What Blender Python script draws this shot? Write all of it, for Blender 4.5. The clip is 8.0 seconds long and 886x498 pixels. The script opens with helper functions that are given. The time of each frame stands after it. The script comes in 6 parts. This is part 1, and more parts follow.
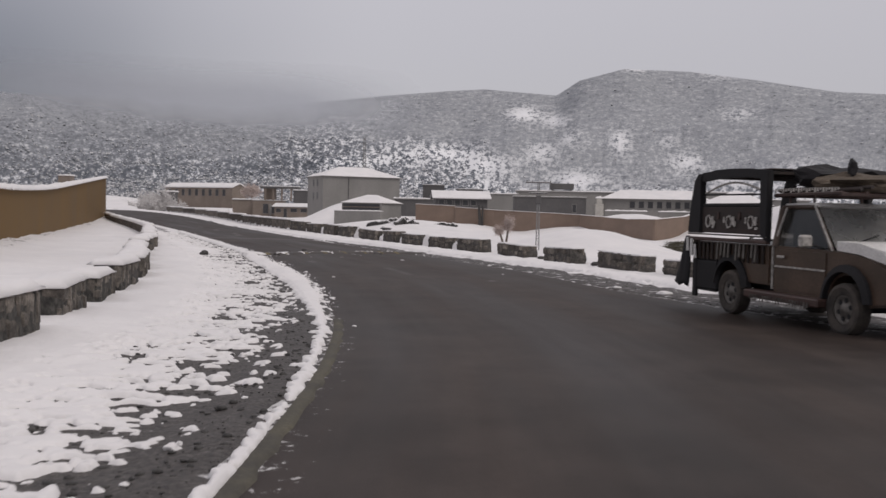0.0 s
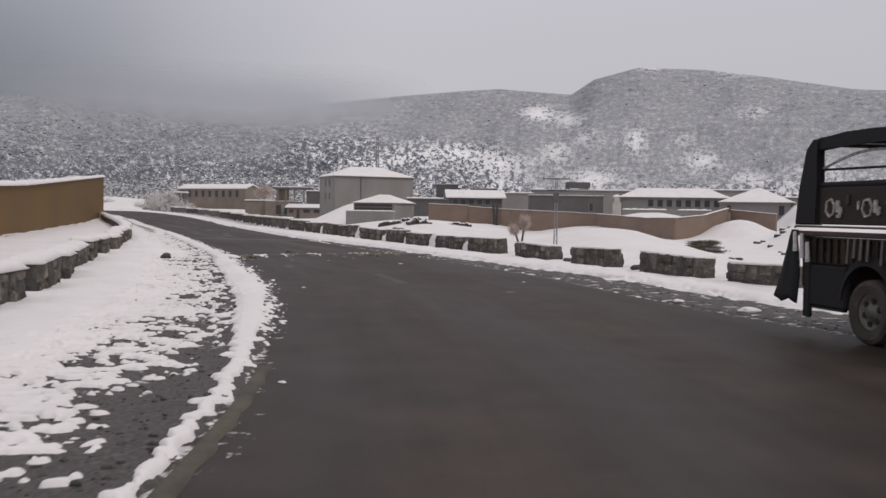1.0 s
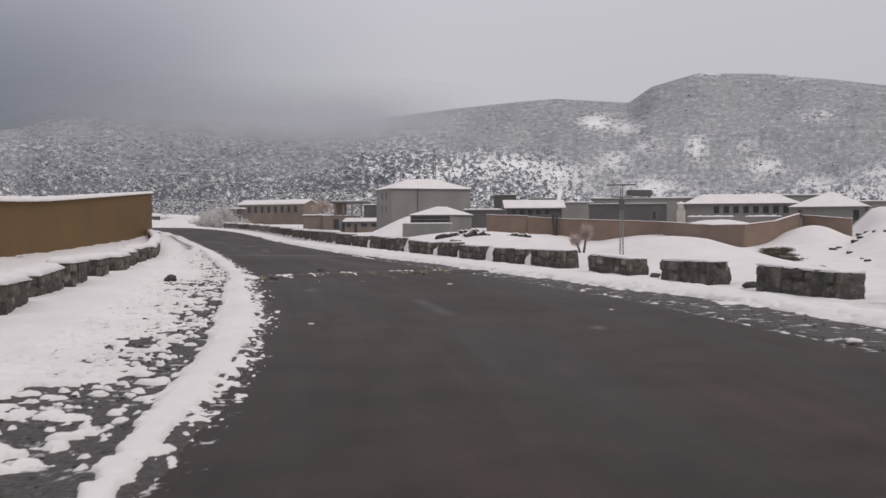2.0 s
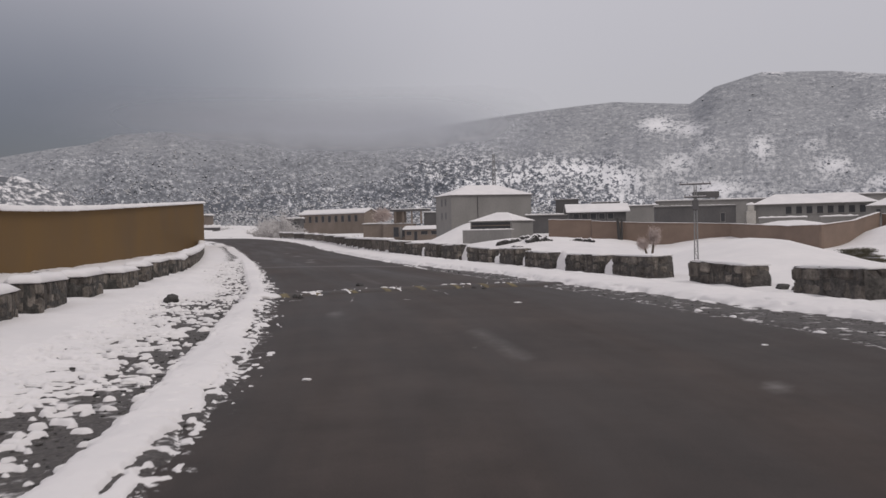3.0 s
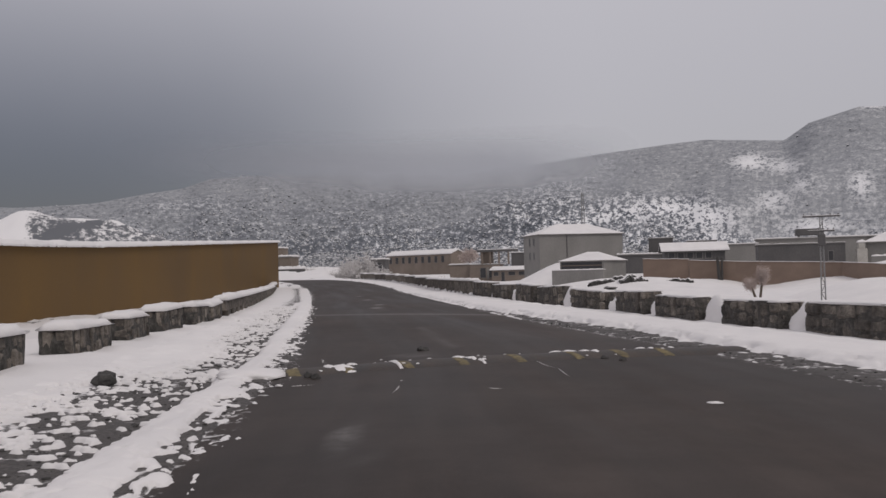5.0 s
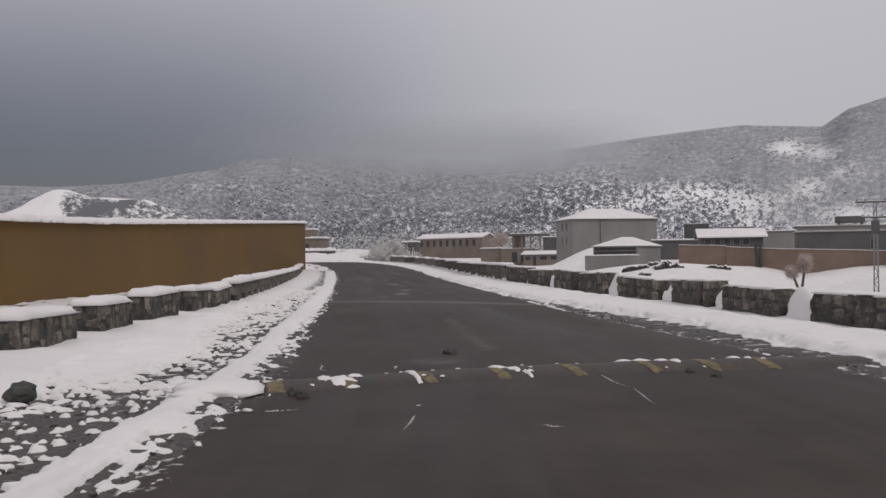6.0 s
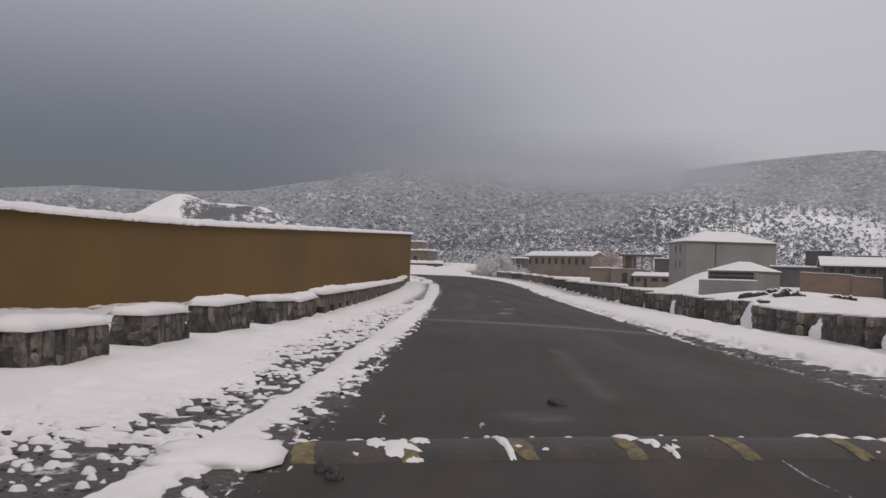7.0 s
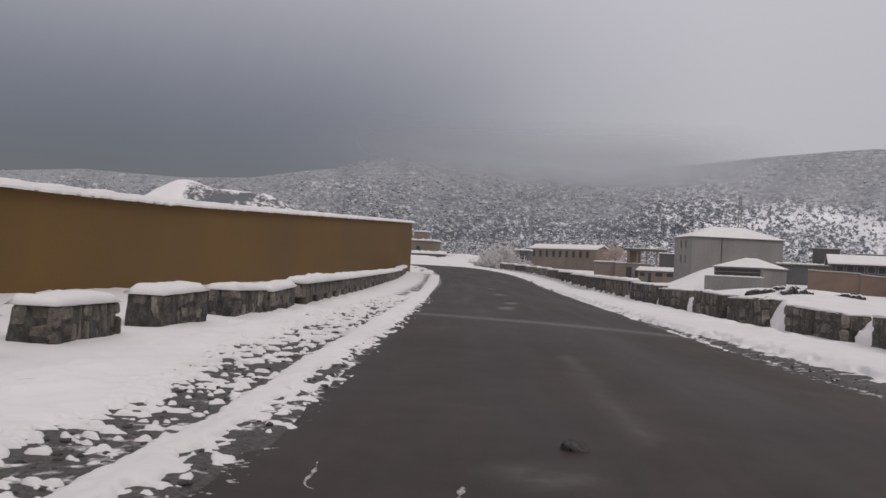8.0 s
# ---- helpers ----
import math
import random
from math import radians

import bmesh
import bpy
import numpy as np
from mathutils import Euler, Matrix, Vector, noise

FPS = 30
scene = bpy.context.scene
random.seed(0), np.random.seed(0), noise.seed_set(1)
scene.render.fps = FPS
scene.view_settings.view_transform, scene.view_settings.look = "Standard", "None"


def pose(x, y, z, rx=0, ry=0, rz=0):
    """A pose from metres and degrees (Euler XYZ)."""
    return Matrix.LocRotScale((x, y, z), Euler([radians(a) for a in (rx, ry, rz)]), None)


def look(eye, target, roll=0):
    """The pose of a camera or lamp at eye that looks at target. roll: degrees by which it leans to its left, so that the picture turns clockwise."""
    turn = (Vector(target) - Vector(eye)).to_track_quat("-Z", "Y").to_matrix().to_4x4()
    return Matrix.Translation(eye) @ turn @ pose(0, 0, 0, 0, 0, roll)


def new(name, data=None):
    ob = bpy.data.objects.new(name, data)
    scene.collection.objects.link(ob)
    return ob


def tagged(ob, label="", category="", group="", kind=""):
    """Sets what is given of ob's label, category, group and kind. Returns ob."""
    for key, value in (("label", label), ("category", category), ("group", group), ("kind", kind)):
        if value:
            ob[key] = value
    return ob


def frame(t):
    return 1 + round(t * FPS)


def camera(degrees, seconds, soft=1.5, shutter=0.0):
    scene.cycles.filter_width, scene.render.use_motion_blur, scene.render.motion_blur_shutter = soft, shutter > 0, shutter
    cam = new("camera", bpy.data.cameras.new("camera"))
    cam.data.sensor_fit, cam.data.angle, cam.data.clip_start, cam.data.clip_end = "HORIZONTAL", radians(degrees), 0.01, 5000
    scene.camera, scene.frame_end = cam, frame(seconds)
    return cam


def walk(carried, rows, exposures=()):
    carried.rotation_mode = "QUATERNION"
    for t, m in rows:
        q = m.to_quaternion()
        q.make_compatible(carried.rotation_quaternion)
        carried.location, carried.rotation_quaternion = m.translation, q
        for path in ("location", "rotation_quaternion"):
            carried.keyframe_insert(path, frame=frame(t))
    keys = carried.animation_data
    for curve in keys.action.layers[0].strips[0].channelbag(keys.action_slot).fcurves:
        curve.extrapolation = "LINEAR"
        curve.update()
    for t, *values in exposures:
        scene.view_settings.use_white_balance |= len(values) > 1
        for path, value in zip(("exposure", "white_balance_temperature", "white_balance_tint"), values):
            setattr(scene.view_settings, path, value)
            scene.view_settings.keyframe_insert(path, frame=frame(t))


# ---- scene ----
cam = camera(48.5, 8.0, soft=1.5, shutter=0.2)
PATH = [
    (0, -0.000, -0.000, 1.633, 0.01, -2.16, 1.17),
    (0.2, 0.072, 1.088, 1.595, 0.99, -2.10, 0.94),
    (0.5, 0.168, 2.749, 1.552, 1.20, -1.86, 1.29),
    (0.7, 0.193, 3.859, 1.501, 1.04, -1.80, 1.20),
    (1, 0.219, 5.535, 1.445, 0.87, -2.15, 0.86),
    (1.2, 0.235, 6.572, 1.426, 1.02, -2.18, 0.56),
    (1.5, 0.202, 8.052, 1.405, 2.49, -2.02, 0.19),
    (1.7, 0.194, 9.055, 1.388, 3.22, -1.71, 0.05),
    (2.8, -0.194, 14.638, 1.267, 7.27, -1.23, -1.12),
    (3, -0.291, 15.493, 1.259, 7.84, -1.02, -1.25),
    (3.3, -0.463, 16.790, 1.248, 8.83, 0.03, -1.43),
    (3.5, -0.572, 17.624, 1.236, 9.34, 0.45, -2.14),
    (3.8, -0.772, 18.851, 1.227, 10.11, 0.45, -2.21),
    (4, -0.912, 19.653, 1.224, 10.36, 0.75, -2.28),
    (4.2, -1.066, 20.434, 1.225, 11.03, 1.31, -2.39),
    (4.5, -1.274, 21.533, 1.214, 11.77, 1.56, -2.30),
    (4.7, -1.461, 22.292, 1.197, 12.08, 1.59, -2.00),
    (5, -1.690, 23.425, 1.186, 12.85, 1.48, -1.46),
    (5.2, -1.855, 24.126, 1.192, 13.52, 1.29, -1.36),
    (6.3, -2.633, 27.317, 1.182, 15.46, 0.44, -0.32),
    (6.5, -2.783, 27.891, 1.183, 16.98, 1.00, -0.08),
    (6.7, -2.932, 28.440, 1.191, 19.36, 1.44, 0.89),
    (7, -3.169, 29.270, 1.199, 21.01, 1.40, 1.63),
    (7.2, -3.338, 29.837, 1.199, 21.05, 1.41, 1.80),
    (7.5, -3.591, 30.667, 1.177, 21.16, 1.25, 2.24),
    (7.7, -3.751, 31.209, 1.177, 21.23, 1.18, 2.55),
    (8, -3.964, 31.932, 1.164, 21.22, 0.86, 2.74),
]
walk(cam, [(t, pose(x, y, z, 0, 0, yaw) @ pose(0, 0, 0, 90 + pitch, 0, 0) @ pose(0, 0, 0, 0, 0, roll)) for t, x, y, z, yaw, pitch, roll in PATH],
     [(t, e, 6500, 11) for t, e in ((0, 0.06), (1.0, 0.13), (1.6, 0.16), (2.9, 0.04), (4.5, -0.10), (5.1, -0.10), (6.4, 0.0), (7.0, -0.03), (8.0, -0.01))])

# ---- world, sun, exposure ----
SUN_AZ, SUN_EL = radians(-60), radians(48)


def make_world():
    w = bpy.data.worlds.new("overcast_sky")
    scene.world = w
    w.use_nodes = True
    nt = w.node_tree
    nt.nodes.clear()
    N, K = nt.nodes.new, nt.links.new
    out, bg, bg2, add = N("ShaderNodeOutputWorld"), N("ShaderNodeBackground"), N("ShaderNodeBackground"), N("ShaderNodeAddShader")
    sky = N("ShaderNodeTexSky")
    sky.sky_type, sky.sun_disc = "NISHITA", False
    sky.sun_elevation, sky.sun_rotation = SUN_EL, SUN_AZ
    K(sky.outputs[0], bg2.inputs[0])
    bg2.inputs[1].default_value = 0.012
    tc, sep = N("ShaderNodeTexCoord"), N("ShaderNodeSeparateXYZ")
    K(tc.outputs["Generated"], sep.inputs[0])
    # height in the sky: dark slate low down, pale grey above
    up = N("ShaderNodeValToRGB")
    up.color_ramp.elements[0].position, up.color_ramp.elements[0].color = 0.0, (0.38, 0.363, 0.384, 1)
    up.color_ramp.elements[1].position, up.color_ramp.elements[1].color = 0.30, (0.500, 0.480, 0.500, 1)
    e = up.color_ramp.elements.new(1.0)
    e.color = (0.625, 0.59, 0.60, 1)
    K(sep.outputs[2], up.inputs[0])
    # the darker cloud mass lies to the west
    dot = N("ShaderNodeVectorMath")
    dot.operation = "DOT_PRODUCT"
    dot.inputs[1].default_value = (-0.74, 0.67, -0.05)
    K(tc.outputs["Generated"], dot.inputs[0])
    ns = N("ShaderNodeTexNoise")
    ns.inputs["Scale"].default_value, ns.inputs["Detail"].default_value = 2.2, 4
    K(tc.outputs["Generated"], ns.inputs["Vector"])
    wob = N("ShaderNodeMath")
    wob.operation, wob.inputs[1].default_value, wob.inputs[2].default_value = "MULTIPLY_ADD", 0.10, -0.05
    K(ns.outputs["Fac"], wob.inputs[0])
    sm = N("ShaderNodeMath")
    sm.operation = "ADD"
    K(dot.outputs["Value"], sm.inputs[0])
    K(wob.outputs[0], sm.inputs[1])
    dark = N("ShaderNodeMapRange")
    dark.interpolation_type = "SMOOTHERSTEP"
    dark.inputs["From Min"].default_value, dark.inputs["From Max"].default_value = 0.66, 1.04
    K(sm.outputs[0], dark.inputs["Value"])
    low = N("ShaderNodeMapRange")
    low.interpolation_type = "SMOOTHSTEP"
    low.inputs["From Min"].default_value, low.inputs["From Max"].default_value = 0.44, 0.07
    K(sep.outputs[2], low.inputs["Value"])
    mul = N("ShaderNodeMath")
    mul.operation = "MULTIPLY"
    K(dark.outputs[0], mul.inputs[0])
    K(low.outputs[0], mul.inputs[1])
    mix = N("ShaderNodeMix")
    mix.data_type = "RGBA"
    K(mul.outputs[0], mix.inputs[0])
    K(up.outputs[0], mix.inputs[6])
    mix.inputs[7].default_value = (0.040, 0.041, 0.063, 1)
    K(mix.outputs[2], bg.inputs[0])
    bg.inputs[1].default_value = 1.0
    K(bg.outputs[0], add.inputs[0])
    K(bg2.outputs[0], add.inputs[1])
    K(add.outputs[0], out.inputs[0])


make_world()
sun = new("sun", bpy.data.lights.new("sun", "SUN"))
sun.data.energy, sun.data.angle, sun.data.color = 0.85, radians(25), (1.0, 0.925, 0.83)
sun.matrix_world = look((-150 * math.sin(SUN_AZ), -150 * math.cos(SUN_AZ), 160), (0, 20, 0))


# ---- materials ----
def material(name, build):
    m = bpy.data.materials.new(name)
    m.use_nodes = True
    nt = m.node_tree
    b = nt.nodes["Principled BSDF"]
    build(nt, b, nt.nodes.new, nt.links.new)
    return m


def coords(N, K, space="Object", scale=(1, 1, 1)):
    tc, mp = N("ShaderNodeTexCoord"), N("ShaderNodeMapping")
    mp.inputs["Scale"].default_value = scale
    K(tc.outputs[space], mp.inputs[0])
    return mp.outputs[0]


def noise_of(N, K, vec, scale, detail=4, rough=0.6):
    n = N("ShaderNodeTexNoise")
    n.inputs["Scale"].default_value, n.inputs["Detail"].default_value, n.inputs["Roughness"].default_value = scale, detail, rough
    K(vec, n.inputs["Vector"])
    return n.outputs["Fac"]


def ramp(N, K, fac, stops):
    r = N("ShaderNodeValToRGB")
    el = r.color_ramp.elements
    while len(el) < len(stops):
        el.new(0.5)
    for e, (p, c) in zip(el, stops):
        e.position, e.color = p, (*c, 1) if len(c) == 3 else c
    K(fac, r.inputs[0])
    return r.outputs[0]


def grey(v):
    return (v, v, v)


def mixc(N, K, fac, a, b, mode="MIX"):
    m = N("ShaderNodeMix")
    m.data_type, m.blend_type = "RGBA", mode
    for value, i in ((fac, 0), (a, 6), (b, 7)):
        if hasattr(value, "links"):
            K(value, m.inputs[i])
        else:
            m.inputs[i].default_value = value if i == 0 else (*value, 1)
    return m.outputs[2]


def bump(N, K, b, height, strength, dist):
    n = N("ShaderNodeBump")
    n.inputs["Strength"].default_value, n.inputs["Distance"].default_value = strength, dist
    K(height, n.inputs["Height"])
    K(n.outputs[0], b.inputs["Normal"])


def surface(name, c1, c2, scale=3.0, rough=0.7, metal=0.0, fine=40.0, relief=0.3, dist=0.01, stretch=(1, 1, 1), stain=0.25):
    """A weathered surface: two colours mottled at one scale, dirt at another, fine relief."""
    def build(nt, b, N, K):
        v = coords(N, K, "Object", stretch)
        big, small = noise_of(N, K, v, scale), noise_of(N, K, v, fine, 3)
        c = ramp(N, K, big, [(0.3, c1), (0.7, c2)])
        d = ramp(N, K, small, [(0.3, grey(1 - stain)), (0.65, grey(1.0))])
        K(mixc(N, K, 1.0, c, d, "MULTIPLY"), b.inputs["Base Color"])
        r = ramp(N, K, big, [(0.2, grey(max(0.0, rough - 0.12))), (0.8, grey(min(1.0, rough + 0.1)))])
        K(r, b.inputs["Roughness"])
        b.inputs["Metallic"].default_value = metal
        bump(N, K, b, small, relief, dist)
    return material(name, build)


def build_snow(nt, b, N, K):
    v = coords(N, K)
    big, small = noise_of(N, K, v, 0.35, 5), noise_of(N, K, v, 9, 5)
    K(ramp(N, K, big, [(0.3, (0.71, 0.695, 0.70)), (0.65, (0.79, 0.77, 0.77))]), b.inputs["Base Color"])
    b.inputs["Roughness"].default_value = 0.75
    b.inputs["Specular IOR Level"].default_value = 0.2
    bump(N, K, b, small, 0.4, 0.03)


SNOW = material("snow", build_snow)


def build_ground(nt, b, N, K):
    """Snow with wet gravel showing through where the attribute grit says that it is thin."""
    v = coords(N, K)
    at = N("ShaderNodeAttribute")
    at.attribute_name = "grit"
    patch, fine, big = noise_of(N, K, v, 3.4, 7, 0.66), noise_of(N, K, v, 26, 4), noise_of(N, K, v, 0.3, 4)
    s = N("ShaderNodeMath")
    s.operation = "ADD"
    K(at.outputs["Fac"], s.inputs[0])
    K(patch, s.inputs[1])
    f = ramp(N, K, s.outputs[0], [(0.93, grey(0)), (1.0, grey(1))])
    snow = ramp(N, K, big, [(0.3, (0.71, 0.695, 0.70)), (0.7, (0.79, 0.77, 0.77))])
    grit = ramp(N, K, fine, [(0.3, (0.028, 0.025, 0.025)), (0.55, (0.074, 0.066, 0.062)), (0.75, (0.150, 0.138, 0.130))])
    K(mixc(N, K, f, snow, grit), b.inputs["Base Color"])
    K(ramp(N, K, f, [(0, grey(0.8)), (1, grey(0.6))]), b.inputs["Roughness"])
    b.inputs["Specular IOR Level"].default_value = 0.25
    h = N("ShaderNodeMath")
    h.operation, h.inputs[1].default_value = "MULTIPLY_ADD", -0.6
    K(f, h.inputs[0])
    K(patch, h.inputs[2])
    bump(N, K, b, h.outputs[0], 0.8, 0.06)


GROUND = material("snowy_ground", build_ground)


def build_asphalt(nt, b, N, K):
    v = coords(N, K)
    fine, mid, big = noise_of(N, K, v, 70, 3), noise_of(N, K, v, 1.3, 5), noise_of(N, K, v, 0.16, 4)
    lane, run = N("ShaderNodeAttribute"), N("ShaderNodeMapping")
    lane.attribute_name = "lane"
    run.inputs["Scale"].default_value = (1.0, 0.07, 1.0)
    K(lane.outputs["Vector"], run.inputs[0])
    tyre, drip = noise_of(N, K, run.outputs[0], 0.75, 3, 0.55), noise_of(N, K, run.outputs[0], 4.5, 3, 0.6)
    base = ramp(N, K, mid, [(0.3, (0.0318, 0.0240, 0.0204)), (0.7, (0.0486, 0.0373, 0.0323))])
    wear = ramp(N, K, big, [(0.35, grey(0.84)), (0.5, grey(1.0)), (0.68, grey(1.22))])
    c = mixc(N, K, 1.0, base, wear, "MULTIPLY")
    c = mixc(N, K, 1.0, c, ramp(N, K, tyre, [(0.30, grey(0.78)), (0.5, grey(1.0)), (0.70, grey(1.34))]), "MULTIPLY")
    c = mixc(N, K, 1.0, c, ramp(N, K, drip, [(0.30, grey(0.90)), (0.72, grey(1.14))]), "MULTIPLY")
    c = mixc(N, K, 1.0, c, ramp(N, K, fine, [(0.25, grey(0.8)), (0.75, grey(1.15))]), "MULTIPLY")
    at = N("ShaderNodeAttribute")
    at.attribute_name = "grit"
    s = N("ShaderNodeMath")
    s.operation = "ADD"
    K(at.outputs["Fac"], s.inputs[0])
    K(noise_of(N, K, v, 6, 6, 0.7), s.inputs[1])
    f = ramp(N, K, s.outputs[0], [(0.95, grey(0)), (1.06, grey(0.75))])
    worn, patchy = N("ShaderNodeAttribute"), N("ShaderNodeMath")
    worn.attribute_name = "pale"
    patchy.operation = "MULTIPLY"
    K(worn.outputs["Fac"], patchy.inputs[0])
    K(ramp(N, K, noise_of(N, K, v, 5, 4, 0.65), [(0.35, grey(0.35)), (0.62, grey(1.0))]), patchy.inputs[1])
    c = mixc(N, K, patchy.outputs[0], c, (0.24, 0.23, 0.225))
    K(mixc(N, K, f, c, (0.72, 0.71, 0.71)), b.inputs["Base Color"])
    K(ramp(N, K, tyre, [(0.3, grey(0.48)), (0.7, grey(0.64))]), b.inputs["Roughness"])
    b.inputs["Specular IOR Level"].default_value = 0.12
    bump(N, K, b, fine, 0.35, 0.006)


ASPHALT = material("wet_asphalt", build_asphalt)


def build_masonry(nt, b, N, K):
    info, shift = N("ShaderNodeObjectInfo"), N("ShaderNodeVectorMath")
    K(coords(N, K), shift.inputs[0])
    K(info.outputs["Location"], shift.inputs[1])
    v = shift.outputs[0]
    stretch = N("ShaderNodeMapping")
    stretch.inputs["Scale"].default_value = (4, 4, 1.6)
    K(v, stretch.inputs[0])
    blot = noise_of(N, K, v, 2.6, 7, 0.72)
    streak = noise_of(N, K, stretch.outputs[0], 1.5, 4, 0.6)
    grain = noise_of(N, K, v, 22, 4, 0.6)
    tone = ramp(N, K, info.outputs["Random"], [(0, (0.58, 0.53, 0.49)), (0.5, (1.0, 0.94, 0.88)), (1, (1.32, 1.24, 1.15))])
    c = ramp(N, K, blot, [(0.34, (0.040, 0.037, 0.036)), (0.5, (0.120, 0.112, 0.104)), (0.66, (0.25, 0.235, 0.218))])
    c = mixc(N, K, 0.35, c, ramp(N, K, streak, [(0.36, grey(0.45)), (0.64, grey(1.5))]), "MULTIPLY")
    c = mixc(N, K, 1.0, c, ramp(N, K, grain, [(0.3, grey(0.7)), (0.7, grey(1.15))]), "MULTIPLY")
    K(mixc(N, K, 1.0, c, tone, "MULTIPLY"), b.inputs["Base Color"])
    b.inputs["Roughness"].default_value = 0.88
    h = N("ShaderNodeMath")
    h.operation = "ADD"
    K(blot, h.inputs[0])
    K(grain, h.inputs[1])
    bump(N, K, b, h.outputs[0], 0.8, 0.05)


MASONRY = material("rubble_masonry", build_masonry)
OCHRE = surface("ochre_plaster", (0.122, 0.066, 0.014), (0.166, 0.092, 0.021), 0.22, 0.85, 0, 14, 0.15, 0.01, (1, 1, 0.6), 0.10)
MUD = surface("brown_mud_wall", (0.180, 0.131, 0.103), (0.265, 0.196, 0.155), 0.12, 0.9, 0, 6, 0.4, 0.05, (1, 1, 1.5), 0.2)
CONCRETE = surface("grey_render", (0.190, 0.184, 0.176), (0.262, 0.254, 0.243), 0.12, 0.85, 0, 3, 0.2, 0.03, (1, 1, 0.5), 0.15)
DARKWALL = surface("dark_grey_wall", (0.080, 0.078, 0.080), (0.125, 0.12, 0.12), 0.2, 0.85, 0, 3, 0.2, 0.03, (1, 1, 0.6), 0.2)
TANWALL = surface("tan_plaster", (0.165, 0.134, 0.110), (0.250, 0.207, 0.176), 0.1, 0.85, 0, 2, 0.2, 0.03, (1, 1, 0.6), 0.2)
WINDOW = surface("dark_opening", (0.03, 0.03, 0.035), (0.05, 0.05, 0.055), 0.5, 0.35, 0, 5, 0.1)
BARK = surface("bark", (0.09, 0.07, 0.055), (0.16, 0.13, 0.10), 4, 0.9, 0, 30, 0.5)
FROST = surface("frosted_twigs", (0.50, 0.48, 0.47), (0.72, 0.70, 0.70), 1.5, 0.9, 0, 12, 0.3)
ROSY = surface("russet_twigs", (0.40, 0.31, 0.275), (0.66, 0.58, 0.55), 1.5, 0.9, 0, 12, 0.3)
WHITEWASH = surface("whitewash", (0.42, 0.40, 0.37), (0.56, 0.54, 0.50), 0.6, 0.85, 0, 6, 0.2)
SLUSH = surface("dirty_slush", (0.12, 0.112, 0.108), (0.62, 0.60, 0.59), 9.0, 0.6, 0, 40, 0.4)
BRUSH = surface("dry_brush", (0.055, 0.050, 0.034), (0.125, 0.112, 0.070), 2.0, 0.9, 0, 20, 0.1)
ROCK = surface("dark_rock", (0.026, 0.025, 0.025), (0.088, 0.084, 0.080), 5, 0.8, 0, 30, 0.5)
STEEL = surface("weathered_steel", (0.20, 0.20, 0.20), (0.30, 0.30, 0.30), 3, 0.6, 0.3, 30, 0.2)
YELLOW = surface("worn_yellow_paint", (0.038, 0.029, 0.020), (0.27, 0.215, 0.095), 9, 0.7, 0, 24, 0.3, 0.01, (1, 1, 1), 0.45)


# ---- mesh helpers ----
def mesh_object(name, bm, mat, parent=None, label="", smooth=False):
    me = bpy.data.meshes.new(name)
    bmesh.ops.recalc_face_normals(bm, faces=bm.faces)
    bm.to_mesh(me)
    bm.free()
    me.materials.append(mat)
    if smooth:
        me.polygons.foreach_set("use_smooth", [True] * len(me.polygons))
    ob = new(name, me)
    if parent:
        ob.parent = parent
    return tagged(ob, label) if label else ob


def part(name, bm, mat, parent, label="", smooth=False):
    return mesh_object(name, bm, mat, parent, label, smooth)


def thing(name, m, label, category, group="", kind=""):
    ob = new(name)
    ob.matrix_basis = m
    ob.empty_display_size = 0.3
    return tagged(ob, label, category, group, kind)


def add_box(bm, lo, hi, bevel=0.0, m=None, segs=1):
    r = bmesh.ops.create_cube(bm, size=1)
    lo, hi = Vector(lo), Vector(hi)
    mat = Matrix.Translation((lo + hi) / 2) @ Matrix.Diagonal((*(hi - lo), 1))
    vs = r["verts"]
    bmesh.ops.transform(bm, matrix=mat, verts=vs)
    if bevel:
        ed = list({e for v in vs for e in v.link_edges})
        rb = bmesh.ops.bevel(bm, geom=ed, offset=bevel, segments=segs, affect="EDGES")
        vs = list({v for f in rb["faces"] for v in f.verts} | {v for v in vs if v.is_valid})
    if m is not None:
        bmesh.ops.transform(bm, matrix=m, verts=vs)
    return vs


def box(lo, hi, bevel=0.0, m=None):
    bm = bmesh.new()
    add_box(bm, lo, hi, bevel, m)
    return bm


def add_tube(bm, a, b, r1, r2=None, n=8):
    a, b = Vector(a), Vector(b)
    d = b - a
    r = bmesh.ops.create_cone(bm, cap_ends=True, segments=n, radius1=r1, radius2=r1 if r2 is None else r2, depth=d.length)
    bmesh.ops.transform(bm, matrix=Matrix.Translation((a + b) / 2) @ d.to_track_quat("Z", "Y").to_matrix().to_4x4(), verts=r["verts"])
    return r["verts"]


def tube(a, b, r1, r2=None, n=8):
    bm = bmesh.new()
    add_tube(bm, a, b, r1, r2, n)
    return bm


def from_arrays(name, verts, faces, mat, smooth=False):
    me = bpy.data.meshes.new(name)
    me.from_pydata(verts, [], faces)
    me.materials.append(mat)
    if smooth:
        me.polygons.foreach_set("use_smooth", [True] * len(me.polygons))
    me.update()
    return new(name, me)


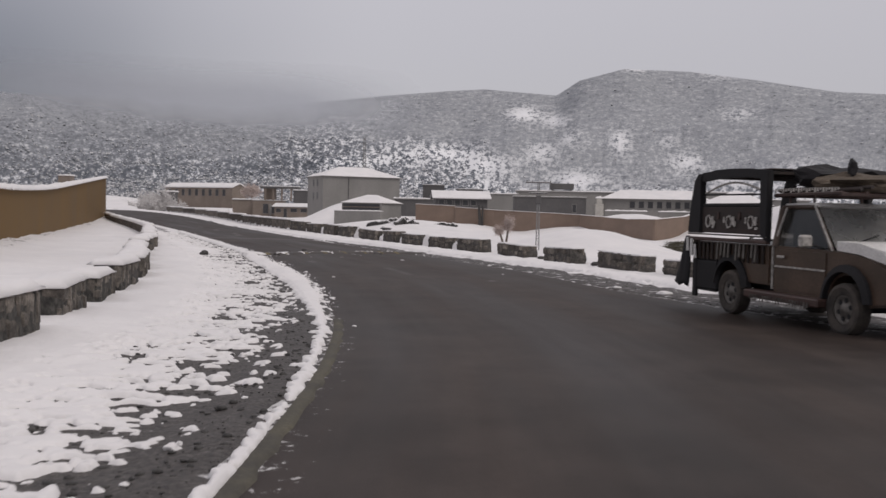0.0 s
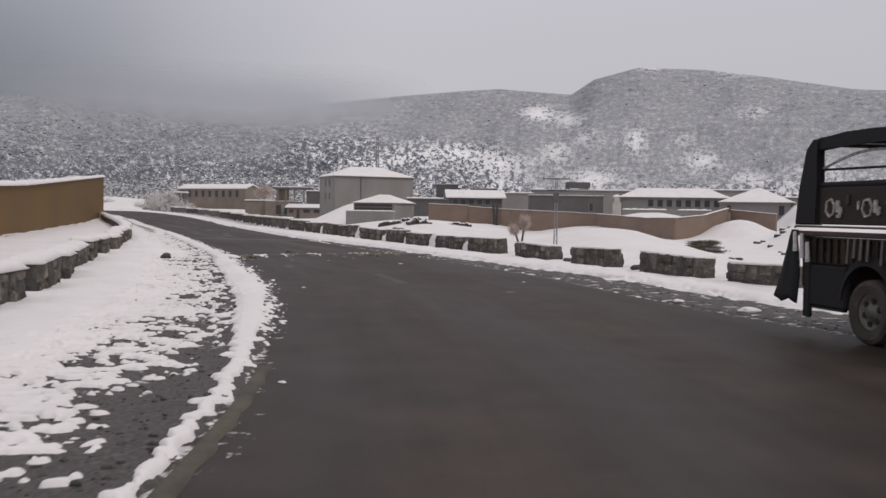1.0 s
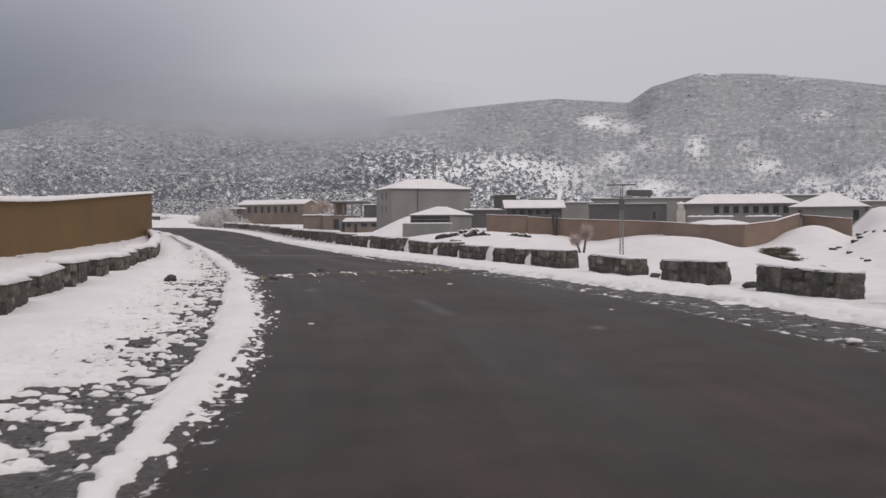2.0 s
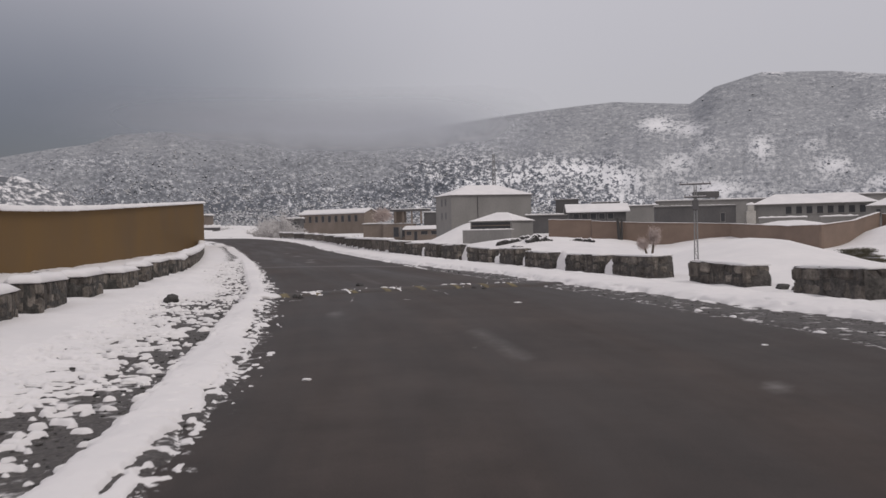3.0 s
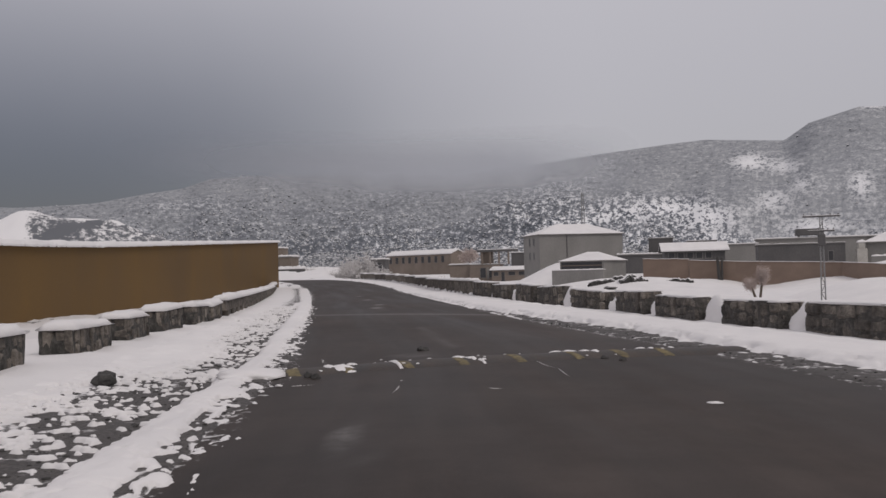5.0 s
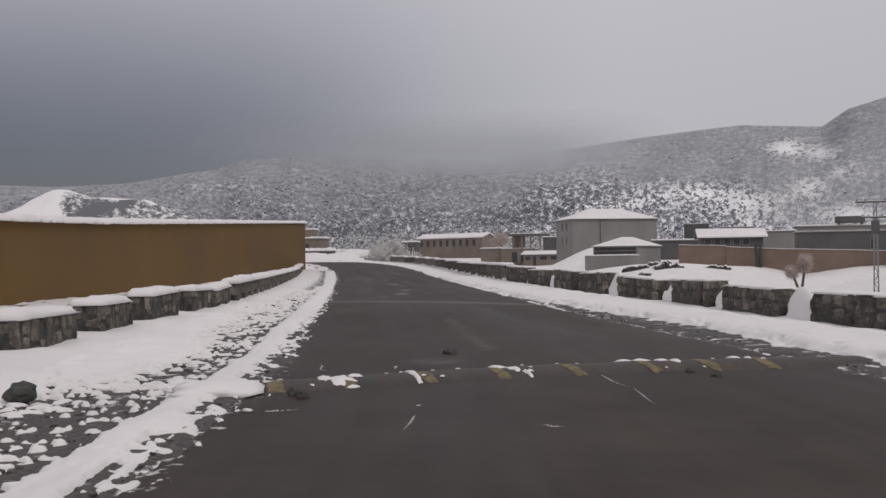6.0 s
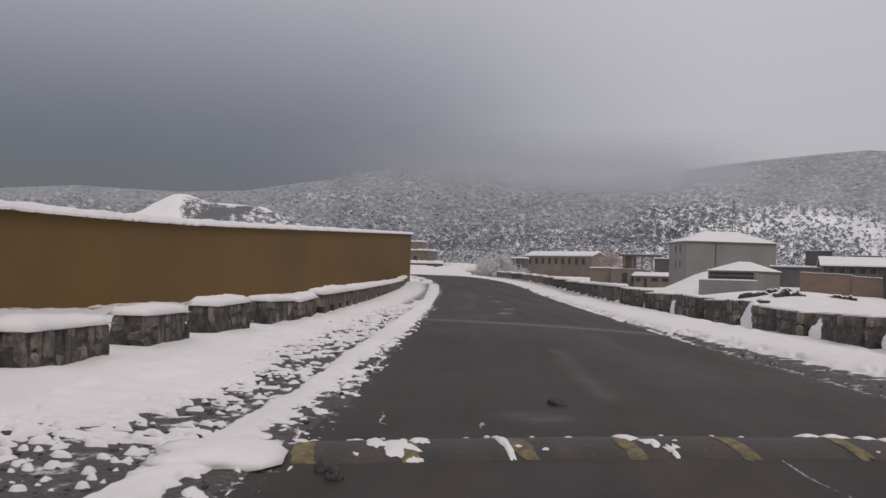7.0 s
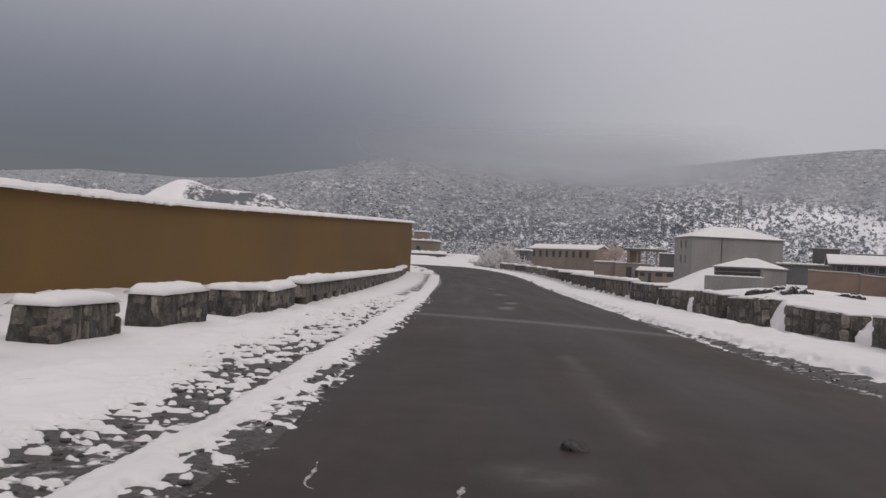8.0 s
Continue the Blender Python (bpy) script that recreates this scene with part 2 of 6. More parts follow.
def lumpy(size, seed, sub=2, rough=0.25):
    """A stone or clump: an icosphere pushed about by noise."""
    bm = bmesh.new()
    bmesh.ops.create_icosphere(bm, subdivisions=sub, radius=1)
    off = Vector((seed * 3.1, seed * 1.7, seed * 0.9))
    for v in bm.verts:
        k = 1 + rough * noise.noise(v.co * 1.3 + off) + rough * 0.5 * noise.noise(v.co * 3.1 + off)
        v.co = Vector((v.co.x * size[0] * k, v.co.y * size[1] * k, v.co.z * size[2] * k))
    return bm


# ---- plan of the road ----
EDGE_L = [(-1.15, -60), (-1.15, -20), (-1.15, 0), (-1.12, 6), (-1.2, 10), (-1.6, 14.7), (-2.6, 21), (-3.9, 26.2), (-5.3, 31), (-6.5, 35.2), (-7.6, 38.7), (-9.1, 42.5), (-13.6, 55), (-22, 78), (-26.5, 90), (-35, 111), (-46, 136), (-60, 163), (-85, 190), (-130, 212), (-190, 225), (-260, 231)]
EDGE_R = [(7.4, -60), (7.3, -20), (7.6, 0), (7.6, 8), (7.0, 13.0), (5.4, 17.2), (4.3, 19.9), (3.5, 22.6), (2.1, 28.5), (0.85, 31.9), (-0.2, 35), (-1.29, 37.96), (-3.67, 43.65), (-6.1, 50.2), (-8.45, 57), (-12.1, 67.5), (-17.5, 83), (-23.3, 100), (-29.2, 116), (-37, 135), (-47.5, 157), (-66, 185), (-96, 213), (-135, 232), (-190, 244), (-260, 250)]
PARAPET_R = [(10.5, 15), (8.3, 21), (6.9, 24.2), (5.6, 27.2), (4.45, 30.2), (3.2, 33.8), (2.0, 37.2), (0.5, 41.4), (-0.8, 44), (-2.1, 47.6), (-3.2, 51.2), (-4.75, 54.7), (-7.6, 61.6), (-9.1, 64.8), (-11.0, 70.6), (-14.9, 83), (-20.5, 99.5), (-26.2, 115), (-33.6, 134), (-44, 156)]
PARAPET_L = [(-4.0, 2), (-4.3, 8), (-4.7, 11), (-5.4, 14.8), (-6.1, 19.4), (-6.9, 23.3), (-8.2, 27.1), (-9.7, 32.3), (-10.5, 35.8), (-11.3, 39), (-12.3, 42), (-13, 44.5), (-14.2, 48.6), (-15.6, 53), (-20, 65), (-28, 86), (-37.6, 110.2)]


# where the snow bank on the valley side begins, out from the road's edge
BANK_Y, BANK_D = (20, 23, 26, 29, 32, 34, 36, 40, 43, 46, 49, 52, 58, 75), (1.55, 1.35, 1.25, 1.15, 0.8, 0.85, 0.55, 0.55, 0.85, 0.62, 0.5, 0.22, 0.12, 0.08)


def smooth_line(pts, rounds=2):
    p = np.array(pts, float)
    for _ in range(rounds):
        q = np.empty((2 * len(p) - 2, 2))
        q[0::2], q[1::2] = 0.75 * p[:-1] + 0.25 * p[1:], 0.25 * p[:-1] + 0.75 * p[1:]
        p = np.vstack([p[:1], q, p[-1:]])
    return p


def along(line, n):
    d = np.r_[0, np.cumsum(np.linalg.norm(np.diff(line, axis=0), axis=1))]
    s = np.linspace(0, d[-1], n)
    return np.stack([np.interp(s, d, line[:, 0]), np.interp(s, d, line[:, 1])], 1)


def at_y(line, y):
    return float(np.interp(y, line[:, 1], line[:, 0]))


def signed(points, line):
    """Distance of points from a line; positive to its left."""
    best, sign = np.full(len(points), 1e9), np.ones(len(points))
    for a, b in zip(line[:-1], line[1:]):
        d = b - a
        k = np.clip(((points - a) @ d) / (d @ d), 0, 1)
        off = points - a - k[:, None] * d
        dist = np.hypot(off[:, 0], off[:, 1])
        near = dist < best
        best[near] = dist[near]
        sign[near] = np.where(d[0] * off[near, 1] - d[1] * off[near, 0] >= 0, 1, -1)
    return best * sign


LINE_L, LINE_R = smooth_line(EDGE_L), smooth_line(EDGE_R)
PAR_L, PAR_R = smooth_line(PARAPET_L, 1), smooth_line(PARAPET_R, 1)


def grade(y):
    """The road comes down a little to the speed bump, and climbs far ahead."""
    return np.clip((15 - y) * 0.021, 0, 0.7) + np.clip((y - 92) * 0.012, 0, 0.85)


def wave(x, y, scale, seed):
    """Cheap smooth noise from sines, about -1 to 1."""
    r = np.random.RandomState(seed)
    out = 0
    for k in range(7):
        a, f, p = r.uniform(0, 6.28), (1.0 + 0.55 * k) / scale, r.uniform(0, 6.28)
        out = out + np.sin((x * np.cos(a) + y * np.sin(a)) * f * 6.28 + p) / (1 + 0.5 * k)
    return out / 2.6


def step(a, b, v):
    k = np.clip((v - a) / (b - a), 0, 1)
    return k * k * (3 - 2 * k)


def terrain(x, y):
    """Height of the ground and how much gravel shows, at arrays of places."""
    p = np.stack([x, y], 1)
    r = np.hypot(x + 2, y - 15)
    yaw = np.degrees(np.arctan2(-(x - 0.2), y - 8))
    z, grit = np.zeros(len(x)), np.full(len(x), -0.35)
    near = r < 330
    dl, dr, br, bl = np.full(len(x), 99.0), np.full(len(x), -99.0), np.full(len(x), -99.0), np.full(len(x), 99.0)
    dl[near], dr[near] = signed(p[near], LINE_L), -signed(p[near], LINE_R)
    br[near] = -signed(p[near], PAR_R)
    far_right = ~near & (yaw < 17) & (yaw > -140)
    br[far_right], dl[far_right], dr[far_right] = 200.0, -99.0, 99.0
    dl = dl + 0.07 * wave(x, y, 2.2, 1) + 0.05 * wave(x, y, 0.7, 2)
    dr = dr + 0.10 * wave(x, y, 2.5, 3) + 0.08 * wave(x, y, 0.8, 4)
    g, bank = grade(y), np.interp(y, BANK_Y, BANK_D)
    # left: snow ridge on the kerb, gravel strip, snow
    left = g - 0.10 + 0.11 * step(-0.2, 0.1, dl) + 0.05 * step(58, 64, y) * step(0.0, 0.25, dl) * step(0.75, 0.4, dl) - 0.05 * step(0.35, 0.7, dl) + 0.11 * step(1.8, 3.2, dl) + 0.035 * wave(x, y, 1.7, 5) * step(0.4, 2, dl) + 0.05 * wave(x, y, 6, 6) * step(2, 5, dl)
    left = left + 0.25 * step(5, 12, dl) * step(25, 5, y) + 0.012 * np.clip(dl - 30, 0, 60) + 0.28 * step(7, 10, dl) * step(62, 42, y)
    g = np.where(y > 60, g * step(30, 4, br), g)
    right = g - 0.10 + 0.115 * step(-0.2, 0.2, dr) + 0.05 * step(bank - 0.05, bank + 0.5, dr) + 0.03 * wave(x, y, 1.5, 7) * step(0.9, 2, dr)
    fall = 0.03 * step(0.3, 1.5, br) - 0.142 * np.clip(br - 1.2, 0, 23.5) - 0.29 * step(75, 170, br) + 0.10 * wave(x, y, 14, 8) * step(2, 8, br)
    right = right + fall
    z = np.where(dl > -0.3, left, np.where(dr > -0.3, right, g - 0.14))
    z = np.where((dl > 0) & (dr > 0), np.maximum(left, right), z)
    # mounds in the field below the parapet
    for mx, my, h, sx, sy in ((16.8, 116, 3.25, 9.0, 16), (16.5, 226, -1.9, 6.5, 12), (57, 203, 3.4, 6.0, 13), (45, 235, 3.3, 13, 11), (-22, 257, 1.0, 13, 12), (-7, 225, 1.3, 9, 8), (-30, 300, 6.8, 12.5, 12), (-57, 206, 2.6, 13, 16)):
        z = z + h * np.exp(-((x - mx) / sx) ** 2 - ((y - my) / sy) ** 2)
    # a bank at the end of the compound wall
    crease = np.full(len(x), -99.0)
    crease[near] = -signed(p[near], np.array([(38.0, 120.0), (43.0, 148.0), (50.0, 170.0), (59.0, 192.0), (65.2, 206.0), (68.5, 225.0), (78.0, 262.0)]))
    crease = crease + 0.8 * wave(x, y, 16, 33)
    z = z + np.interp(y, (95, 130, 165, 200, 228, 260, 320), (0, 0.9, 2.4, 4.7, 5.9, 4.6, 1.5)) * step(0, 7.5, crease) * step(330, 290, r)
    # the valley floor rises to the village and the foot of the hills
    z = z + 2.2 * step(180, 226, r) * step(8, 2, yaw) + 1.6 * step(320, 360, r) * step(9, 6, yaw) + 5.0 * step(420, 800, r) + 2.6 * step(140, 330, r) * step(16.5, 19.5, yaw)
    ridge = 0.55 - 0.22 * step(24, 14, y)
    reach = 1.7 + 1.3 * step(26, 12, y)
    strip = step(ridge, ridge + 0.12, dl) * step(reach + 0.5, ridge + 0.3, dl)
    grit = np.where((dl > 0) & (dl < 30), (0.46 + 0.10 * step(24, 12, y)) * strip + 0.06 - 0.10 * step(2.6, 5, dl), grit)
    grit = np.where((dl > -0.3) & (dl <= ridge), 0.40 * step(0.2, -0.1, dl) + 0.03, grit)
    grit = np.where((dl > -0.3) & (dl < 8) & (y < 64), (0.60 + 0.15 * step(14, 9, y)) * step(2.35, 1.9, dl) * step(64, 58, y) * step(1.5, 3.5, y) + 0.10 * wave(x, y, 3.0, 9) + 0.17 * step(2.2, 2.5, dl) * step(5.5, 4.0, dl), grit)
    grit = np.where((dr > 0) & (dr < 4), 0.67 * step(bank + 0.3, bank + 0.05, dr) - 0.10 + 0.05 * wave(x, y, 1.2, 19), grit)
    foot = np.full(len(x), 99.0)
    foot[near] = -signed(p[near], np.array([(-12.7, 24.0), (-40.2, 117.0)]))
    grit = np.where((foot > -0.3) & (foot < 1.6) & (y < 118), 0.34 * step(1.5, 0.5, foot) + 0.12 * wave(x, y, 4.0, 15), grit)
    gully = np.exp(-((x - 29.8 - 0.235 * (y - 122) + 0.9 * wave(x, y, 14, 77)) / (1.7 + 0.022 * np.clip(y - 118, 0, 80))) ** 2) * step(108, 121, y) * step(197, 180, y)
    grit = np.maximum(grit, np.minimum(1.15 * gully - 0.14, 0.60))
    grit = np.where((dl < 0) & (dr < 0), 0.2, grit)
    return z, grit


def ground_height(x, y):
    return float(terrain(np.array([x], float), np.array([y], float))[0][0])


# ---- ground ----
def make_ground():
    rings = np.r_[0.0, np.geomspace(0.8, 4600, 430)]
    az = np.radians(np.r_[np.arange(-50, 80, 0.42), np.arange(80, 310, 1.6)])
    R, A = np.meshgrid(rings[1:], az, indexing="ij")
    x, y = (0.6 - R * np.sin(A)).ravel(), (18 + R * np.cos(A)).ravel()
    z, grit = terrain(x, y)
    n, k = len(rings) - 1, len(az)
    idx = np.arange(n * k).reshape(n, k)
    a, b = idx[:-1], idx[1:]
    quads = np.stack([a, np.roll(a, -1, 1), np.roll(b, -1, 1), b], -1).reshape(-1, 4)
    me = bpy.data.meshes.new("ground")
    me.from_pydata(np.stack([x, y, z], 1).tolist(), [], quads.tolist() + [idx[0].tolist()])
    at = me.attributes.new("grit", "FLOAT", "POINT")
    at.data.foreach_set("value", grit.astype(np.float32))
    me.polygons.foreach_set("use_smooth", [True] * len(me.polygons))
    me.materials.append(GROUND)
    me.update()
    tagged(new("ground", me), "snow-covered ground with gravel showing through", "ground", kind="structure")


make_ground()


# pale worn marks on the asphalt: ends, half width, strength
ROAD_MARKS = (((-12.9, 52.9), (-10.5, 52.1), 0.34, 0.55), ((-10.5, 52.1), (-6.6, 51.1), 0.34, 0.6), ((-13.2, 62.0), (-12.9, 60.9), 0.16, 0.9), ((-12.25, 58.5), (-11.9, 57.2), 0.18, 0.9), ((-16.4, 70.5), (-15.8, 68.8), 0.16, 0.8), ((-19.7, 79.4), (-19.1, 77.8), 0.16, 0.8), ((-7.1, 44.6), (-5.03, 38.7), 0.09, 0.2), ((-5.5, 37.2), (-5.25, 37.2), 0.16, 0.35), ((-1.58, 27.6), (-0.86, 24.9), 0.10, 0.30), ((-4.2, 30.8), (-3.9, 30.0), 0.05, 0.5), ((-3.82, 29.8), (-3.62, 29.35), 0.05, 0.6), ((1.1, 23.3), (1.35, 23.05), 0.06, 0.7), ((-1.78, 20.62), (-1.6, 20.62), 0.05, 0.6))


def make_road():
    n, across = 1500, 41
    a, b = along(LINE_L, n), along(LINE_R, n)
    verts, grit, lane = [], [], []
    way = np.r_[0, np.cumsum(np.linalg.norm(np.diff(a, axis=0), axis=1))]
    for p, q, run in zip(a, b, way):
        d = (q - p) / np.linalg.norm(q - p)
        p0, q0 = p - 0.35 * d, q + 0.35 * d
        for k in range(across):
            c = p0 + (q0 - p0) * k / (across - 1)
            s = k / (across - 1)
            verts.append((c[0], c[1], float(grade(c[1])) + 0.05 * (1 - (2 * s - 1) ** 2) - 0.02))
            lane.append((float(np.linalg.norm(c - p0)), float(run), 0.0))
            e = min(s, 1 - s) * 14
            grit.append(float(np.interp(e, (0, 1, 2, 2.5), (0.58, 0.32, 0.04, -0.1))))
    faces = [(i * across + k, i * across + k + 1, (i + 1) * across + k + 1, (i + 1) * across + k) for i in range(n - 1) for k in range(across - 1)]
    ob = from_arrays("road", verts, faces, ASPHALT, True)
    at = ob.data.attributes.new("grit", "FLOAT", "POINT")
    at.data.foreach_set("value", np.array(grit, np.float32))
    at = ob.data.attributes.new("lane", "FLOAT_VECTOR", "POINT")
    at.data.foreach_set("vector", np.array(lane, np.float32).ravel())
    xy, pale = np.array(verts)[:, :2], np.zeros(len(verts))
    for a, b, w, k in ROAD_MARKS:
        a, b = np.array(a), np.array(b)
        u = np.clip(((xy - a) @ (b - a)) / ((b - a) @ (b - a)), 0, 1)
        pale = np.maximum(pale, k * np.exp(-(np.linalg.norm(xy - a - u[:, None] * (b - a), axis=1) / w) ** 2))
    at = ob.data.attributes.new("pale", "FLOAT", "POINT")
    at.data.foreach_set("value", pale.astype(np.float32))
    tagged(ob, "damp dark grey asphalt road, bare of snow", "road", kind="structure")


make_road()


# ---- snow crust on the verges ----
def grain(x, y, size, seed):
    """Value noise on a lattice, 0 to 1."""
    u, v = x / size + 1000.0, y / size + 1000.0
    i, j = np.floor(u).astype(np.int64), np.floor(v).astype(np.int64)
    fu, fv = u - i, v - j
    fu, fv = fu * fu * (3 - 2 * fu), fv * fv * (3 - 2 * fv)

    def h(a, b):
        n = (a * 374761393 + b * 668265263 + seed * 974711) & 0x7fffffff
        n = ((n ^ (n >> 13)) * 1274126177) & 0x7fffffff
        return ((n ^ (n >> 16)) & 0xffff) / 65535.0
    return (h(i, j) * (1 - fu) + h(i + 1, j) * fu) * (1 - fv) + (h(i, j + 1) * (1 - fu) + h(i + 1, j + 1) * fu) * fv


def grains(x, y, size, seed, octaves=4, fall=0.6):
    out, amp, total = 0, 1.0, 0
    for k in range(octaves):
        out, total = out + amp * (2 * grain(x, y, size, seed + k) - 1), total + amp
        amp, size = amp * fall, size * 0.5
    return out / total


RIB_Y = (4, 8, 14, 18, 25, 32, 37, 40, 47, 60)
RIB_OUT, RIB_IN = (-0.03, 0.01, 0.11, 0.18, 0.2, 0.33, 0.36, 0.31, 0.14, 0.1), (0.02, 0.04, 0.18, 0.42, 0.64, 0.66, 0.60, 0.58, 0.48, 0.45)
FRAY_Y, FRAY = (12, 14, 16.4, 20, 25, 37, 39, 50, 60), (-0.08, -0.02, -0.18, -0.18, -0.24, -0.18, -0.12, -0.26, -0.25)
BARE_Y, BARE = (5, 10, 14, 20, 26, 33, 36, 39, 43, 60), (1.25, 1.45, 1.7, 1.95, 2.1, 1.95, 1.45, 1.4, 1.7, 1.6)


def cover_left(x, y, s, d):
    """How surely snow lies at distance d inside the left edge: above 0 it does."""
    ro, ri = np.interp(y, RIB_Y, RIB_OUT), np.interp(y, RIB_Y, RIB_IN)
    fr, go = np.interp(y, FRAY_Y, FRAY), np.interp(y, BARE_Y, BARE)
    k = np.clip((d - ri) / np.maximum(go - ri, 0.1), 0, 2.5)
    tidy = np.interp(k, (0, 0.08, 0.3, 0.6, 0.9, 1.15, 1.5, 2.5), (0.4, -0.70, -0.46, -0.26, -0.04, 0.28, 0.75, 1.2))
    rough = np.interp(k, (0, 0.08, 0.3, 0.55, 1.0, 1.5, 2.5), (0.4, -0.72, -0.47, -0.14, 0.14, 0.26, 0.40)) - 0.30 * step(29, 32, y) * step(0.2, 0.7, k)
    inner = rough + (tidy - rough) * step(34.5, 37, y) + 0.27 * step(12, 20, y) * step(0.7, 0.1, k)
    outer = np.interp((d - fr) / np.maximum(ro - fr, 0.05), (-1.0, -0.2, 0, 0.5, 1.0), (-3.0, -1.6, -0.52, -0.22, 0.10))
    c = np.where(d > ri, inner, np.where(d < ro, outer, 0.62))
    coarse = 0.74 * grains(x * 0.8, y, 0.125, 3, 3, 0.9) + 0.34 * grains(x, y, 0.7, 9, 2, 0.6) + 0.62 * (2.0 * np.abs(grains(x * 0.8, y, 0.24, 31, 3, 0.75)) - 0.42)
    small = 0.84 * grains(x * 0.7, y, 0.095, 3, 3, 0.85) + 0.20 * grains(x, y, 0.5, 9, 2, 0.6) + 0.56 * (2.0 * np.abs(grains(x * 0.7, y, 0.15, 31, 3, 0.8)) - 0.36)
    n = coarse + (small - coarse) * step(17, 22, y)
    streaky = 1.15 * grains(s * 0.33, d * 1.5, 0.085, 13, 3, 0.85) + 0.55 * n
    return c + np.where(d < ro, streaky, 1.25 * n)


def cover_right(x, y, s, d):
    b = np.interp(y, BANK_Y, BANK_D)
    line = 0.85 * np.exp(-((d - 0.02 - 0.06 * grains(s, 0 * s, 1.5, 21, 2)) / 0.055) ** 2) * step(-0.25, 0.25, grains(s, 0 * s, 2.6, 22, 3) + 0.15)
    c = np.interp(d - b, (-0.5, -0.25, 0, 0.12, 0.5), (-0.85, -0.60, -0.15, 0.30, 0.9))
    c = np.where(d < 0.0, -0.9, c)
    return c + line + 1.0 * grains(s * 0.22, d, 0.09, 25, 3, 0.75) + 0.5 * grains(x, y, 0.5, 27, 4, 0.7) + 0.35 * grains(x, y, 0.12, 29, 2, 0.7)


def make_crust(line, side, y0, y1, d0, d1, cover, thick, steps, across, label, seed):
    """A sheet of old snow, a few centimetres thick, melted through in patches."""
    arc = line[(line[:, 1] > y0 - 6) & (line[:, 1] < y1 + 6)]
    c = along(arc, 4000)
    c = c[(c[:, 1] > y0) & (c[:, 1] < y1)]
    c = along(c, steps)
    tan = np.gradient(c, axis=0)
    tan /= np.linalg.norm(tan, axis=1)[:, None]
    nrm = np.stack([-tan[:, 1], tan[:, 0]], 1) * side
    dd = np.linspace(d0, d1, across)
    sl = np.r_[0, np.cumsum(np.linalg.norm(np.diff(c, axis=0), axis=1))]
    x = (c[:, None, 0] + nrm[:, None, 0] * dd[None]).ravel()
    y = (c[:, None, 1] + nrm[:, None, 1] * dd[None]).ravel()
    s, d = np.repeat(sl, across), np.tile(dd, steps)
    m = cover(x, y, s, d).reshape(steps, across)
    for _ in range(1):
        m[1:-1] = 0.25 * m[:-2] + 0.5 * m[1:-1] + 0.25 * m[2:]
        m[:, 1:-1] = 0.25 * m[:, :-2] + 0.5 * m[:, 1:-1] + 0.25 * m[:, 2:]
    m = 1.1 * m.ravel()
    t = np.clip((0.35 - d) / 7.5, 0, 1)
    road = np.where(d < 0.35, grade(y) - 0.02 + 0.05 * (1 - (2 * t - 1) ** 2), -9.0)
    base = np.maximum(terrain(x, y)[0], road)
    body = thick(y, d) * (1 + 0.5 * grains(x, y, 0.5, seed + 40, 3))
    h = np.where(m > 0, body * (1 - np.exp(-m / 0.13)), np.maximum(-0.03, m * 0.25))
    z = base + h
    idx = np.arange(steps * across).reshape(steps, across)
    q = np.stack([idx[:-1, :-1], idx[:-1, 1:], idx[1:, 1:], idx[1:, :-1]], -1).reshape(-1, 4)
    q = q[(m[q] > -0.02).any(1)]
    used = np.unique(q)
    new_index = np.zeros(len(x), int)
    new_index[used] = np.arange(len(used))
    ob = from_arrays("snow_crust", np.stack([x, y, z], 1)[used].tolist(), new_index[q].tolist(), SNOW, True)
    tagged(ob, label, "snow", kind="stuff")


def thick_left(y, d):
    ri = np.interp(y, RIB_Y, RIB_IN)
    ro = np.interp(y, RIB_Y, RIB_OUT)
    return np.where(d < ri, 0.045 - 0.013 * step(18, 13, y), 0.034) * step(2.62, 2.3, d) * (0.3 + 0.7 * step(ro - 0.15, ro + 0.1, d)) + 0.004


def thick_right(y, d):
    b = np.interp(y, BANK_Y, BANK_D)
    return (0.014 + 0.058 * step(b, b + 0.25, d)) * step(2.4, 2.0, d) + 0.004


make_crust(LINE_L, 1, 3.2, 24.06, -0.35, 2.65, cover_left, thick_left, 1000, 150, "old snow melted through to gravel along the uphill verge", 1)
make_crust(LINE_L, 1, 24, 63, -0.45, 2.65, cover_left, thick_left, 2000, 146, "patchy snow and gravel along the uphill verge", 1)
make_crust(LINE_R, -1, 15.5, 82, -0.5, 2.4, cover_right, thick_right, 1500, 92, "ragged snow bank at the foot of the parapet", 3)


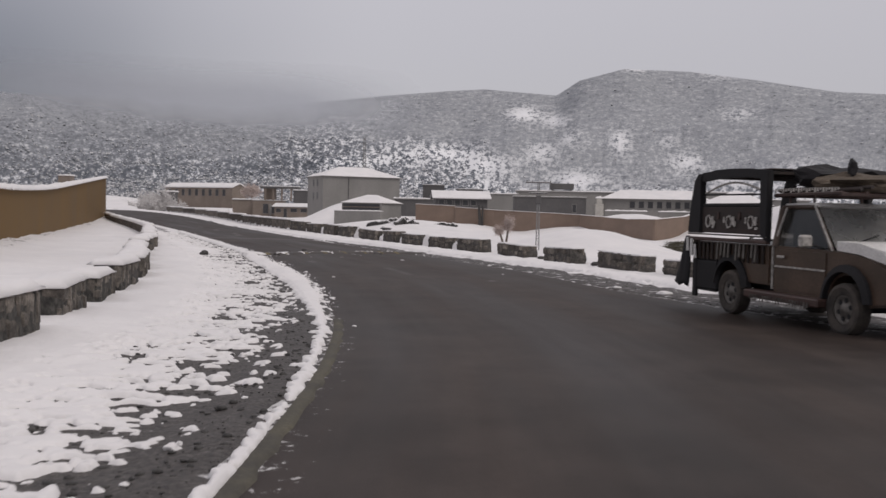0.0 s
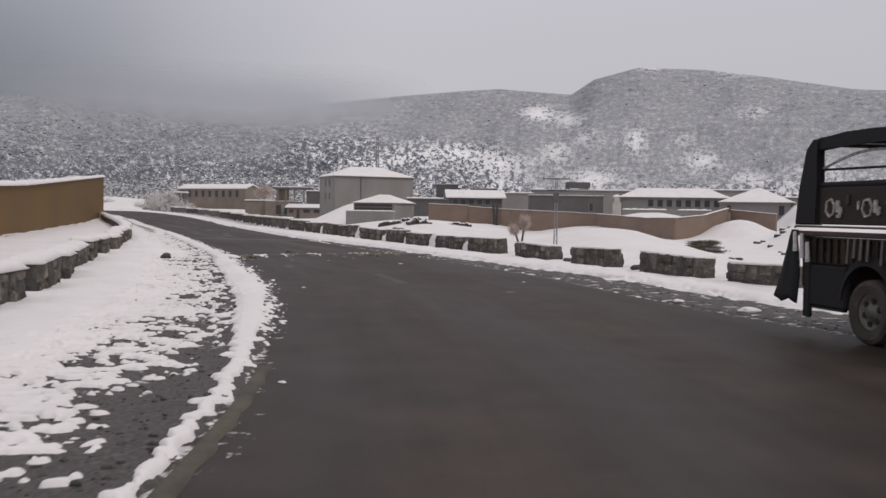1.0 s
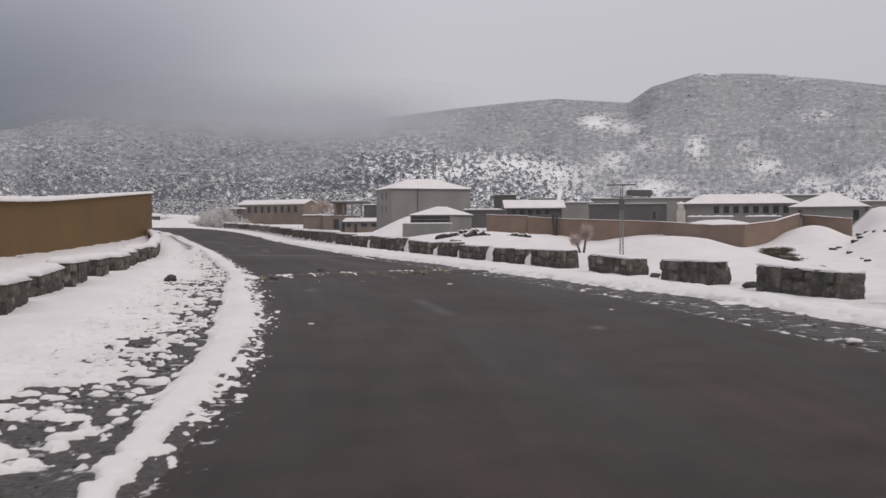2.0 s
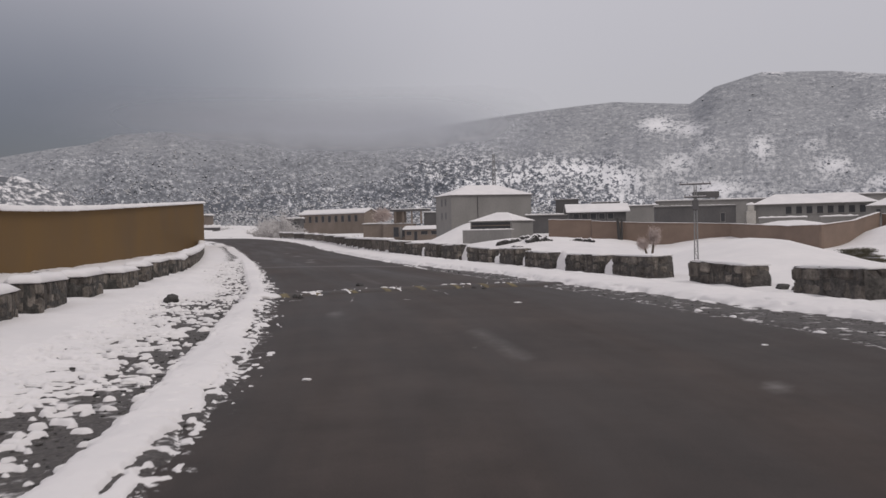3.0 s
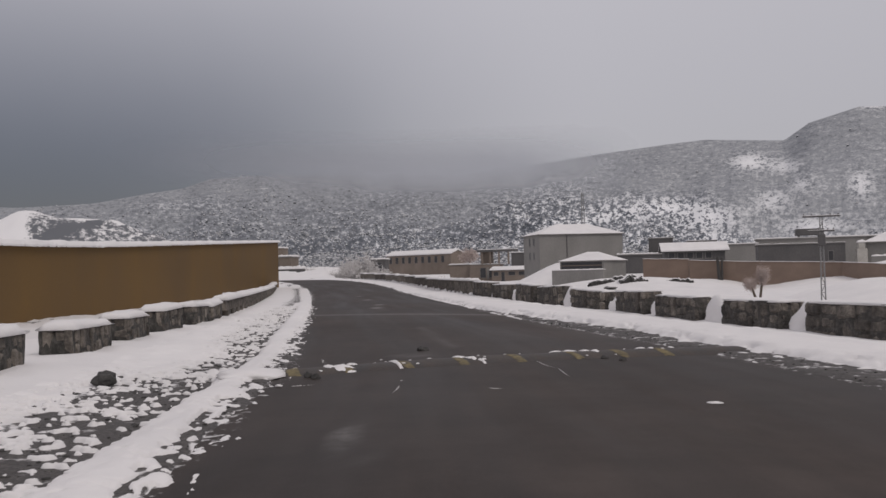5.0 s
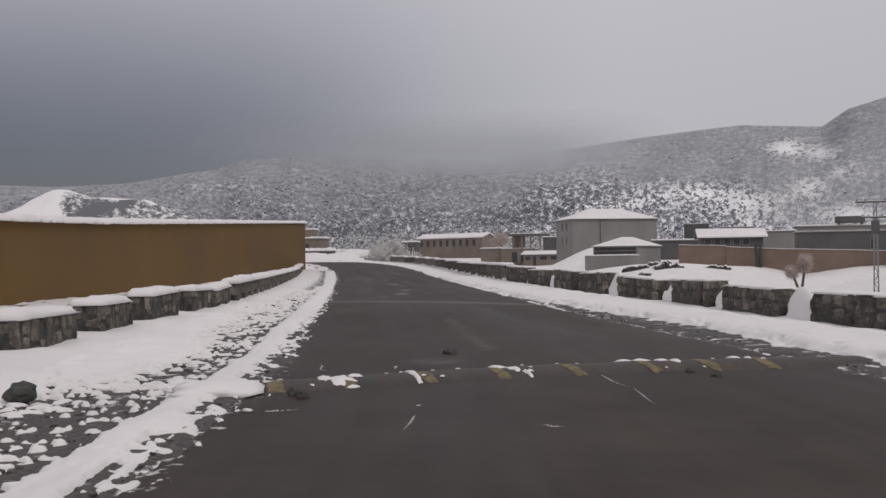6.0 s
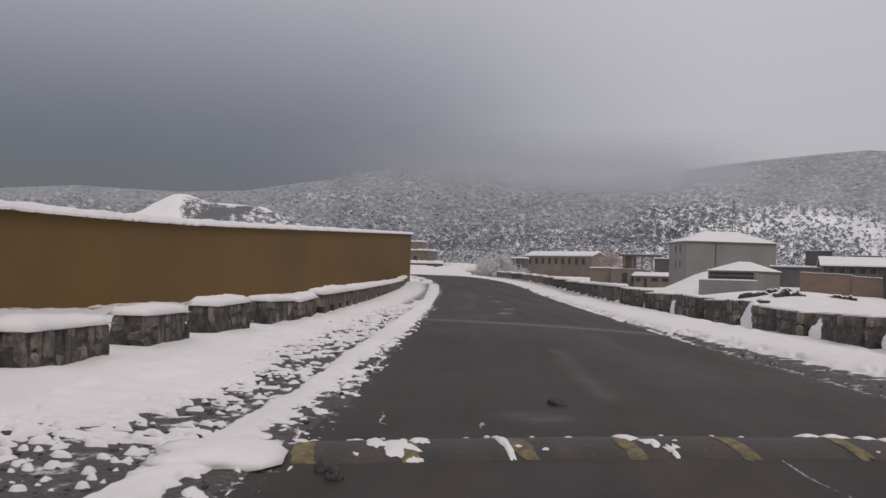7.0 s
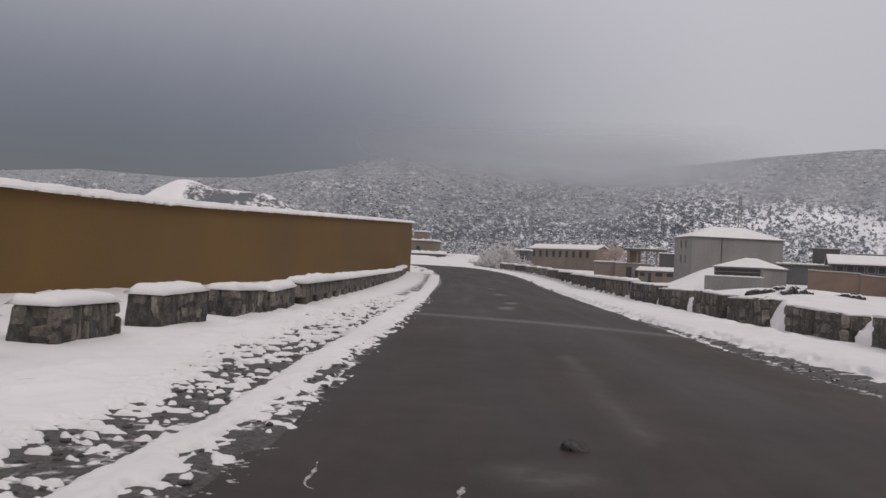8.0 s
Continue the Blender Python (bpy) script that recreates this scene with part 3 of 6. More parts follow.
def make_kerb():
    """The bare road kerb beside the near stretch of the uphill verge."""
    MOSSY = surface("mossy_kerb", (0.046, 0.042, 0.037), (0.122, 0.110, 0.080), 2.0, 0.9, 0, 30, 0.4)
    line = along(LINE_L, 3000)
    line = line[(line[:, 1] > 1) & (line[:, 1] < 14.5)]
    line = along(line, 60)
    tan = np.gradient(line, axis=0)
    tan /= np.linalg.norm(tan, axis=1)[:, None]
    nrm = np.stack([-tan[:, 1], tan[:, 0]], 1)
    verts, faces = [], []
    for k, (p, n) in enumerate(zip(line, nrm)):
        w = 0.015 * math.sin(k * 1.7) + 0.01 * math.sin(k * 4.1)
        g = float(grade(p[1]))
        for d, z in ((-0.17 + w, -0.03), (-0.135 + w, 0.012), (-0.05, 0.016), (0.02, -0.05)):
            verts.append((p[0] + n[0] * d, p[1] + n[1] * d, g + z))
    for k in range(len(line) - 1):
        for j in range(3):
            a = k * 4 + j
            faces.append((a, a + 4, a + 5, a + 1))
    tagged(from_arrays("kerb", verts, faces, MOSSY, True), "low stained concrete kerb, yellowish where bare", "kerb", kind="structure")


make_kerb()


# ---- hills ----
CREST = [(-75, 0.10), (-50, 0.115), (-35, 0.105), (-26, 0.115), (-21.6, 0.121), (-17.4, 0.134), (-13.9, 0.143), (-10.2, 0.1465), (-7.7, 0.135), (-6.4, 0.1198), (-2.2, 0.1253), (0, 0.1226), (3.6, 0.1165), (6.9, 0.109), (8.5, 0.106), (12, 0.106), (17.6, 0.103), (23.2, 0.103), (26, 0.1), (27.5, 0.0905), (29.3, 0.086), (32.3, 0.076), (36, 0.072), (41.4, 0.0735), (45.6, 0.066), (60, 0.09), (80, 0.10)]


def build_hill(nt, b, N, K):
    """Open snow with thick dark scrub low down; higher up, distance haze painted as an even grey."""
    at, fc = N("ShaderNodeAttribute"), N("ShaderNodeAttribute")
    at.attribute_name, fc.attribute_name = "up", "slope_map"
    v = fc.outputs["Vector"]
    belt, mid = noise_of(N, K, v, 0.0052, 5, 0.6), noise_of(N, K, v, 0.045, 3, 0.6)
    fine, finer = noise_of(N, K, v, 0.150, 2, 0.6), noise_of(N, K, v, 0.40, 2, 0.5)
    snow_minus_haze = N("ShaderNodeAttribute")
    snow_minus_haze.attribute_name = "snow_minus_haze"

    def plus(a, k, c):
        m = N("ShaderNodeMath")
        m.operation, m.inputs[1].default_value = "MULTIPLY_ADD", k
        K(a, m.inputs[0])
        if hasattr(c, "links"):
            K(c, m.inputs[2])
        else:
            m.inputs[2].default_value = c
        return m.outputs[0]
    # bushes and the snow between them; open snow where few grow
    speck = plus(fine, 0.60, plus(finer, 0.40, plus(mid, 0.22, plus(belt, 0.16, plus(snow_minus_haze.outputs["Fac"], 0.16, -0.19)))))
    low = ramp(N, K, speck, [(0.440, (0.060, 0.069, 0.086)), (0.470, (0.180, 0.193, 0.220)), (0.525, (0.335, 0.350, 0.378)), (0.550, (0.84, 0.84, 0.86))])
    # distance haze put into the colour: pale bluish grey, little contrast
    hazed = ramp(N, K, speck, [(0.36, (0.215, 0.225, 0.243)), (0.42, (0.30, 0.311, 0.332)), (0.58, (0.335, 0.346, 0.366)), (0.70, (0.56, 0.568, 0.585))])
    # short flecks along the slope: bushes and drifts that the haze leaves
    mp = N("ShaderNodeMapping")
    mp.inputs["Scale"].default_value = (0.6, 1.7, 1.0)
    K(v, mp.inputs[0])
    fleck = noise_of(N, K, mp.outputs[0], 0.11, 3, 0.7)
    hazed = mixc(N, K, ramp(N, K, fleck, [(0.33, grey(0.55)), (0.39, grey(0))]), hazed, (0.12, 0.13, 0.15))
    hazed = mixc(N, K, ramp(N, K, fleck, [(0.615, grey(0)), (0.66, grey(0.55))]), hazed, (0.68, 0.68, 0.70))
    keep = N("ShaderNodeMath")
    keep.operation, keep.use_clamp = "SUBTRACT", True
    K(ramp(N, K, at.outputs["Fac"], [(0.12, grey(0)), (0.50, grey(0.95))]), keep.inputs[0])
    K(snow_minus_haze.outputs["Fac"], keep.inputs[1])
    K(mixc(N, K, keep.outputs[0], low, hazed), b.inputs["Base Color"])
    b.inputs["Roughness"].default_value = 0.95
    b.inputs["Specular IOR Level"].default_value = 0.1


HILL = material("scrubby_snow_slope", build_hill)


def fractal(x, y, seed, octaves=6, base=700.0):
    out, amp, size = 0, 1.0, base
    for k in range(octaves):
        out = out + amp * wave(x, y, size, seed + k)
        amp, size = amp * 0.5, size * 0.5
    return out


def make_hills():
    az = np.radians(np.arange(-75, 80.1, 0.22))
    rr = np.geomspace(840, 3300, 140)
    R, A = np.meshgrid(rr, az, indexing="ij")
    x, y = -R * np.sin(A), 10 + R * np.cos(A)
    crest = np.interp(np.degrees(A), [c[0] for c in CREST], [c[1] for c in CREST])
    top = 2350 + 250 * wave(np.degrees(A), 0 * A, 38, 30)
    s = np.clip((R - 880) / (top - 880), 0, 1.35)
    shape = np.where(s < 1, 0.55 * s ** 1.15 + 0.45 * step(0.05, 1.0, s), 1 - 0.8 * (s - 1))
    relief = fractal(x, y, 40) * 26 * step(0.02, 0.35, s) * step(1.02, 0.75, s)
    # folds that run down the slope
    relief = relief - 16 * np.abs(wave(np.degrees(A) + 2.0 * s, 1.6 * s, 9, 60)) * step(0.05, 0.3, s) * step(1.0, 0.7, s)
    z = 1.2 + shape * crest * top + relief + 5.0 * step(0.0, 0.02, s) - 6 * step(0.02, 0.0, s)
    z = np.minimum(z, 1.2 + crest * R * np.where(s < 0.98, 0.995, 1.0) + 0.0)
    n, k = R.shape
    idx = np.arange(n * k).reshape(n, k)
    quads = np.stack([idx[:-1, :-1], idx[:-1, 1:], idx[1:, 1:], idx[1:, :-1]], -1).reshape(-1, 4)
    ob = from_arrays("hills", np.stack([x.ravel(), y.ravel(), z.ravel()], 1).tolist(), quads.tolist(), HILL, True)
    sm = ob.data.attributes.new("slope_map", "FLOAT_VECTOR", "POINT")
    sm.data.foreach_set("vector", np.stack([1300 * A.ravel(), z.ravel(), 0 * z.ravel()], 1).astype(np.float32).ravel())
    yaw, slope = np.degrees(A).ravel(), ((z - 1.2) / R).ravel()
    drift = 0
    for a, c, wa, wc, k in ((-4.6, 0.101, 1.0, 0.008, 0.85), (-6.3, 0.095, 0.8, 0.006, 0.6), (-5.6, 0.062, 0.9, 0.010, 0.55), (-7.3, 0.077, 0.6, 0.008, 0.45), (-10.1, 0.074, 0.6, 0.012, 0.7), (-12.8, 0.075, 0.7, 0.005, 0.45), (-13.8, 0.055, 0.9, 0.008, 0.7), (-15.3, 0.140, 1.0, 0.006, 0.35), (-16.6, 0.101, 0.9, 0.005, 0.45), (-7.6, 0.036, 1.3, 0.007, 0.7), (-16.4, 0.038, 0.9, 0.005, 0.7), (-20.0, 0.046, 1.2, 0.008, 0.5), (-2.4, 0.050, 1.6, 0.010, 0.55), (-0.2, 0.062, 1.6, 0.008, 0.5), (-11.0, 0.1465, 0.8, 0.0025, 0.85), (2.4, 0.056, 1.6, 0.008, 0.35), (5.5, 0.050, 2.0, 0.006, 0.25), (27.0, 0.075, 2.5, 0.008, 0.25)):
        drift = drift + k * np.exp(-((yaw - a) / wa) ** 2 - ((slope - c) / wc) ** 2)
    drift = drift + 0.10 * step(4, -3, yaw) * step(0.06, 0.04, slope)
    at = ob.data.attributes.new("snow_minus_haze", "FLOAT", "POINT")
    # drifts of snow, less a share that lets painted haze reach the left slopes' foot
    at.data.foreach_set("value", (np.clip(drift, 0, 0.9) - 0.32 * step(5, 13, yaw)).astype(np.float32))
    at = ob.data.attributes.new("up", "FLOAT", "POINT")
    # where the painted haze sets in: with height, lower down on the right slopes
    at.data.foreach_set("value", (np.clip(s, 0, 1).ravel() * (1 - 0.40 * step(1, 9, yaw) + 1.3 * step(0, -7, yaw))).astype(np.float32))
    tagged(ob, "long snowy hillside dotted with dark scrub", "hill", kind="structure")
    return x, y, z


HX, HY, HZ = make_hills()


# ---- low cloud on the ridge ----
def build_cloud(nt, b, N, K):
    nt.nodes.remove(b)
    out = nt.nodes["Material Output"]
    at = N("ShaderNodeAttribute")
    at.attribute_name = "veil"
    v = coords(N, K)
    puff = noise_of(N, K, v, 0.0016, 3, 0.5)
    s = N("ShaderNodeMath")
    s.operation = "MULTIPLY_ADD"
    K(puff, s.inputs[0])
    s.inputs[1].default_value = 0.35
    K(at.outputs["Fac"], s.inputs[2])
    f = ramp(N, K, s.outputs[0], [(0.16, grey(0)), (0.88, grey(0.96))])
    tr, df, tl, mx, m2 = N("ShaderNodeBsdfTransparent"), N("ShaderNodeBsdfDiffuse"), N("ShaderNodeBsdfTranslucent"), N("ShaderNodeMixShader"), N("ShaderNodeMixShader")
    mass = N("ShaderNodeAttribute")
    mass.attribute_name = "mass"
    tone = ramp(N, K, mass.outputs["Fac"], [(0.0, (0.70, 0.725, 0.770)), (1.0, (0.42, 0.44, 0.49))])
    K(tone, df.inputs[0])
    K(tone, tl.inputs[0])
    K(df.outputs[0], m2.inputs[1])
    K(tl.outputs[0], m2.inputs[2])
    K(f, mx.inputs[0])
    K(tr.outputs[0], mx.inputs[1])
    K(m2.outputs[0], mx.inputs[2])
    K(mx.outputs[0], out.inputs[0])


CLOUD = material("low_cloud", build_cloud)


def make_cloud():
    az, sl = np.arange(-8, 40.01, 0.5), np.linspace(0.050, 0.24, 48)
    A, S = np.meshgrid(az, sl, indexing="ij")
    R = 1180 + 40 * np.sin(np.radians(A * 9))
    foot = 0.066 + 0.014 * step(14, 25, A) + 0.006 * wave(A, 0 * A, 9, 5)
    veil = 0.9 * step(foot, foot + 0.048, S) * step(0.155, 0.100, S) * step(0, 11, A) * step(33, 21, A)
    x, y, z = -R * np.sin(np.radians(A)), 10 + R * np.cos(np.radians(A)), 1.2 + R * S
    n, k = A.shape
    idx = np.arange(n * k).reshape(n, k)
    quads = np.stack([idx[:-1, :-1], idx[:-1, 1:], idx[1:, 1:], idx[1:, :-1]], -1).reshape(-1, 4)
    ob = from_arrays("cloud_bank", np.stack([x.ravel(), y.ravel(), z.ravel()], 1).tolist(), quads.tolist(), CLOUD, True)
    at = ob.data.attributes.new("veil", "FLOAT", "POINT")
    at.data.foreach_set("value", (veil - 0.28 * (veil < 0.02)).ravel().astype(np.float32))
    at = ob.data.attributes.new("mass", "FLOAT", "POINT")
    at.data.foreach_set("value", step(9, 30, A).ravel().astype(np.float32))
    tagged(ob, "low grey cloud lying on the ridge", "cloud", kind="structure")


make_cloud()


# ---- white knoll beyond the ochre wall ----
def make_knoll():
    cx, cy = -338.0, 522.0
    g = np.linspace(-1, 1, 61)
    U, V = np.meshgrid(g, g, indexing="ij")
    ax = np.array([0.82, 0.57])
    x, y = cx + 115 * U * ax[0] - 80 * V * ax[1], cy + 115 * U * ax[1] + 80 * V * ax[0]
    h = 36.5 * np.interp(U, (-0.95, -0.2, -0.05, 0.3, 0.48, 0.60, 0.9), (0.0, 1.0, 0.96, 0.82, 0.66, 0.30, 0.0)) * np.exp(-(V / 0.45) ** 2) + 1.6 * fractal(x, y, 12, 4, 40.0)
    z = h + 4 * (1 - np.hypot(U, V)) + 2
    grit = 0.22 - 0.5 * step(-0.14, -0.22, U) - 0.40 * np.exp(-(V / 0.07) ** 2) * step(0.45, 0.3, U) + 0.3 * np.exp(-((U - 0.22 - 0.9 * V) / 0.05) ** 2)
    n = len(g)
    idx = np.arange(n * n).reshape(n, n)
    quads = np.stack([idx[:-1, :-1], idx[:-1, 1:], idx[1:, 1:], idx[1:, :-1]], -1).reshape(-1, 4)
    ob = from_arrays("knoll", np.stack([x.ravel(), y.ravel(), z.ravel()], 1).tolist(), quads.tolist(), KNOLL, True)
    at = ob.data.attributes.new("grit", "FLOAT", "POINT")
    at.data.foreach_set("value", grit.ravel().astype(np.float32))
    tagged(ob, "bare white knoll with dark gullies", "hill", kind="structure")


def build_knoll(nt, b, N, K):
    v = coords(N, K)
    at = N("ShaderNodeAttribute")
    at.attribute_name = "grit"
    s = N("ShaderNodeMath")
    s.operation = "ADD"
    K(at.outputs["Fac"], s.inputs[0])
    K(noise_of(N, K, v, 0.30, 5, 0.75), s.inputs[1])
    f = ramp(N, K, s.outputs[0], [(0.62, grey(0)), (0.74, grey(1))])
    K(mixc(N, K, f, (0.78, 0.77, 0.78), (0.135, 0.142, 0.158)), b.inputs["Base Color"])
    b.inputs["Roughness"].default_value = 0.9


KNOLL = material("gullied_snow", build_knoll)
make_knoll()


# ---- parapets ----
MORTAR = surface("grey_mortar", (0.018, 0.017, 0.016), (0.117, 0.111, 0.102), 4.6, 0.92, 0, 19, 0.7, 0.04, (1.5, 1.5, 0.9), 0.55)
DARK_MORTAR = surface("dark_mortar", (0.032, 0.029, 0.027), (0.150, 0.138, 0.127), 3.6, 0.92, 0, 15, 0.7, 0.04, (1, 1, 1.2), 0.55)

def block_mesh(length, height, depth, seed):
    """A mortared rubble block: slotted, bulging faces and broken corners."""
    bm = bmesh.new()
    add_box(bm, (-length / 2, -depth / 2, -0.25), (length / 2, depth / 2, height))
    for axis, cuts in ((0, max(8, int(length / 0.055))), (1, 6), (2, 11)):
        bmesh.ops.subdivide_edges(bm, edges=[e for e in bm.edges if abs((e.verts[0].co - e.verts[1].co).normalized()[axis]) > 0.9], cuts=cuts, use_grid_fill=True)
    off = Vector((seed * 5.3, seed * 2.1, 0))
    for v in bm.verts:
        p = v.co.copy()
        fx, fy, fz = length / 2 - abs(p.x), depth / 2 - abs(p.y), height - p.z
        sx, sy = (1 if p.x > 0 else -1), (1 if p.y > 0 else -1)
        k = p * 2.4 + off
        big, small = noise.noise(k), noise.noise(k * 3.3)
        slot = max(0.0, 1 - abs(noise.noise(Vector((p.x * 5.5 + off.x, seed, p.z * 1.1)))) / 0.11)
        course = max(0.0, 1 - abs(noise.noise(Vector((p.x * 0.9 + off.x, seed + 5, p.z * 6.0)))) / 0.10)
        if fy < 0.01:
            v.co.y += sy * (0.02 * big + 0.015 * small - 0.03 * slot - 0.03)
        if fx < 0.01:
            v.co.x += sx * (0.02 * big + 0.015 * small - 0.02)
        # broken corners and edges
        near = max(0.0, 1 - fx / 0.20) * max(0.0, 1 - fz / 0.22) + 0.8 * max(0.0, 1 - fy / 0.10) * max(0.0, 1 - fz / 0.12) + 0.8 * max(0.0, 1 - fx / 0.12) * max(0.0, 1 - fy / 0.12)
        cut = near * max(0.0, noise.noise(k * 1.1 + Vector((3, 8, 1))) + 0.28)
        v.co -= Vector((sx * 0.05 * (fx < 0.25), sy * 0.06 * (fy < 0.15), 0.10 * (fz < 0.25))) * cut * 1.2
        # the faces lean in towards the top
        low = min(1.0, max(0.0, 1 - p.z / height))
        v.co.x += sx * 0.03 * low * (fx < 0.3)
        v.co.y += sy * 0.018 * low * (fy < 0.2)
        if fz < 0.01:
            v.co.z += 0.03 * big
    return bm


def snow_cap_mesh(length, depth, thick, seed, over=0.05):
    bm = bmesh.new()
    nx, ny = max(6, int(length / 0.16)), 5
    top, rim = {}, []
    for i in range(nx + 1):
        for j in range(ny + 1):
            u, w = i / nx, j / ny
            ex, ey = min(u, 1 - u) * length, min(w, 1 - w) * (depth + 2 * over)
            h = thick * min(1, (ex / 0.12 + 0.25)) * min(1, (ey / 0.10 + 0.2))
            x, y = (u - 0.5) * (length + 2 * over), (w - 0.5) * (depth + 2 * over)
            q = Vector((x * 1.1 + seed * 3.7, y * 1.5, seed))
            h *= 1 + 0.55 * noise.noise(q) + 0.25 * noise.noise(q * 3)
            drop = 0.04 if j in (0, ny) or i in (0, nx) else 0
            top[i, j] = bm.verts.new((x + 0.03 * noise.noise(q * 4), y + 0.04 * noise.noise(q * 4 + Vector((5, 0, 0))), max(h, 0.02) - drop * (0.5 + noise.noise(q * 3))))
    for i in range(nx):
        for j in range(ny):
            bm.faces.new((top[i, j], top[i + 1, j], top[i + 1, j + 1], top[i, j + 1]))
    ring = [top[i, 0] for i in range(nx + 1)] + [top[nx, j] for j in range(1, ny + 1)] + [top[i, ny] for i in range(nx - 1, -1, -1)] + [top[0, j] for j in range(ny - 1, 0, -1)]
    low = [bm.verts.new((v.co.x * 0.985, v.co.y * 0.93, -0.02)) for v in ring]
    for k in range(len(ring)):
        bm.faces.new((ring[k], ring[k - 1], low[k - 1], low[k]))
    bm.faces.new(low)
    return bm


def stone_mesh(w, h, t, seed):
    """One roughly squared stone, thin in y."""
    bm = box((-w / 2, -t / 2, -h / 2), (w / 2, t / 2, h / 2), min(w, h, 0.2) * 0.2)
    for v in bm.verts:
        k = Vector((v.co.x * 6 + seed * 2.3, v.co.z * 5, seed * 0.7))
        v.co += Vector((0.03 * noise.noise(k), 0.022 * noise.noise(k + Vector((4, 0, 0))), 0.022 * noise.noise(k + Vector((0, 6, 0)))))
    return bm


def face_stones(t, length, height, y, seed, turn=0.0, at_x=0.0, wide=0.34):
    """Upright stones set in one face of a block."""
    rnd = random.Random(seed)
    x = -length / 2 + 0.01
    while x < length / 2 - 0.06:
        w = min(rnd.uniform(0.36, 1.0) * wide, length / 2 - x)
        if length / 2 - x - w < 0.08:
            w = length / 2 - x
        split = rnd.choice((0.62, 0.3, 0.4, 0.55, 0.7)) if w > 0.15 else (0.5 if rnd.random() < 0.35 else 0)
        levels = ((0.0, split), (split, 1.0)) if split else ((0.0, 1.0),)
        if split and w > 0.24 and rnd.random() < 0.5:
            levels = ((0.0, 0.36), (0.36, 0.68), (0.68, 1.0))
        for lo, hi in levels:
            h = (hi - lo) * (height + 0.12) - 0.02
            z = -0.12 + (lo + hi) / 2 * (height + 0.12)
            ob = part("stone", stone_mesh(w - 0.010 - 0.03 * rnd.random(), h - 0.02 * rnd.random(), 0.13, rnd.random() * 90), MASONRY, t)
            off = rnd.uniform(-0.03, 0.02)
            c = x + w / 2
            ob.matrix_local = pose(at_x + off, c, z, rnd.uniform(-2, 2), rnd.uniform(-5, 5), 90) if turn else pose(c, y + off * (1 if y > 0 else -1), z, rnd.uniform(-3, 3), rnd.uniform(-5, 5), 0)
        x += w


def parapet_block(a, b, height, seed, cap, group, depth=0.6, side=1):
    """One block between two points of the parapet's foot line; cap: how thick the snow lies."""
    a, b = Vector((*a, 0)), Vector((*b, 0))
    d = b - a
    a, b = a + d.normalized() * 0.02, b - d.normalized() * 0.02
    d = b - a
    mid = (a + b) / 2
    nrm = Vector((-d.y, d.x, 0)).normalized() * side
    base = float(grade(mid.y)) + 0.0
    m = Matrix.Translation((mid.x + nrm.x * depth / 2, mid.y + nrm.y * depth / 2, base)) @ Matrix.Rotation(math.atan2(d.y, d.x) + 0.03 * math.sin(seed * 4.1), 4, "Z") @ Matrix.Rotation(0.02 * math.sin(seed * 2.7), 4, "Y")
    t = thing("parapet_block", m, "rubble masonry parapet block with snow on top", "parapet", group)
    part("body", block_mesh(d.length, height, depth, seed), MORTAR if cap > 0.1 else DARK_MORTAR, t, "grey mortar and rubble core")
    face_stones(t, d.length, height, -side * (depth / 2 - 0.069), seed, wide=0.34 if cap > 0.1 else 0.62)
    face_stones(t, depth - 0.1, height, 0.0, seed + 200, 1.0, d.length / 2 - 0.072)
    c = part("snow_cap", snow_cap_mesh(d.length, depth, cap, seed, 0.03 if cap > 0.1 else -0.02), SNOW, t, "lumpy snow", True)
    c.location.z = height
    return t


# feet of the blocks on the valley side, far end first
RIGHT_BLOCKS = [(17.8, 20.2), (21.4, 23.7), (24.75, 26.5), (27.45, 29.75), (31.3, 33.35), (34.85, 37.1), (38.85, 41.2), (41.95, 43.9), (45.05, 47.45), (48.35, 51.05), (51.95, 54.8), (56.0, 58.4), (58.9, 61.5), (62.4, 64.85), (65.8, 68.3), (68.8, 71.3)]
LEFT_BLOCKS = [(3.6, 6.6), (7.8, 11.8), (13.2, 15.0), (15.8, 17.4), (18.2, 20.2), (21.2, 23.3), (24.4, 26.6), (27.6, 29.8), (30.9, 33.0), (34.1, 35.6), (37.35, 39.3), (40.4, 42.35), (43.7, 45.55), (47.0, 49.2), (49.4, 51.9)]
for k, (y0, y1) in enumerate(RIGHT_BLOCKS):
    parapet_block((at_y(PAR_R, y1), y1), (at_y(PAR_R, y0), y0), float(np.interp(y0, (20, 40, 50, 60, 70), (0.50, 0.54, 0.60, 0.72, 0.80))) + 0.03 * math.sin(k * 2.3), k, 0.035, "parapet on the valley side", side=1)
# snow packed into the gaps farther along
for k, ((_, ya), (yb, _)) in enumerate(zip(RIGHT_BLOCKS, RIGHT_BLOCKS[1:])):
    if ya < 41:
        continue
    a, b = Vector((at_y(PAR_R, yb), yb, 0)), Vector((at_y(PAR_R, ya), ya, 0))
    d = b - a
    nrm = Vector((-d.y, d.x, 0)).normalized()
    t = thing("snow_drift", Matrix.Translation((a + b) / 2 + nrm * 0.36) @ Matrix.Rotation(math.atan2(d.y, d.x), 4, "Z"), "drift of snow packed into a gap of the rubble parapet", "snow")
    part("drift", lumpy((d.length / 2 + 0.05, 0.27, (0.46, 0.55, 0.50)[k % 3] + 0.10 * (ya > 54)), 300 + k, 3, 0.25), SNOW, t, "", True).location.z = 0.03
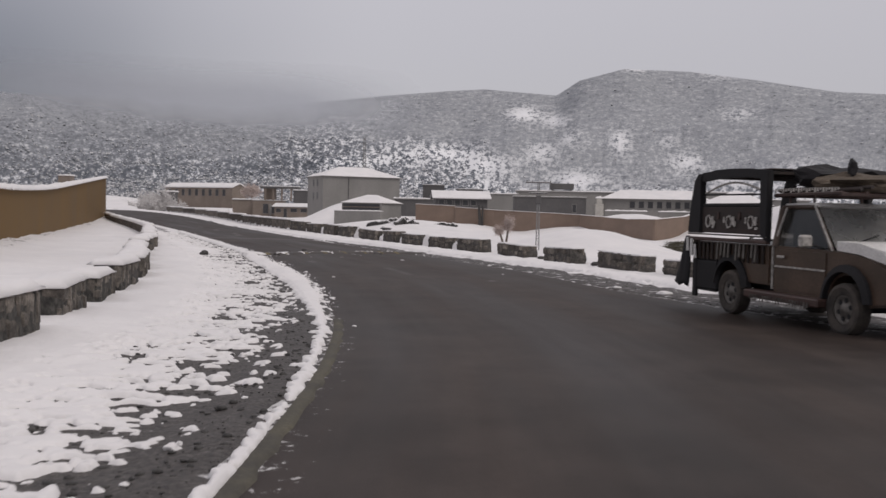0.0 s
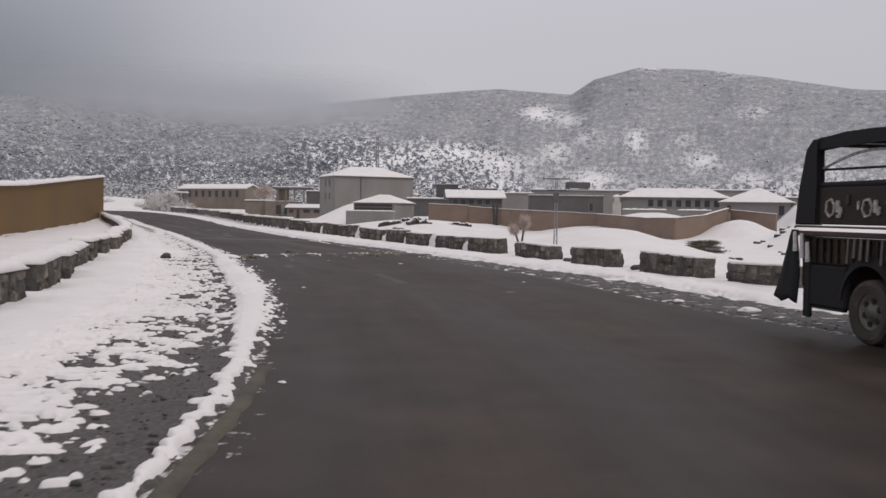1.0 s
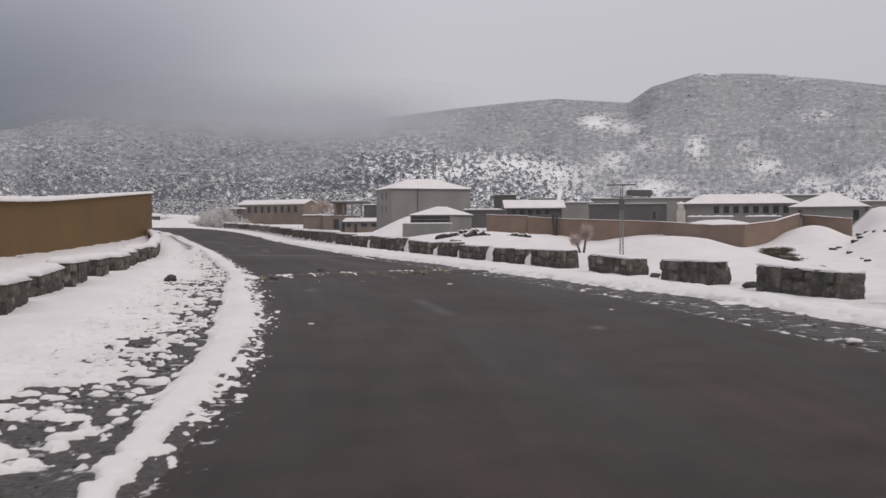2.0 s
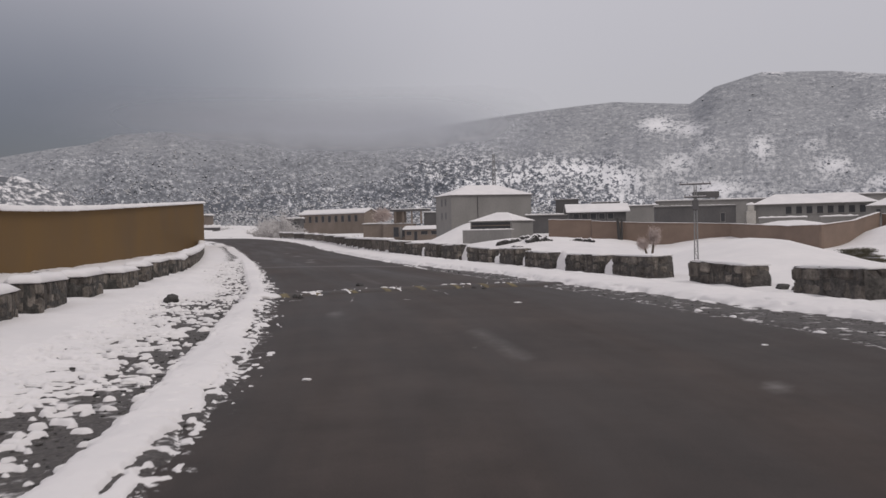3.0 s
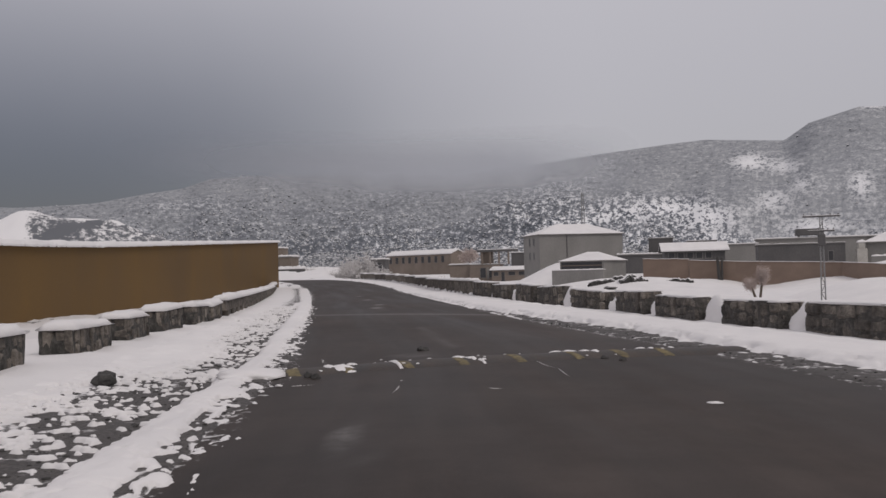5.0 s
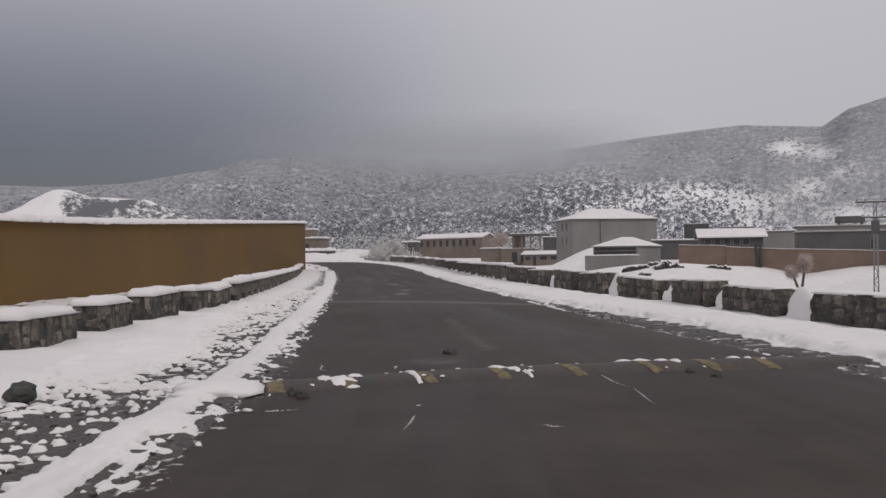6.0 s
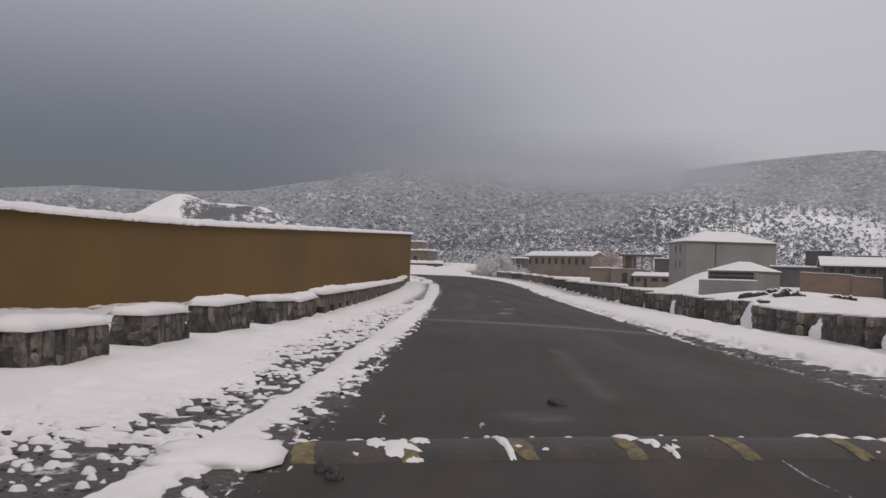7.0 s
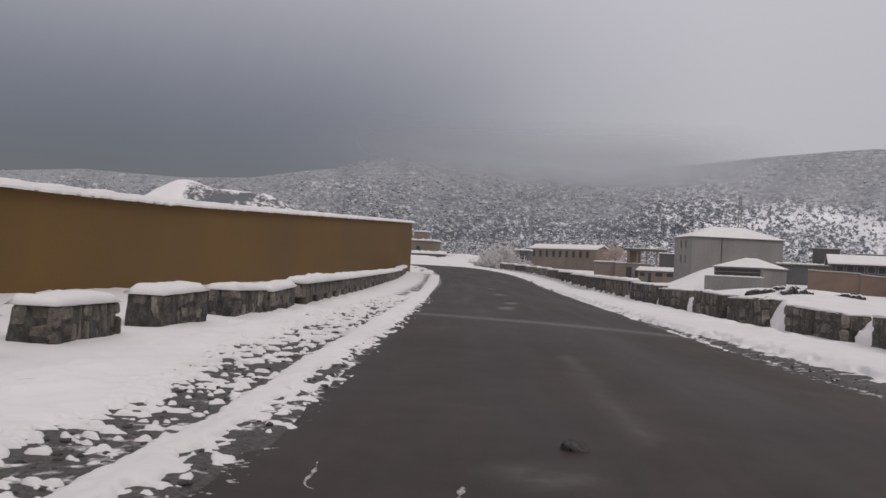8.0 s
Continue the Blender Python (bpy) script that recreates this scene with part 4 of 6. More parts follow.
for k, (y0, y1) in enumerate(LEFT_BLOCKS):
    parapet_block((at_y(PAR_L, y1), y1), (at_y(PAR_L, y0), y0), 0.51 + 0.04 * math.sin(k * 1.7), 40 + k, 0.105, "parapet on the uphill side", side=-1)


def scupper_wall(line, y0, y1, height, group, side, cap, seed):
    """A low wall pierced at the foot by drain holes: short piers under a continuous band."""
    ys = np.arange(y0, y1, 9.0)
    for k, ya in enumerate(ys):
        yb = min(ya + 9.0, y1)
        a, b = Vector((at_y(line, yb), yb, 0)), Vector((at_y(line, ya), ya, 0))
        d = b - a
        nrm = Vector((-d.y, d.x, 0)).normalized() * side
        mid = (a + b) / 2 + nrm * 0.22
        mid.z = float(grade(mid.y))
        t = thing("parapet_wall", Matrix.Translation(mid) @ Matrix.Rotation(math.atan2(d.y, d.x), 4, "Z"), "low rubble parapet wall with drain holes and snow on top", "parapet", group)
        L = d.length
        part("body", block_mesh_band(L, height, 0.45, seed + k), MASONRY, t)
        n = int(L / 1.9)
        for i in range(n):
            x = -L / 2 + (i + 0.5) * L / n
            part("pier", box((x - 0.55, -0.22, -0.3), (x + 0.55, 0.22, 0.24), 0.04), MASONRY, t)
        for i in range(n + 1) if side > 0 else ():
            heap = lumpy((0.27 + 0.07 * math.sin(i * 2.1 + k), 0.20, 0.20 + 0.05 * math.sin(i * 3.7 + k)), seed + i + 3 * k, 2, 0.4)
            part("snow_heap", heap, SNOW, t, "snow heaped in a drain hole", True).location = (-L / 2 + i * L / n, -side * 0.18, 0.02)
        c = part("snow_cap", snow_cap_mesh(L, 0.5, cap, seed + k), SNOW, t, "lumpy snow", True)
        c.location.z = height


def block_mesh_band(length, height, depth, seed):
    bm = block_mesh(length, height - 0.2, depth, seed)
    for v in bm.verts:
        v.co.z = 0.2 + max(v.co.z, 0.0)
    return bm


scupper_wall(PAR_R, 71.6, 156, 0.84, "parapet on the valley side", 1, 0.10, 80)
scupper_wall(PAR_L, 52.6, 110, 0.55, "parapet on the uphill side", -1, 0.14, 90)


# ---- ochre boundary wall ----
def make_boundary_wall():
    a, b = Vector((-12.7, 24, 0)), Vector((-40.2, 117, 0))
    d = (b - a).normalized()
    nrm = Vector((-d.y, d.x, 0))
    L = (b - a).length
    t = thing("boundary_wall", Matrix.Translation(a) @ Matrix.Rotation(math.atan2(d.y, d.x), 4, "Z"), "long ochre plastered boundary wall with snow on its coping", "wall")

    def top(s):
        y = 24 + s * d.y
        return 2.15 + 0.0385 * (y - 46.5) + 0.42 * (max(0.0, 60 - y) / 24) ** 2

    def strip(y0, y1, z0, z1, n=60, s0=0.0, s1=L, amp=0.0):
        bm = bmesh.new()
        rows = []
        for i in range(n + 1):
            s = s0 + (s1 - s0) * i / n
            j = amp * noise.noise(Vector((s * 0.8, y0, 3))) + amp * 0.6 * noise.noise(Vector((s * 3.1, y0, 8)))
            lo = z0 if isinstance(z0, float) else z0(s)
            rows.append([bm.verts.new(c) for c in ((s, y0, lo), (s, y1, lo), (s, y1, z1(s) + j), (s, y0, z1(s) + j))])
        for p, q in zip(rows, rows[1:]):
            for k in range(4):
                bm.faces.new((p[k], p[(k + 1) % 4], q[(k + 1) % 4], q[k]))
        bm.faces.new(rows[0])
        bm.faces.new(rows[-1])
        return bm
    part("wall_face", strip(0.0, 0.35, -1.5, top), OCHRE, t)
    part("coping", strip(-0.12, 0.45, top, lambda s: top(s) + 0.04, s1=L + 0.9), CONCRETE, t, "projecting concrete coping")
    cap = bmesh.new()
    rows = []
    for k in range(701):
        s = (L + 1.0) * k / 700
        lo = top(s) - 0.01 + 0.05 * noise.noise(Vector((s * 4.0, 1, 2))) + 0.03 * noise.noise(Vector((s * 1.3, 5, 2)))
        hi = top(s) + 0.20 + 0.05 * noise.noise(Vector((s * 0.8, 2, 3))) + 0.03 * noise.noise(Vector((s * 3.1, 2, 8)))
        rows.append([cap.verts.new((s, y, z)) for y, z in ((-0.10, lo + 0.01), (-0.17, lo), (-0.165, lo + 0.06), (-0.07, hi - 0.05), (0.06, hi), (0.34, hi), (0.5, hi - 0.1), (0.5, lo))])
    for p, q in zip(rows, rows[1:]):
        for k in range(8):
            cap.faces.new((p[k], p[(k + 1) % 8], q[(k + 1) % 8], q[k]))
    cap.faces.new(rows[0]), cap.faces.new(rows[-1])
    part("snow_cap", cap, SNOW, t, "thick snow along the coping")


make_boundary_wall()


# ---- village ----
def window_part(parent, x0, x1, z0, z1, y, mat=None):
    """A window set in a wall that faces -y: frame, sill and dark pane."""
    w = part("window", box((x0, y - 0.02, z0), (x1, y + 0.10, z1)), mat or WINDOW, parent, "dark window")
    f = bmesh.new()
    t = 0.10
    for lo, hi in (((x0 - t, y - 0.09, z0 - t), (x0, y, z1 + t)), ((x1, y - 0.09, z0 - t), (x1 + t, y, z1 + t)), ((x0, y - 0.09, z1), (x1, y, z1 + t))):
        add_box(f, lo, hi)
    part("frame", f, CONCRETE, w)
    part("sill", box((x0 - 0.2, y - 0.22, z0 - 0.18), (x1 + 0.2, y, z0 - 0.02), 0.03), CONCRETE, w)
    return w


def hip_roof(L, D, z0, z1, over, ridge):
    bm = bmesh.new()
    b = [bm.verts.new(c) for c in ((-over, -over, z0), (L + over, -over, z0), (L + over, D + over, z0), (-over, D + over, z0))]
    t = [bm.verts.new(c) for c in ((L / 2 - ridge / 2, D / 2, z1), (L / 2 + ridge / 2, D / 2, z1))]
    bm.faces.new((b[0], b[1], t[1], t[0]))
    bm.faces.new((b[1], b[2], t[1]))
    bm.faces.new((b[2], b[3], t[0], t[1]))
    bm.faces.new((b[3], b[0], t[0]))
    bm.faces.new(b)
    bmesh.ops.subdivide_edges(bm, edges=bm.edges[:], cuts=3, use_grid_fill=True)
    for v in bm.verts:
        if v.co.z > z0 + 0.01:
            v.co.z += 0.12 * noise.noise(v.co * 0.3)
    return bm


def gable_roof(L, D, z0, z1, over, thick):
    """A roof with its ridge along x."""
    bm = bmesh.new()
    prof = [(-over, z0), (D / 2, z1), (D + over, z0), (D + over, z0 + thick), (D / 2, z1 + thick), (-over, z0 + thick)]
    a = [bm.verts.new((-over, y, z)) for y, z in prof]
    b = [bm.verts.new((L + over, y, z)) for y, z in prof]
    for k in range(6):
        bm.faces.new((a[k], a[(k + 1) % 6], b[(k + 1) % 6], b[k]))
    for r in (a, b):
        bm.faces.new((r[0], r[1], r[4], r[5]))
        bm.faces.new((r[1], r[2], r[3], r[4]))
    return bm


def flat_snow(x0, y0, x1, y1, z, thick, seed):
    m = snow_cap_mesh(x1 - x0, y1 - y0, thick, seed, 0.1)
    bmesh.ops.translate(m, vec=((x0 + x1) / 2, (y0 + y1) / 2, z), verts=m.verts)
    return m


def building(name, corner, angle, L, D, z0, z1, wall, label, category, roof="flat", peak=0.0, windows=(), side=(), over=0.5, snow=0.35, ridge=None):
    """A block with its near left corner at corner, its front along angle (degrees). windows: (x0, x1, z0, z1) on the front; side: the same on the left flank, along it."""
    t = thing(name, pose(corner[0], corner[1], 0, 0, 0, angle), label, category)
    part("wall", box((0, 0, z0), (L, D, z1)), wall, t)
    if roof == "flat":
        part("roof_slab", box((-over, -over, z1), (L + over, D + over, z1 + 0.25), 0.04), CONCRETE, t)
        part("snow_cap", flat_snow(-over, -over, L + over, D + over, z1 + 0.25, snow, L), SNOW, t, "snow on the roof", True)
    elif roof == "hip":
        part("eave", box((-over, -over, z1), (L + over, D + over, z1 + 0.22), 0.04), CONCRETE, t)
        part("roof", hip_roof(L, D, z1 + 0.22, peak, over, L * 0.35 if ridge is None else ridge), SNOW, t, "snow-covered hipped roof")
    elif roof == "gable":
        part("roof", gable_roof(L, D, z1, peak, over, 0.15), DARKWALL, t)
        part("snow_cap", gable_roof(L + 0.1, D + 0.1, z1 + 0.17, peak + 0.17, over, snow), SNOW, t, "snow on the roof")
        for x in (0.05, L - 0.05):
            g = bmesh.new()
            vs = [g.verts.new((x + dx, y, z)) for dx in (-0.05, 0.05) for y, z in ((0, z1), (D, z1), (D / 2, peak))]
            g.faces.new(vs[:3]), g.faces.new(vs[3:])
            for a, b in ((0, 1), (1, 2), (2, 0)):
                g.faces.new((vs[a], vs[b], vs[b + 3], vs[a + 3]))
            part("gable", g, wall, t)
    for w in windows:
        window_part(t, *w, 0.0)
    for a, b, c, d in side:
        w = part("window", box((-0.02, a, c), (0.10, b, d)), WINDOW, t, "dark window")
        part("frame", box((-0.07, a - 0.15, d), (0.0, b + 0.15, d + 0.14)), CONCRETE, w)
        part("sill", box((-0.2, a - 0.2, c - 0.2), (0.0, b + 0.2, c - 0.02)), CONCRETE, w)
    return t


def make_village():
    t = building("grey_building", (-42.5, 345), 25, 29, 18, -3, 13.3, CONCRETE, "grey rendered three-storey building under a snowy hipped roof", "building", "hip", 17.2,
             side=[(a, a + 1.7, z, z + 2.3) for z in (5.4, 10.0) for a in (5.6, 10.2)], over=0.7, ridge=11)
    part("downpipe", tube((9.4, -0.14, -1.0), (9.4, -0.14, 13.4), 0.13, n=8), DARKWALL, t, "dark downpipe")
    # hut with an open loft under its roof, on a plinth
    t = building("stone_hut", (-28.7, 276.5), -20, 12.2, 14, -4, 3.55, CONCRETE, "low grey hut with a dark open loft and snowy roof", "hut", "hip", 6.1, over=0.5, ridge=3)
    part("loft", box((0.4, -0.06, 1.7), (11.6, 0.2, 3.4)), WINDOW, t, "dark loft opening")
    part("plinth", box((-1.6, -1.6, -4), (12.6, -0.1, 1.4), 0.05), CONCRETE, t)
    part("rail", box((0.2, -0.16, 2.45), (11.8, -0.07, 2.65), 0.02), TANWALL, t, "pale timber rail across the loft")
    part("snow_ledge", flat_snow(-1.6, -1.6, 12.6, -0.1, 1.4, 0.25, 7), SNOW, t, "snow on the plinth", True)
    # long two-storey row far up the road
    building("row_building", (-219, 774), -27, 66, 16, -2, 16.4, TANWALL, "long tan two-storey building with a row of windows and snowy roof", "building", "gable", 19.5,
             windows=[(3 + 6.7 * k, 5.8 + 6.7 * k, 10.4, 15.2) for k in range(9)], over=0.8, snow=0.9)
    # half-built house and the low buildings round it
    t = building("unfinished_house", (-101.5, 522), -2, 15.5, 11, -4, 5.6, TANWALL, "half-built tan house with bare columns", "house", "flat", windows=[(5.6, 8.4, -1, 4.0), (10.2, 12.6, -1, 3.4)], over=0.2)
    for x in (6.2, 10.4, 15.0, 20.0):
        part("column", box((x, 0.2, 5.6), (x + 0.8, 1.0, 12.3)), TANWALL, t)
    part("upper_wall", box((5.2, 3.0, 5.8), (11.0, 8.0, 12.2)), TANWALL, t)
    part("upper_slab", box((4.0, -0.6, 12.2), (24.0, 8.4, 13.3), 0.05), DARKWALL, t, "dark roof slab")
    part("slab_snow", flat_snow(4.0, 2.0, 24.0, 8.4, 13.3, 0.35, 5), SNOW, t, "snow on the slab", True)
    part("door_panel", box((9.0, -0.1, -2), (10.0, 0.0, 4.2)), CONCRETE, t)
    building("low_house", (-113, 526), -2, 16, 11, -4, 5.8, TANWALL, "low tan house with a snow-covered flat roof", "house", "flat", over=0.5, snow=0.5)
    building("low_house", (-88.2, 512), -6, 18.5, 11, -5, 2.4, TANWALL, "low tan house with dark openings and snow on its roof", "house", "gable", 4.0, windows=[(1.0, 3.4, -0.2, 1.6), (5.0, 6.6, -3, 1.6), (8.6, 12.0, 0.0, 1.7), (14.0, 17.2, 0.0, 1.7)], over=1.0, snow=0.45)
    building("block_house", (-88, 575), 2, 30, 12, -2, 12.2, DARKWALL, "long dark house with a snowy flat roof", "house", "flat", over=0.4, snow=0.5)
    # behind the compound wall
    building("open_shed", (-2.4, 271), 4, 14.4, 9, -2, 5.2, DARKWALL, "low shed with an overhanging snow-covered roof", "shed", "gable", 7.2, windows=[(1 + 2.2 * k, 2.4 + 2.2 * k, 3.6, 5.0) for k in range(5)], over=0.9, snow=0.3)
    building("dark_house", (18.7, 262), -2, 19, 10, -2, 6.0, DARKWALL, "dark grey flat-roofed house with a pale door", "house", "flat", over=0.25, snow=0.15, windows=[(15.4, 16.4, 2.2, 4.3)])
    building("white_hall", (42.3, 262), -10, 27, 12, -1, 5.9, CONCRETE, "long pale hall with a row of windows and snowy roof", "hall", "hip", 8.6, windows=[(7.0 + 2.35 * k, 8.3 + 2.35 * k, 3.7, 5.4) for k in range(8)], over=0.8, ridge=18)
    building("gabled_hall", (61.6, 236), -22, 15, 13, -1, 4.6, CONCRETE, "grey hall with a wide snow-covered hipped roof", "hall", "hip", 8.2, windows=[(12.6, 13.8, 1.8, 4.0), (1.2, 2.0, 2.4, 4.0)], over=0.9, ridge=1.0)
    building("far_house", (95.5, 300), -10, 15, 10, -1, 7.0, CONCRETE, "low grey house on the rise with snowy roof", "house", "flat", over=0.4)
    building("back_house", (-7.2, 330), 0, 7.2, 8, 0, 10.4, DARKWALL, "dark flat-roofed house among the compounds", "house", "flat", over=0.2, snow=0.15)
    building("back_house", (4.3, 330), 0, 8.6, 8, 0, 9.2, DARKWALL, "dark low house among the compounds", "house", "flat", over=0.2, snow=0.15)
    building("back_house", (14.0, 326), 0, 10.4, 8, 0, 7.7, CONCRETE, "pale house with snow on its flat roof", "house", "flat", over=0.3, snow=0.3)
    building("back_house", (-16, 318), 0, 24, 7, 0, 5.4, DARKWALL, "long low dark house with snow on its roof", "house", "flat", over=0.4, snow=0.4)
    building("back_house", (24.6, 330), 0, 36, 8, 0, 9.0, CONCRETE, "long pale house with a snow-covered flat roof", "house", "flat", over=0.4, snow=0.4)
    building("back_house", (60, 322), -6, 40, 8, 0, 9.4, CONCRETE, "long pale house with a snow-covered flat roof", "house", "flat", over=0.4, snow=0.4)
    # beyond the end of the ochre wall
    t = building("roadside_house", (-121.5, 306), 4, 7.4, 8, -2, 7.6, TANWALL, "small tan house stepped into the bank by the road", "house", "flat", windows=[(2.4, 3.6, 4.6, 6.2)], over=0.3, snow=0.5)
    part("upper_room", box((0.6, 2.5, 7.8), (4.2, 7.5, 10.6), 0.05), TANWALL, t)
    part("snow_ledge", flat_snow(0.4, 2.3, 4.4, 7.7, 10.6, 0.4, 9), SNOW, t, "snow on the upper room", True)
    building("dark_hut", (-87.4, 303), 2, 4.4, 4, 0, 5.9, DARKWALL, "small dark hut with a black doorway", "hut", "flat", windows=[(1.8, 3.2, 2.6, 5.2)], over=0.3, snow=0.3)
    w = thing("low_wall", pose(-117.5, 299, 0, 0, 0, 3), "low dark wall with thick snow along it", "wall")
    part("wall_body", box((0, 0, -1), (10.5, 0.6, 3.9), 0.05), DARKWALL, w)
    part("snow_cap", flat_snow(-0.1, -0.2, 10.6, 0.8, 3.9, 0.8, 11), SNOW, w, "thick snow", True)
    for nm, x, L, h, mat, lb in (("parked_lorry", -108.6, 6.0, 3.1, CONCRETE, "pale lorry parked by the road, snow on its roof"), ("parked_van", -101.6, 4.6, 2.0, DARKWALL, "dark van parked by the road")):
        t = thing(nm, pose(x, 301, ground_height(x, 301), 0, 0, 5), lb, "vehicle")
        part("cargo_box", box((0, -1.1, 0.55), (L * 0.66, 1.1, h), 0.08), mat, t)
        cab = part("cab", box((L * 0.68, -1.05, 0.5), (L, 1.05, h * 0.82), 0.15), DARKWALL, t)
        part("cab_window", box((L * 0.76, -1.09, h * 0.52), (L * 0.93, -1.0, h * 0.74), 0.02), WINDOW, cab)
        part("snow_cap", flat_snow(0, -1.1, L * 0.66, 1.1, h, 0.22, L), SNOW, t, "snow", True)
        for wx in (0.8, L - 0.8):
            for wy in (-1.0, 1.0):
                part("wheel", tube((wx, wy - 0.12, 0.42), (wx, wy + 0.12, 0.42), 0.42, n=14), ROCK, t)
    tk = thing("water_tank", pose(39.5, 332, 9.65), "dark square water tank on a flat roof", "tank")
    part("tank_body", box((-3.9, -2, 0.35), (3.9, 2, 2.3), 0.15), DARKWALL, tk)
    for x in (-3.2, 3.0):
        part("leg", box((x, -1.5, 0), (x + 0.4, 1.5, 0.4)), CONCRETE, tk)
    # stepped white pillar
    p = thing("gate_pillar", pose(41.1, 261.5, 0), "stepped pale masonry pillar capped with snow", "pillar")
    part("shaft", box((-1.1, -1.1, -1), (1.1, 1.1, 4.6), 0.08), WHITEWASH, p)
    part("neck", box((-0.7, -0.7, 4.6), (0.7, 0.7, 6.0), 0.06), WHITEWASH, p)
    part("snow_cap", flat_snow(-0.8, -0.8, 0.8, 0.8, 6.0, 0.5, 3), SNOW, p, "snow", True)
    for x0, x1, y in ((39.8, 50.2, 243), (52.6, 60.5, 241)):
        w = thing("low_wall", pose(x0, y, 0), "low grey yard wall with snow on it", "wall")
        part("wall_body", box((0, 0, -2), (x1 - x0, 0.5, 2.7)), CONCRETE, w)
        part("snow_cap", flat_snow(0, 0, x1 - x0, 0.5, 2.7, 0.3, x0), SNOW, w, "snow", True)


make_village()


def make_compound_wall():
    """A mud wall that bends round the compound; each straight run is a wall of its own."""
    runs = [((-7, 243, 3.3), (2.6, 240, 3.0)), ((2.75, 239.5, 2.75), (12, 235.5, 2.2)), ((12, 235.5, 2.2), (31, 225, 1.45)), ((31, 225, 1.45), (38, 205.5, 0.75)), ((38, 205.5, 0.75), (41.9, 195, 0.85)), ((41.9, 195, 0.85), (50, 205, 1.5)), ((50, 205, 1.5), (58, 217, 3.0)), ((58.3, 216.6, 2.7), (65.3, 208.3, 1.9))]
    for k, (a, b) in enumerate(runs):
        d = Vector((b[0] - a[0], b[1] - a[1], 0))
        t = thing("compound_wall", Matrix.Translation((a[0], a[1], 0)) @ Matrix.Rotation(math.atan2(d.y, d.x), 4, "Z"), "brown mud compound wall with a dusting of snow", "wall", "walls of the compound")
        for nm, mat, y0, y1, dz0, dz1 in (("wall_body", MUD, 0.0, 0.45, None, 0.0), ("coping", MUD, -0.12, 0.57, 0.0, 0.14), ("snow_cap", SNOW, -0.10, 0.55, 0.14, 0.24)):
            bm = bmesh.new()
            rows = []
            for i in range(13):
                s = i / 12
                x, zt = s * d.length, a[2] + (b[2] - a[2]) * s + 0.08 * noise.noise(Vector((s * 5 + k * 9, 0, 0)))
                lo = -5.0 if dz0 is None else zt + dz0
                rows.append([bm.verts.new(c) for c in ((x, y0, lo), (x, y1, lo), (x, y1, zt + dz1), (x, y0, zt + dz1))])
            for p, q in zip(rows, rows[1:]):
                for j in range(4):
                    bm.faces.new((p[j], p[(j + 1) % 4], q[(j + 1) % 4], q[j]))
            bm.faces.new(rows[0]), bm.faces.new(rows[-1])
            part(nm, bm, mat, t)
    g = thing("gate_post", pose(8.7, 236.0, 0), "dark weathered gate post in the mud wall", "post")
    part("post_body", tube((0.25, -0.5, -4.2), (-0.35, -0.4, 3.4), 0.5, 0.28, 8), ROCK, g)
    part("post_body", tube((0.5, -0.5, -4.2), (0.55, -0.4, 3.2), 0.34, 0.22, 8), ROCK, g)
    part("foot", lumpy((1.5, 0.9, 0.7), 5, 2, 0.5), ROCK, g).location = (0.1, -0.6, -2.6)


make_compound_wall()


# ---- power poles ----
def power_pole(x, y, z0, z1, label):
    t = thing("power_pole", pose(x, y, z0, 0, 0, -6), label, "power pole")
    h = z1 - z0
    for sx in (-0.17, 0.17):
        part("leg", tube((sx, 0, -0.6), (sx * 0.5, 0, h), 0.055, 0.045, 6), STEEL, t)
    n = 12
    lac = bmesh.new()
    for k in range(n):
        za, zb = h * 0.94 * k / n, h * 0.94 * (k + 1) / n
        wa, wb = 0.17 - 0.085 * za / h, 0.17 - 0.085 * zb / h
        add_tube(lac, (-wa if k % 2 else wa, 0, za), (wb if k % 2 else -wb, 0, zb), 0.028, n=5)
        add_tube(lac, (-wa, 0, za), (wa, 0, za), 0.028, n=5)
    part("lacing", lac, STEEL, t)
    for z, w in ((h - 0.12, 1.35), (h - 1.25, 0.95)):
        arm = part("crossarm", box((-w, -0.06, z - 0.06), (w, 0.06, z + 0.06), 0.01), DARKWALL, t)
        for sx in (-0.92, -0.5, 0.5, 0.92):
            bm = tube((sx * w, 0, z + 0.05), (sx * w, 0, z + 0.22), 0.035, 0.03, 8)
            add_tube(bm, (sx * w, 0, z + 0.10), (sx * w, 0, z + 0.15), 0.07, 0.05, 8)
            part("insulator", bm, DARKWALL, arm)
        part("snow_cap", box((-w, -0.05, z + 0.06), (w, 0.05, z + 0.10), 0.01), SNOW, arm)
    part("transformer_box", box((-0.28, -0.3, h - 2.4), (0.28, 0.3, h - 1.5), 0.05), DARKWALL, t)
    return t


power_pole(9.95, 104, -2.8, 5.05, "steel lattice power pole with two crossarms")


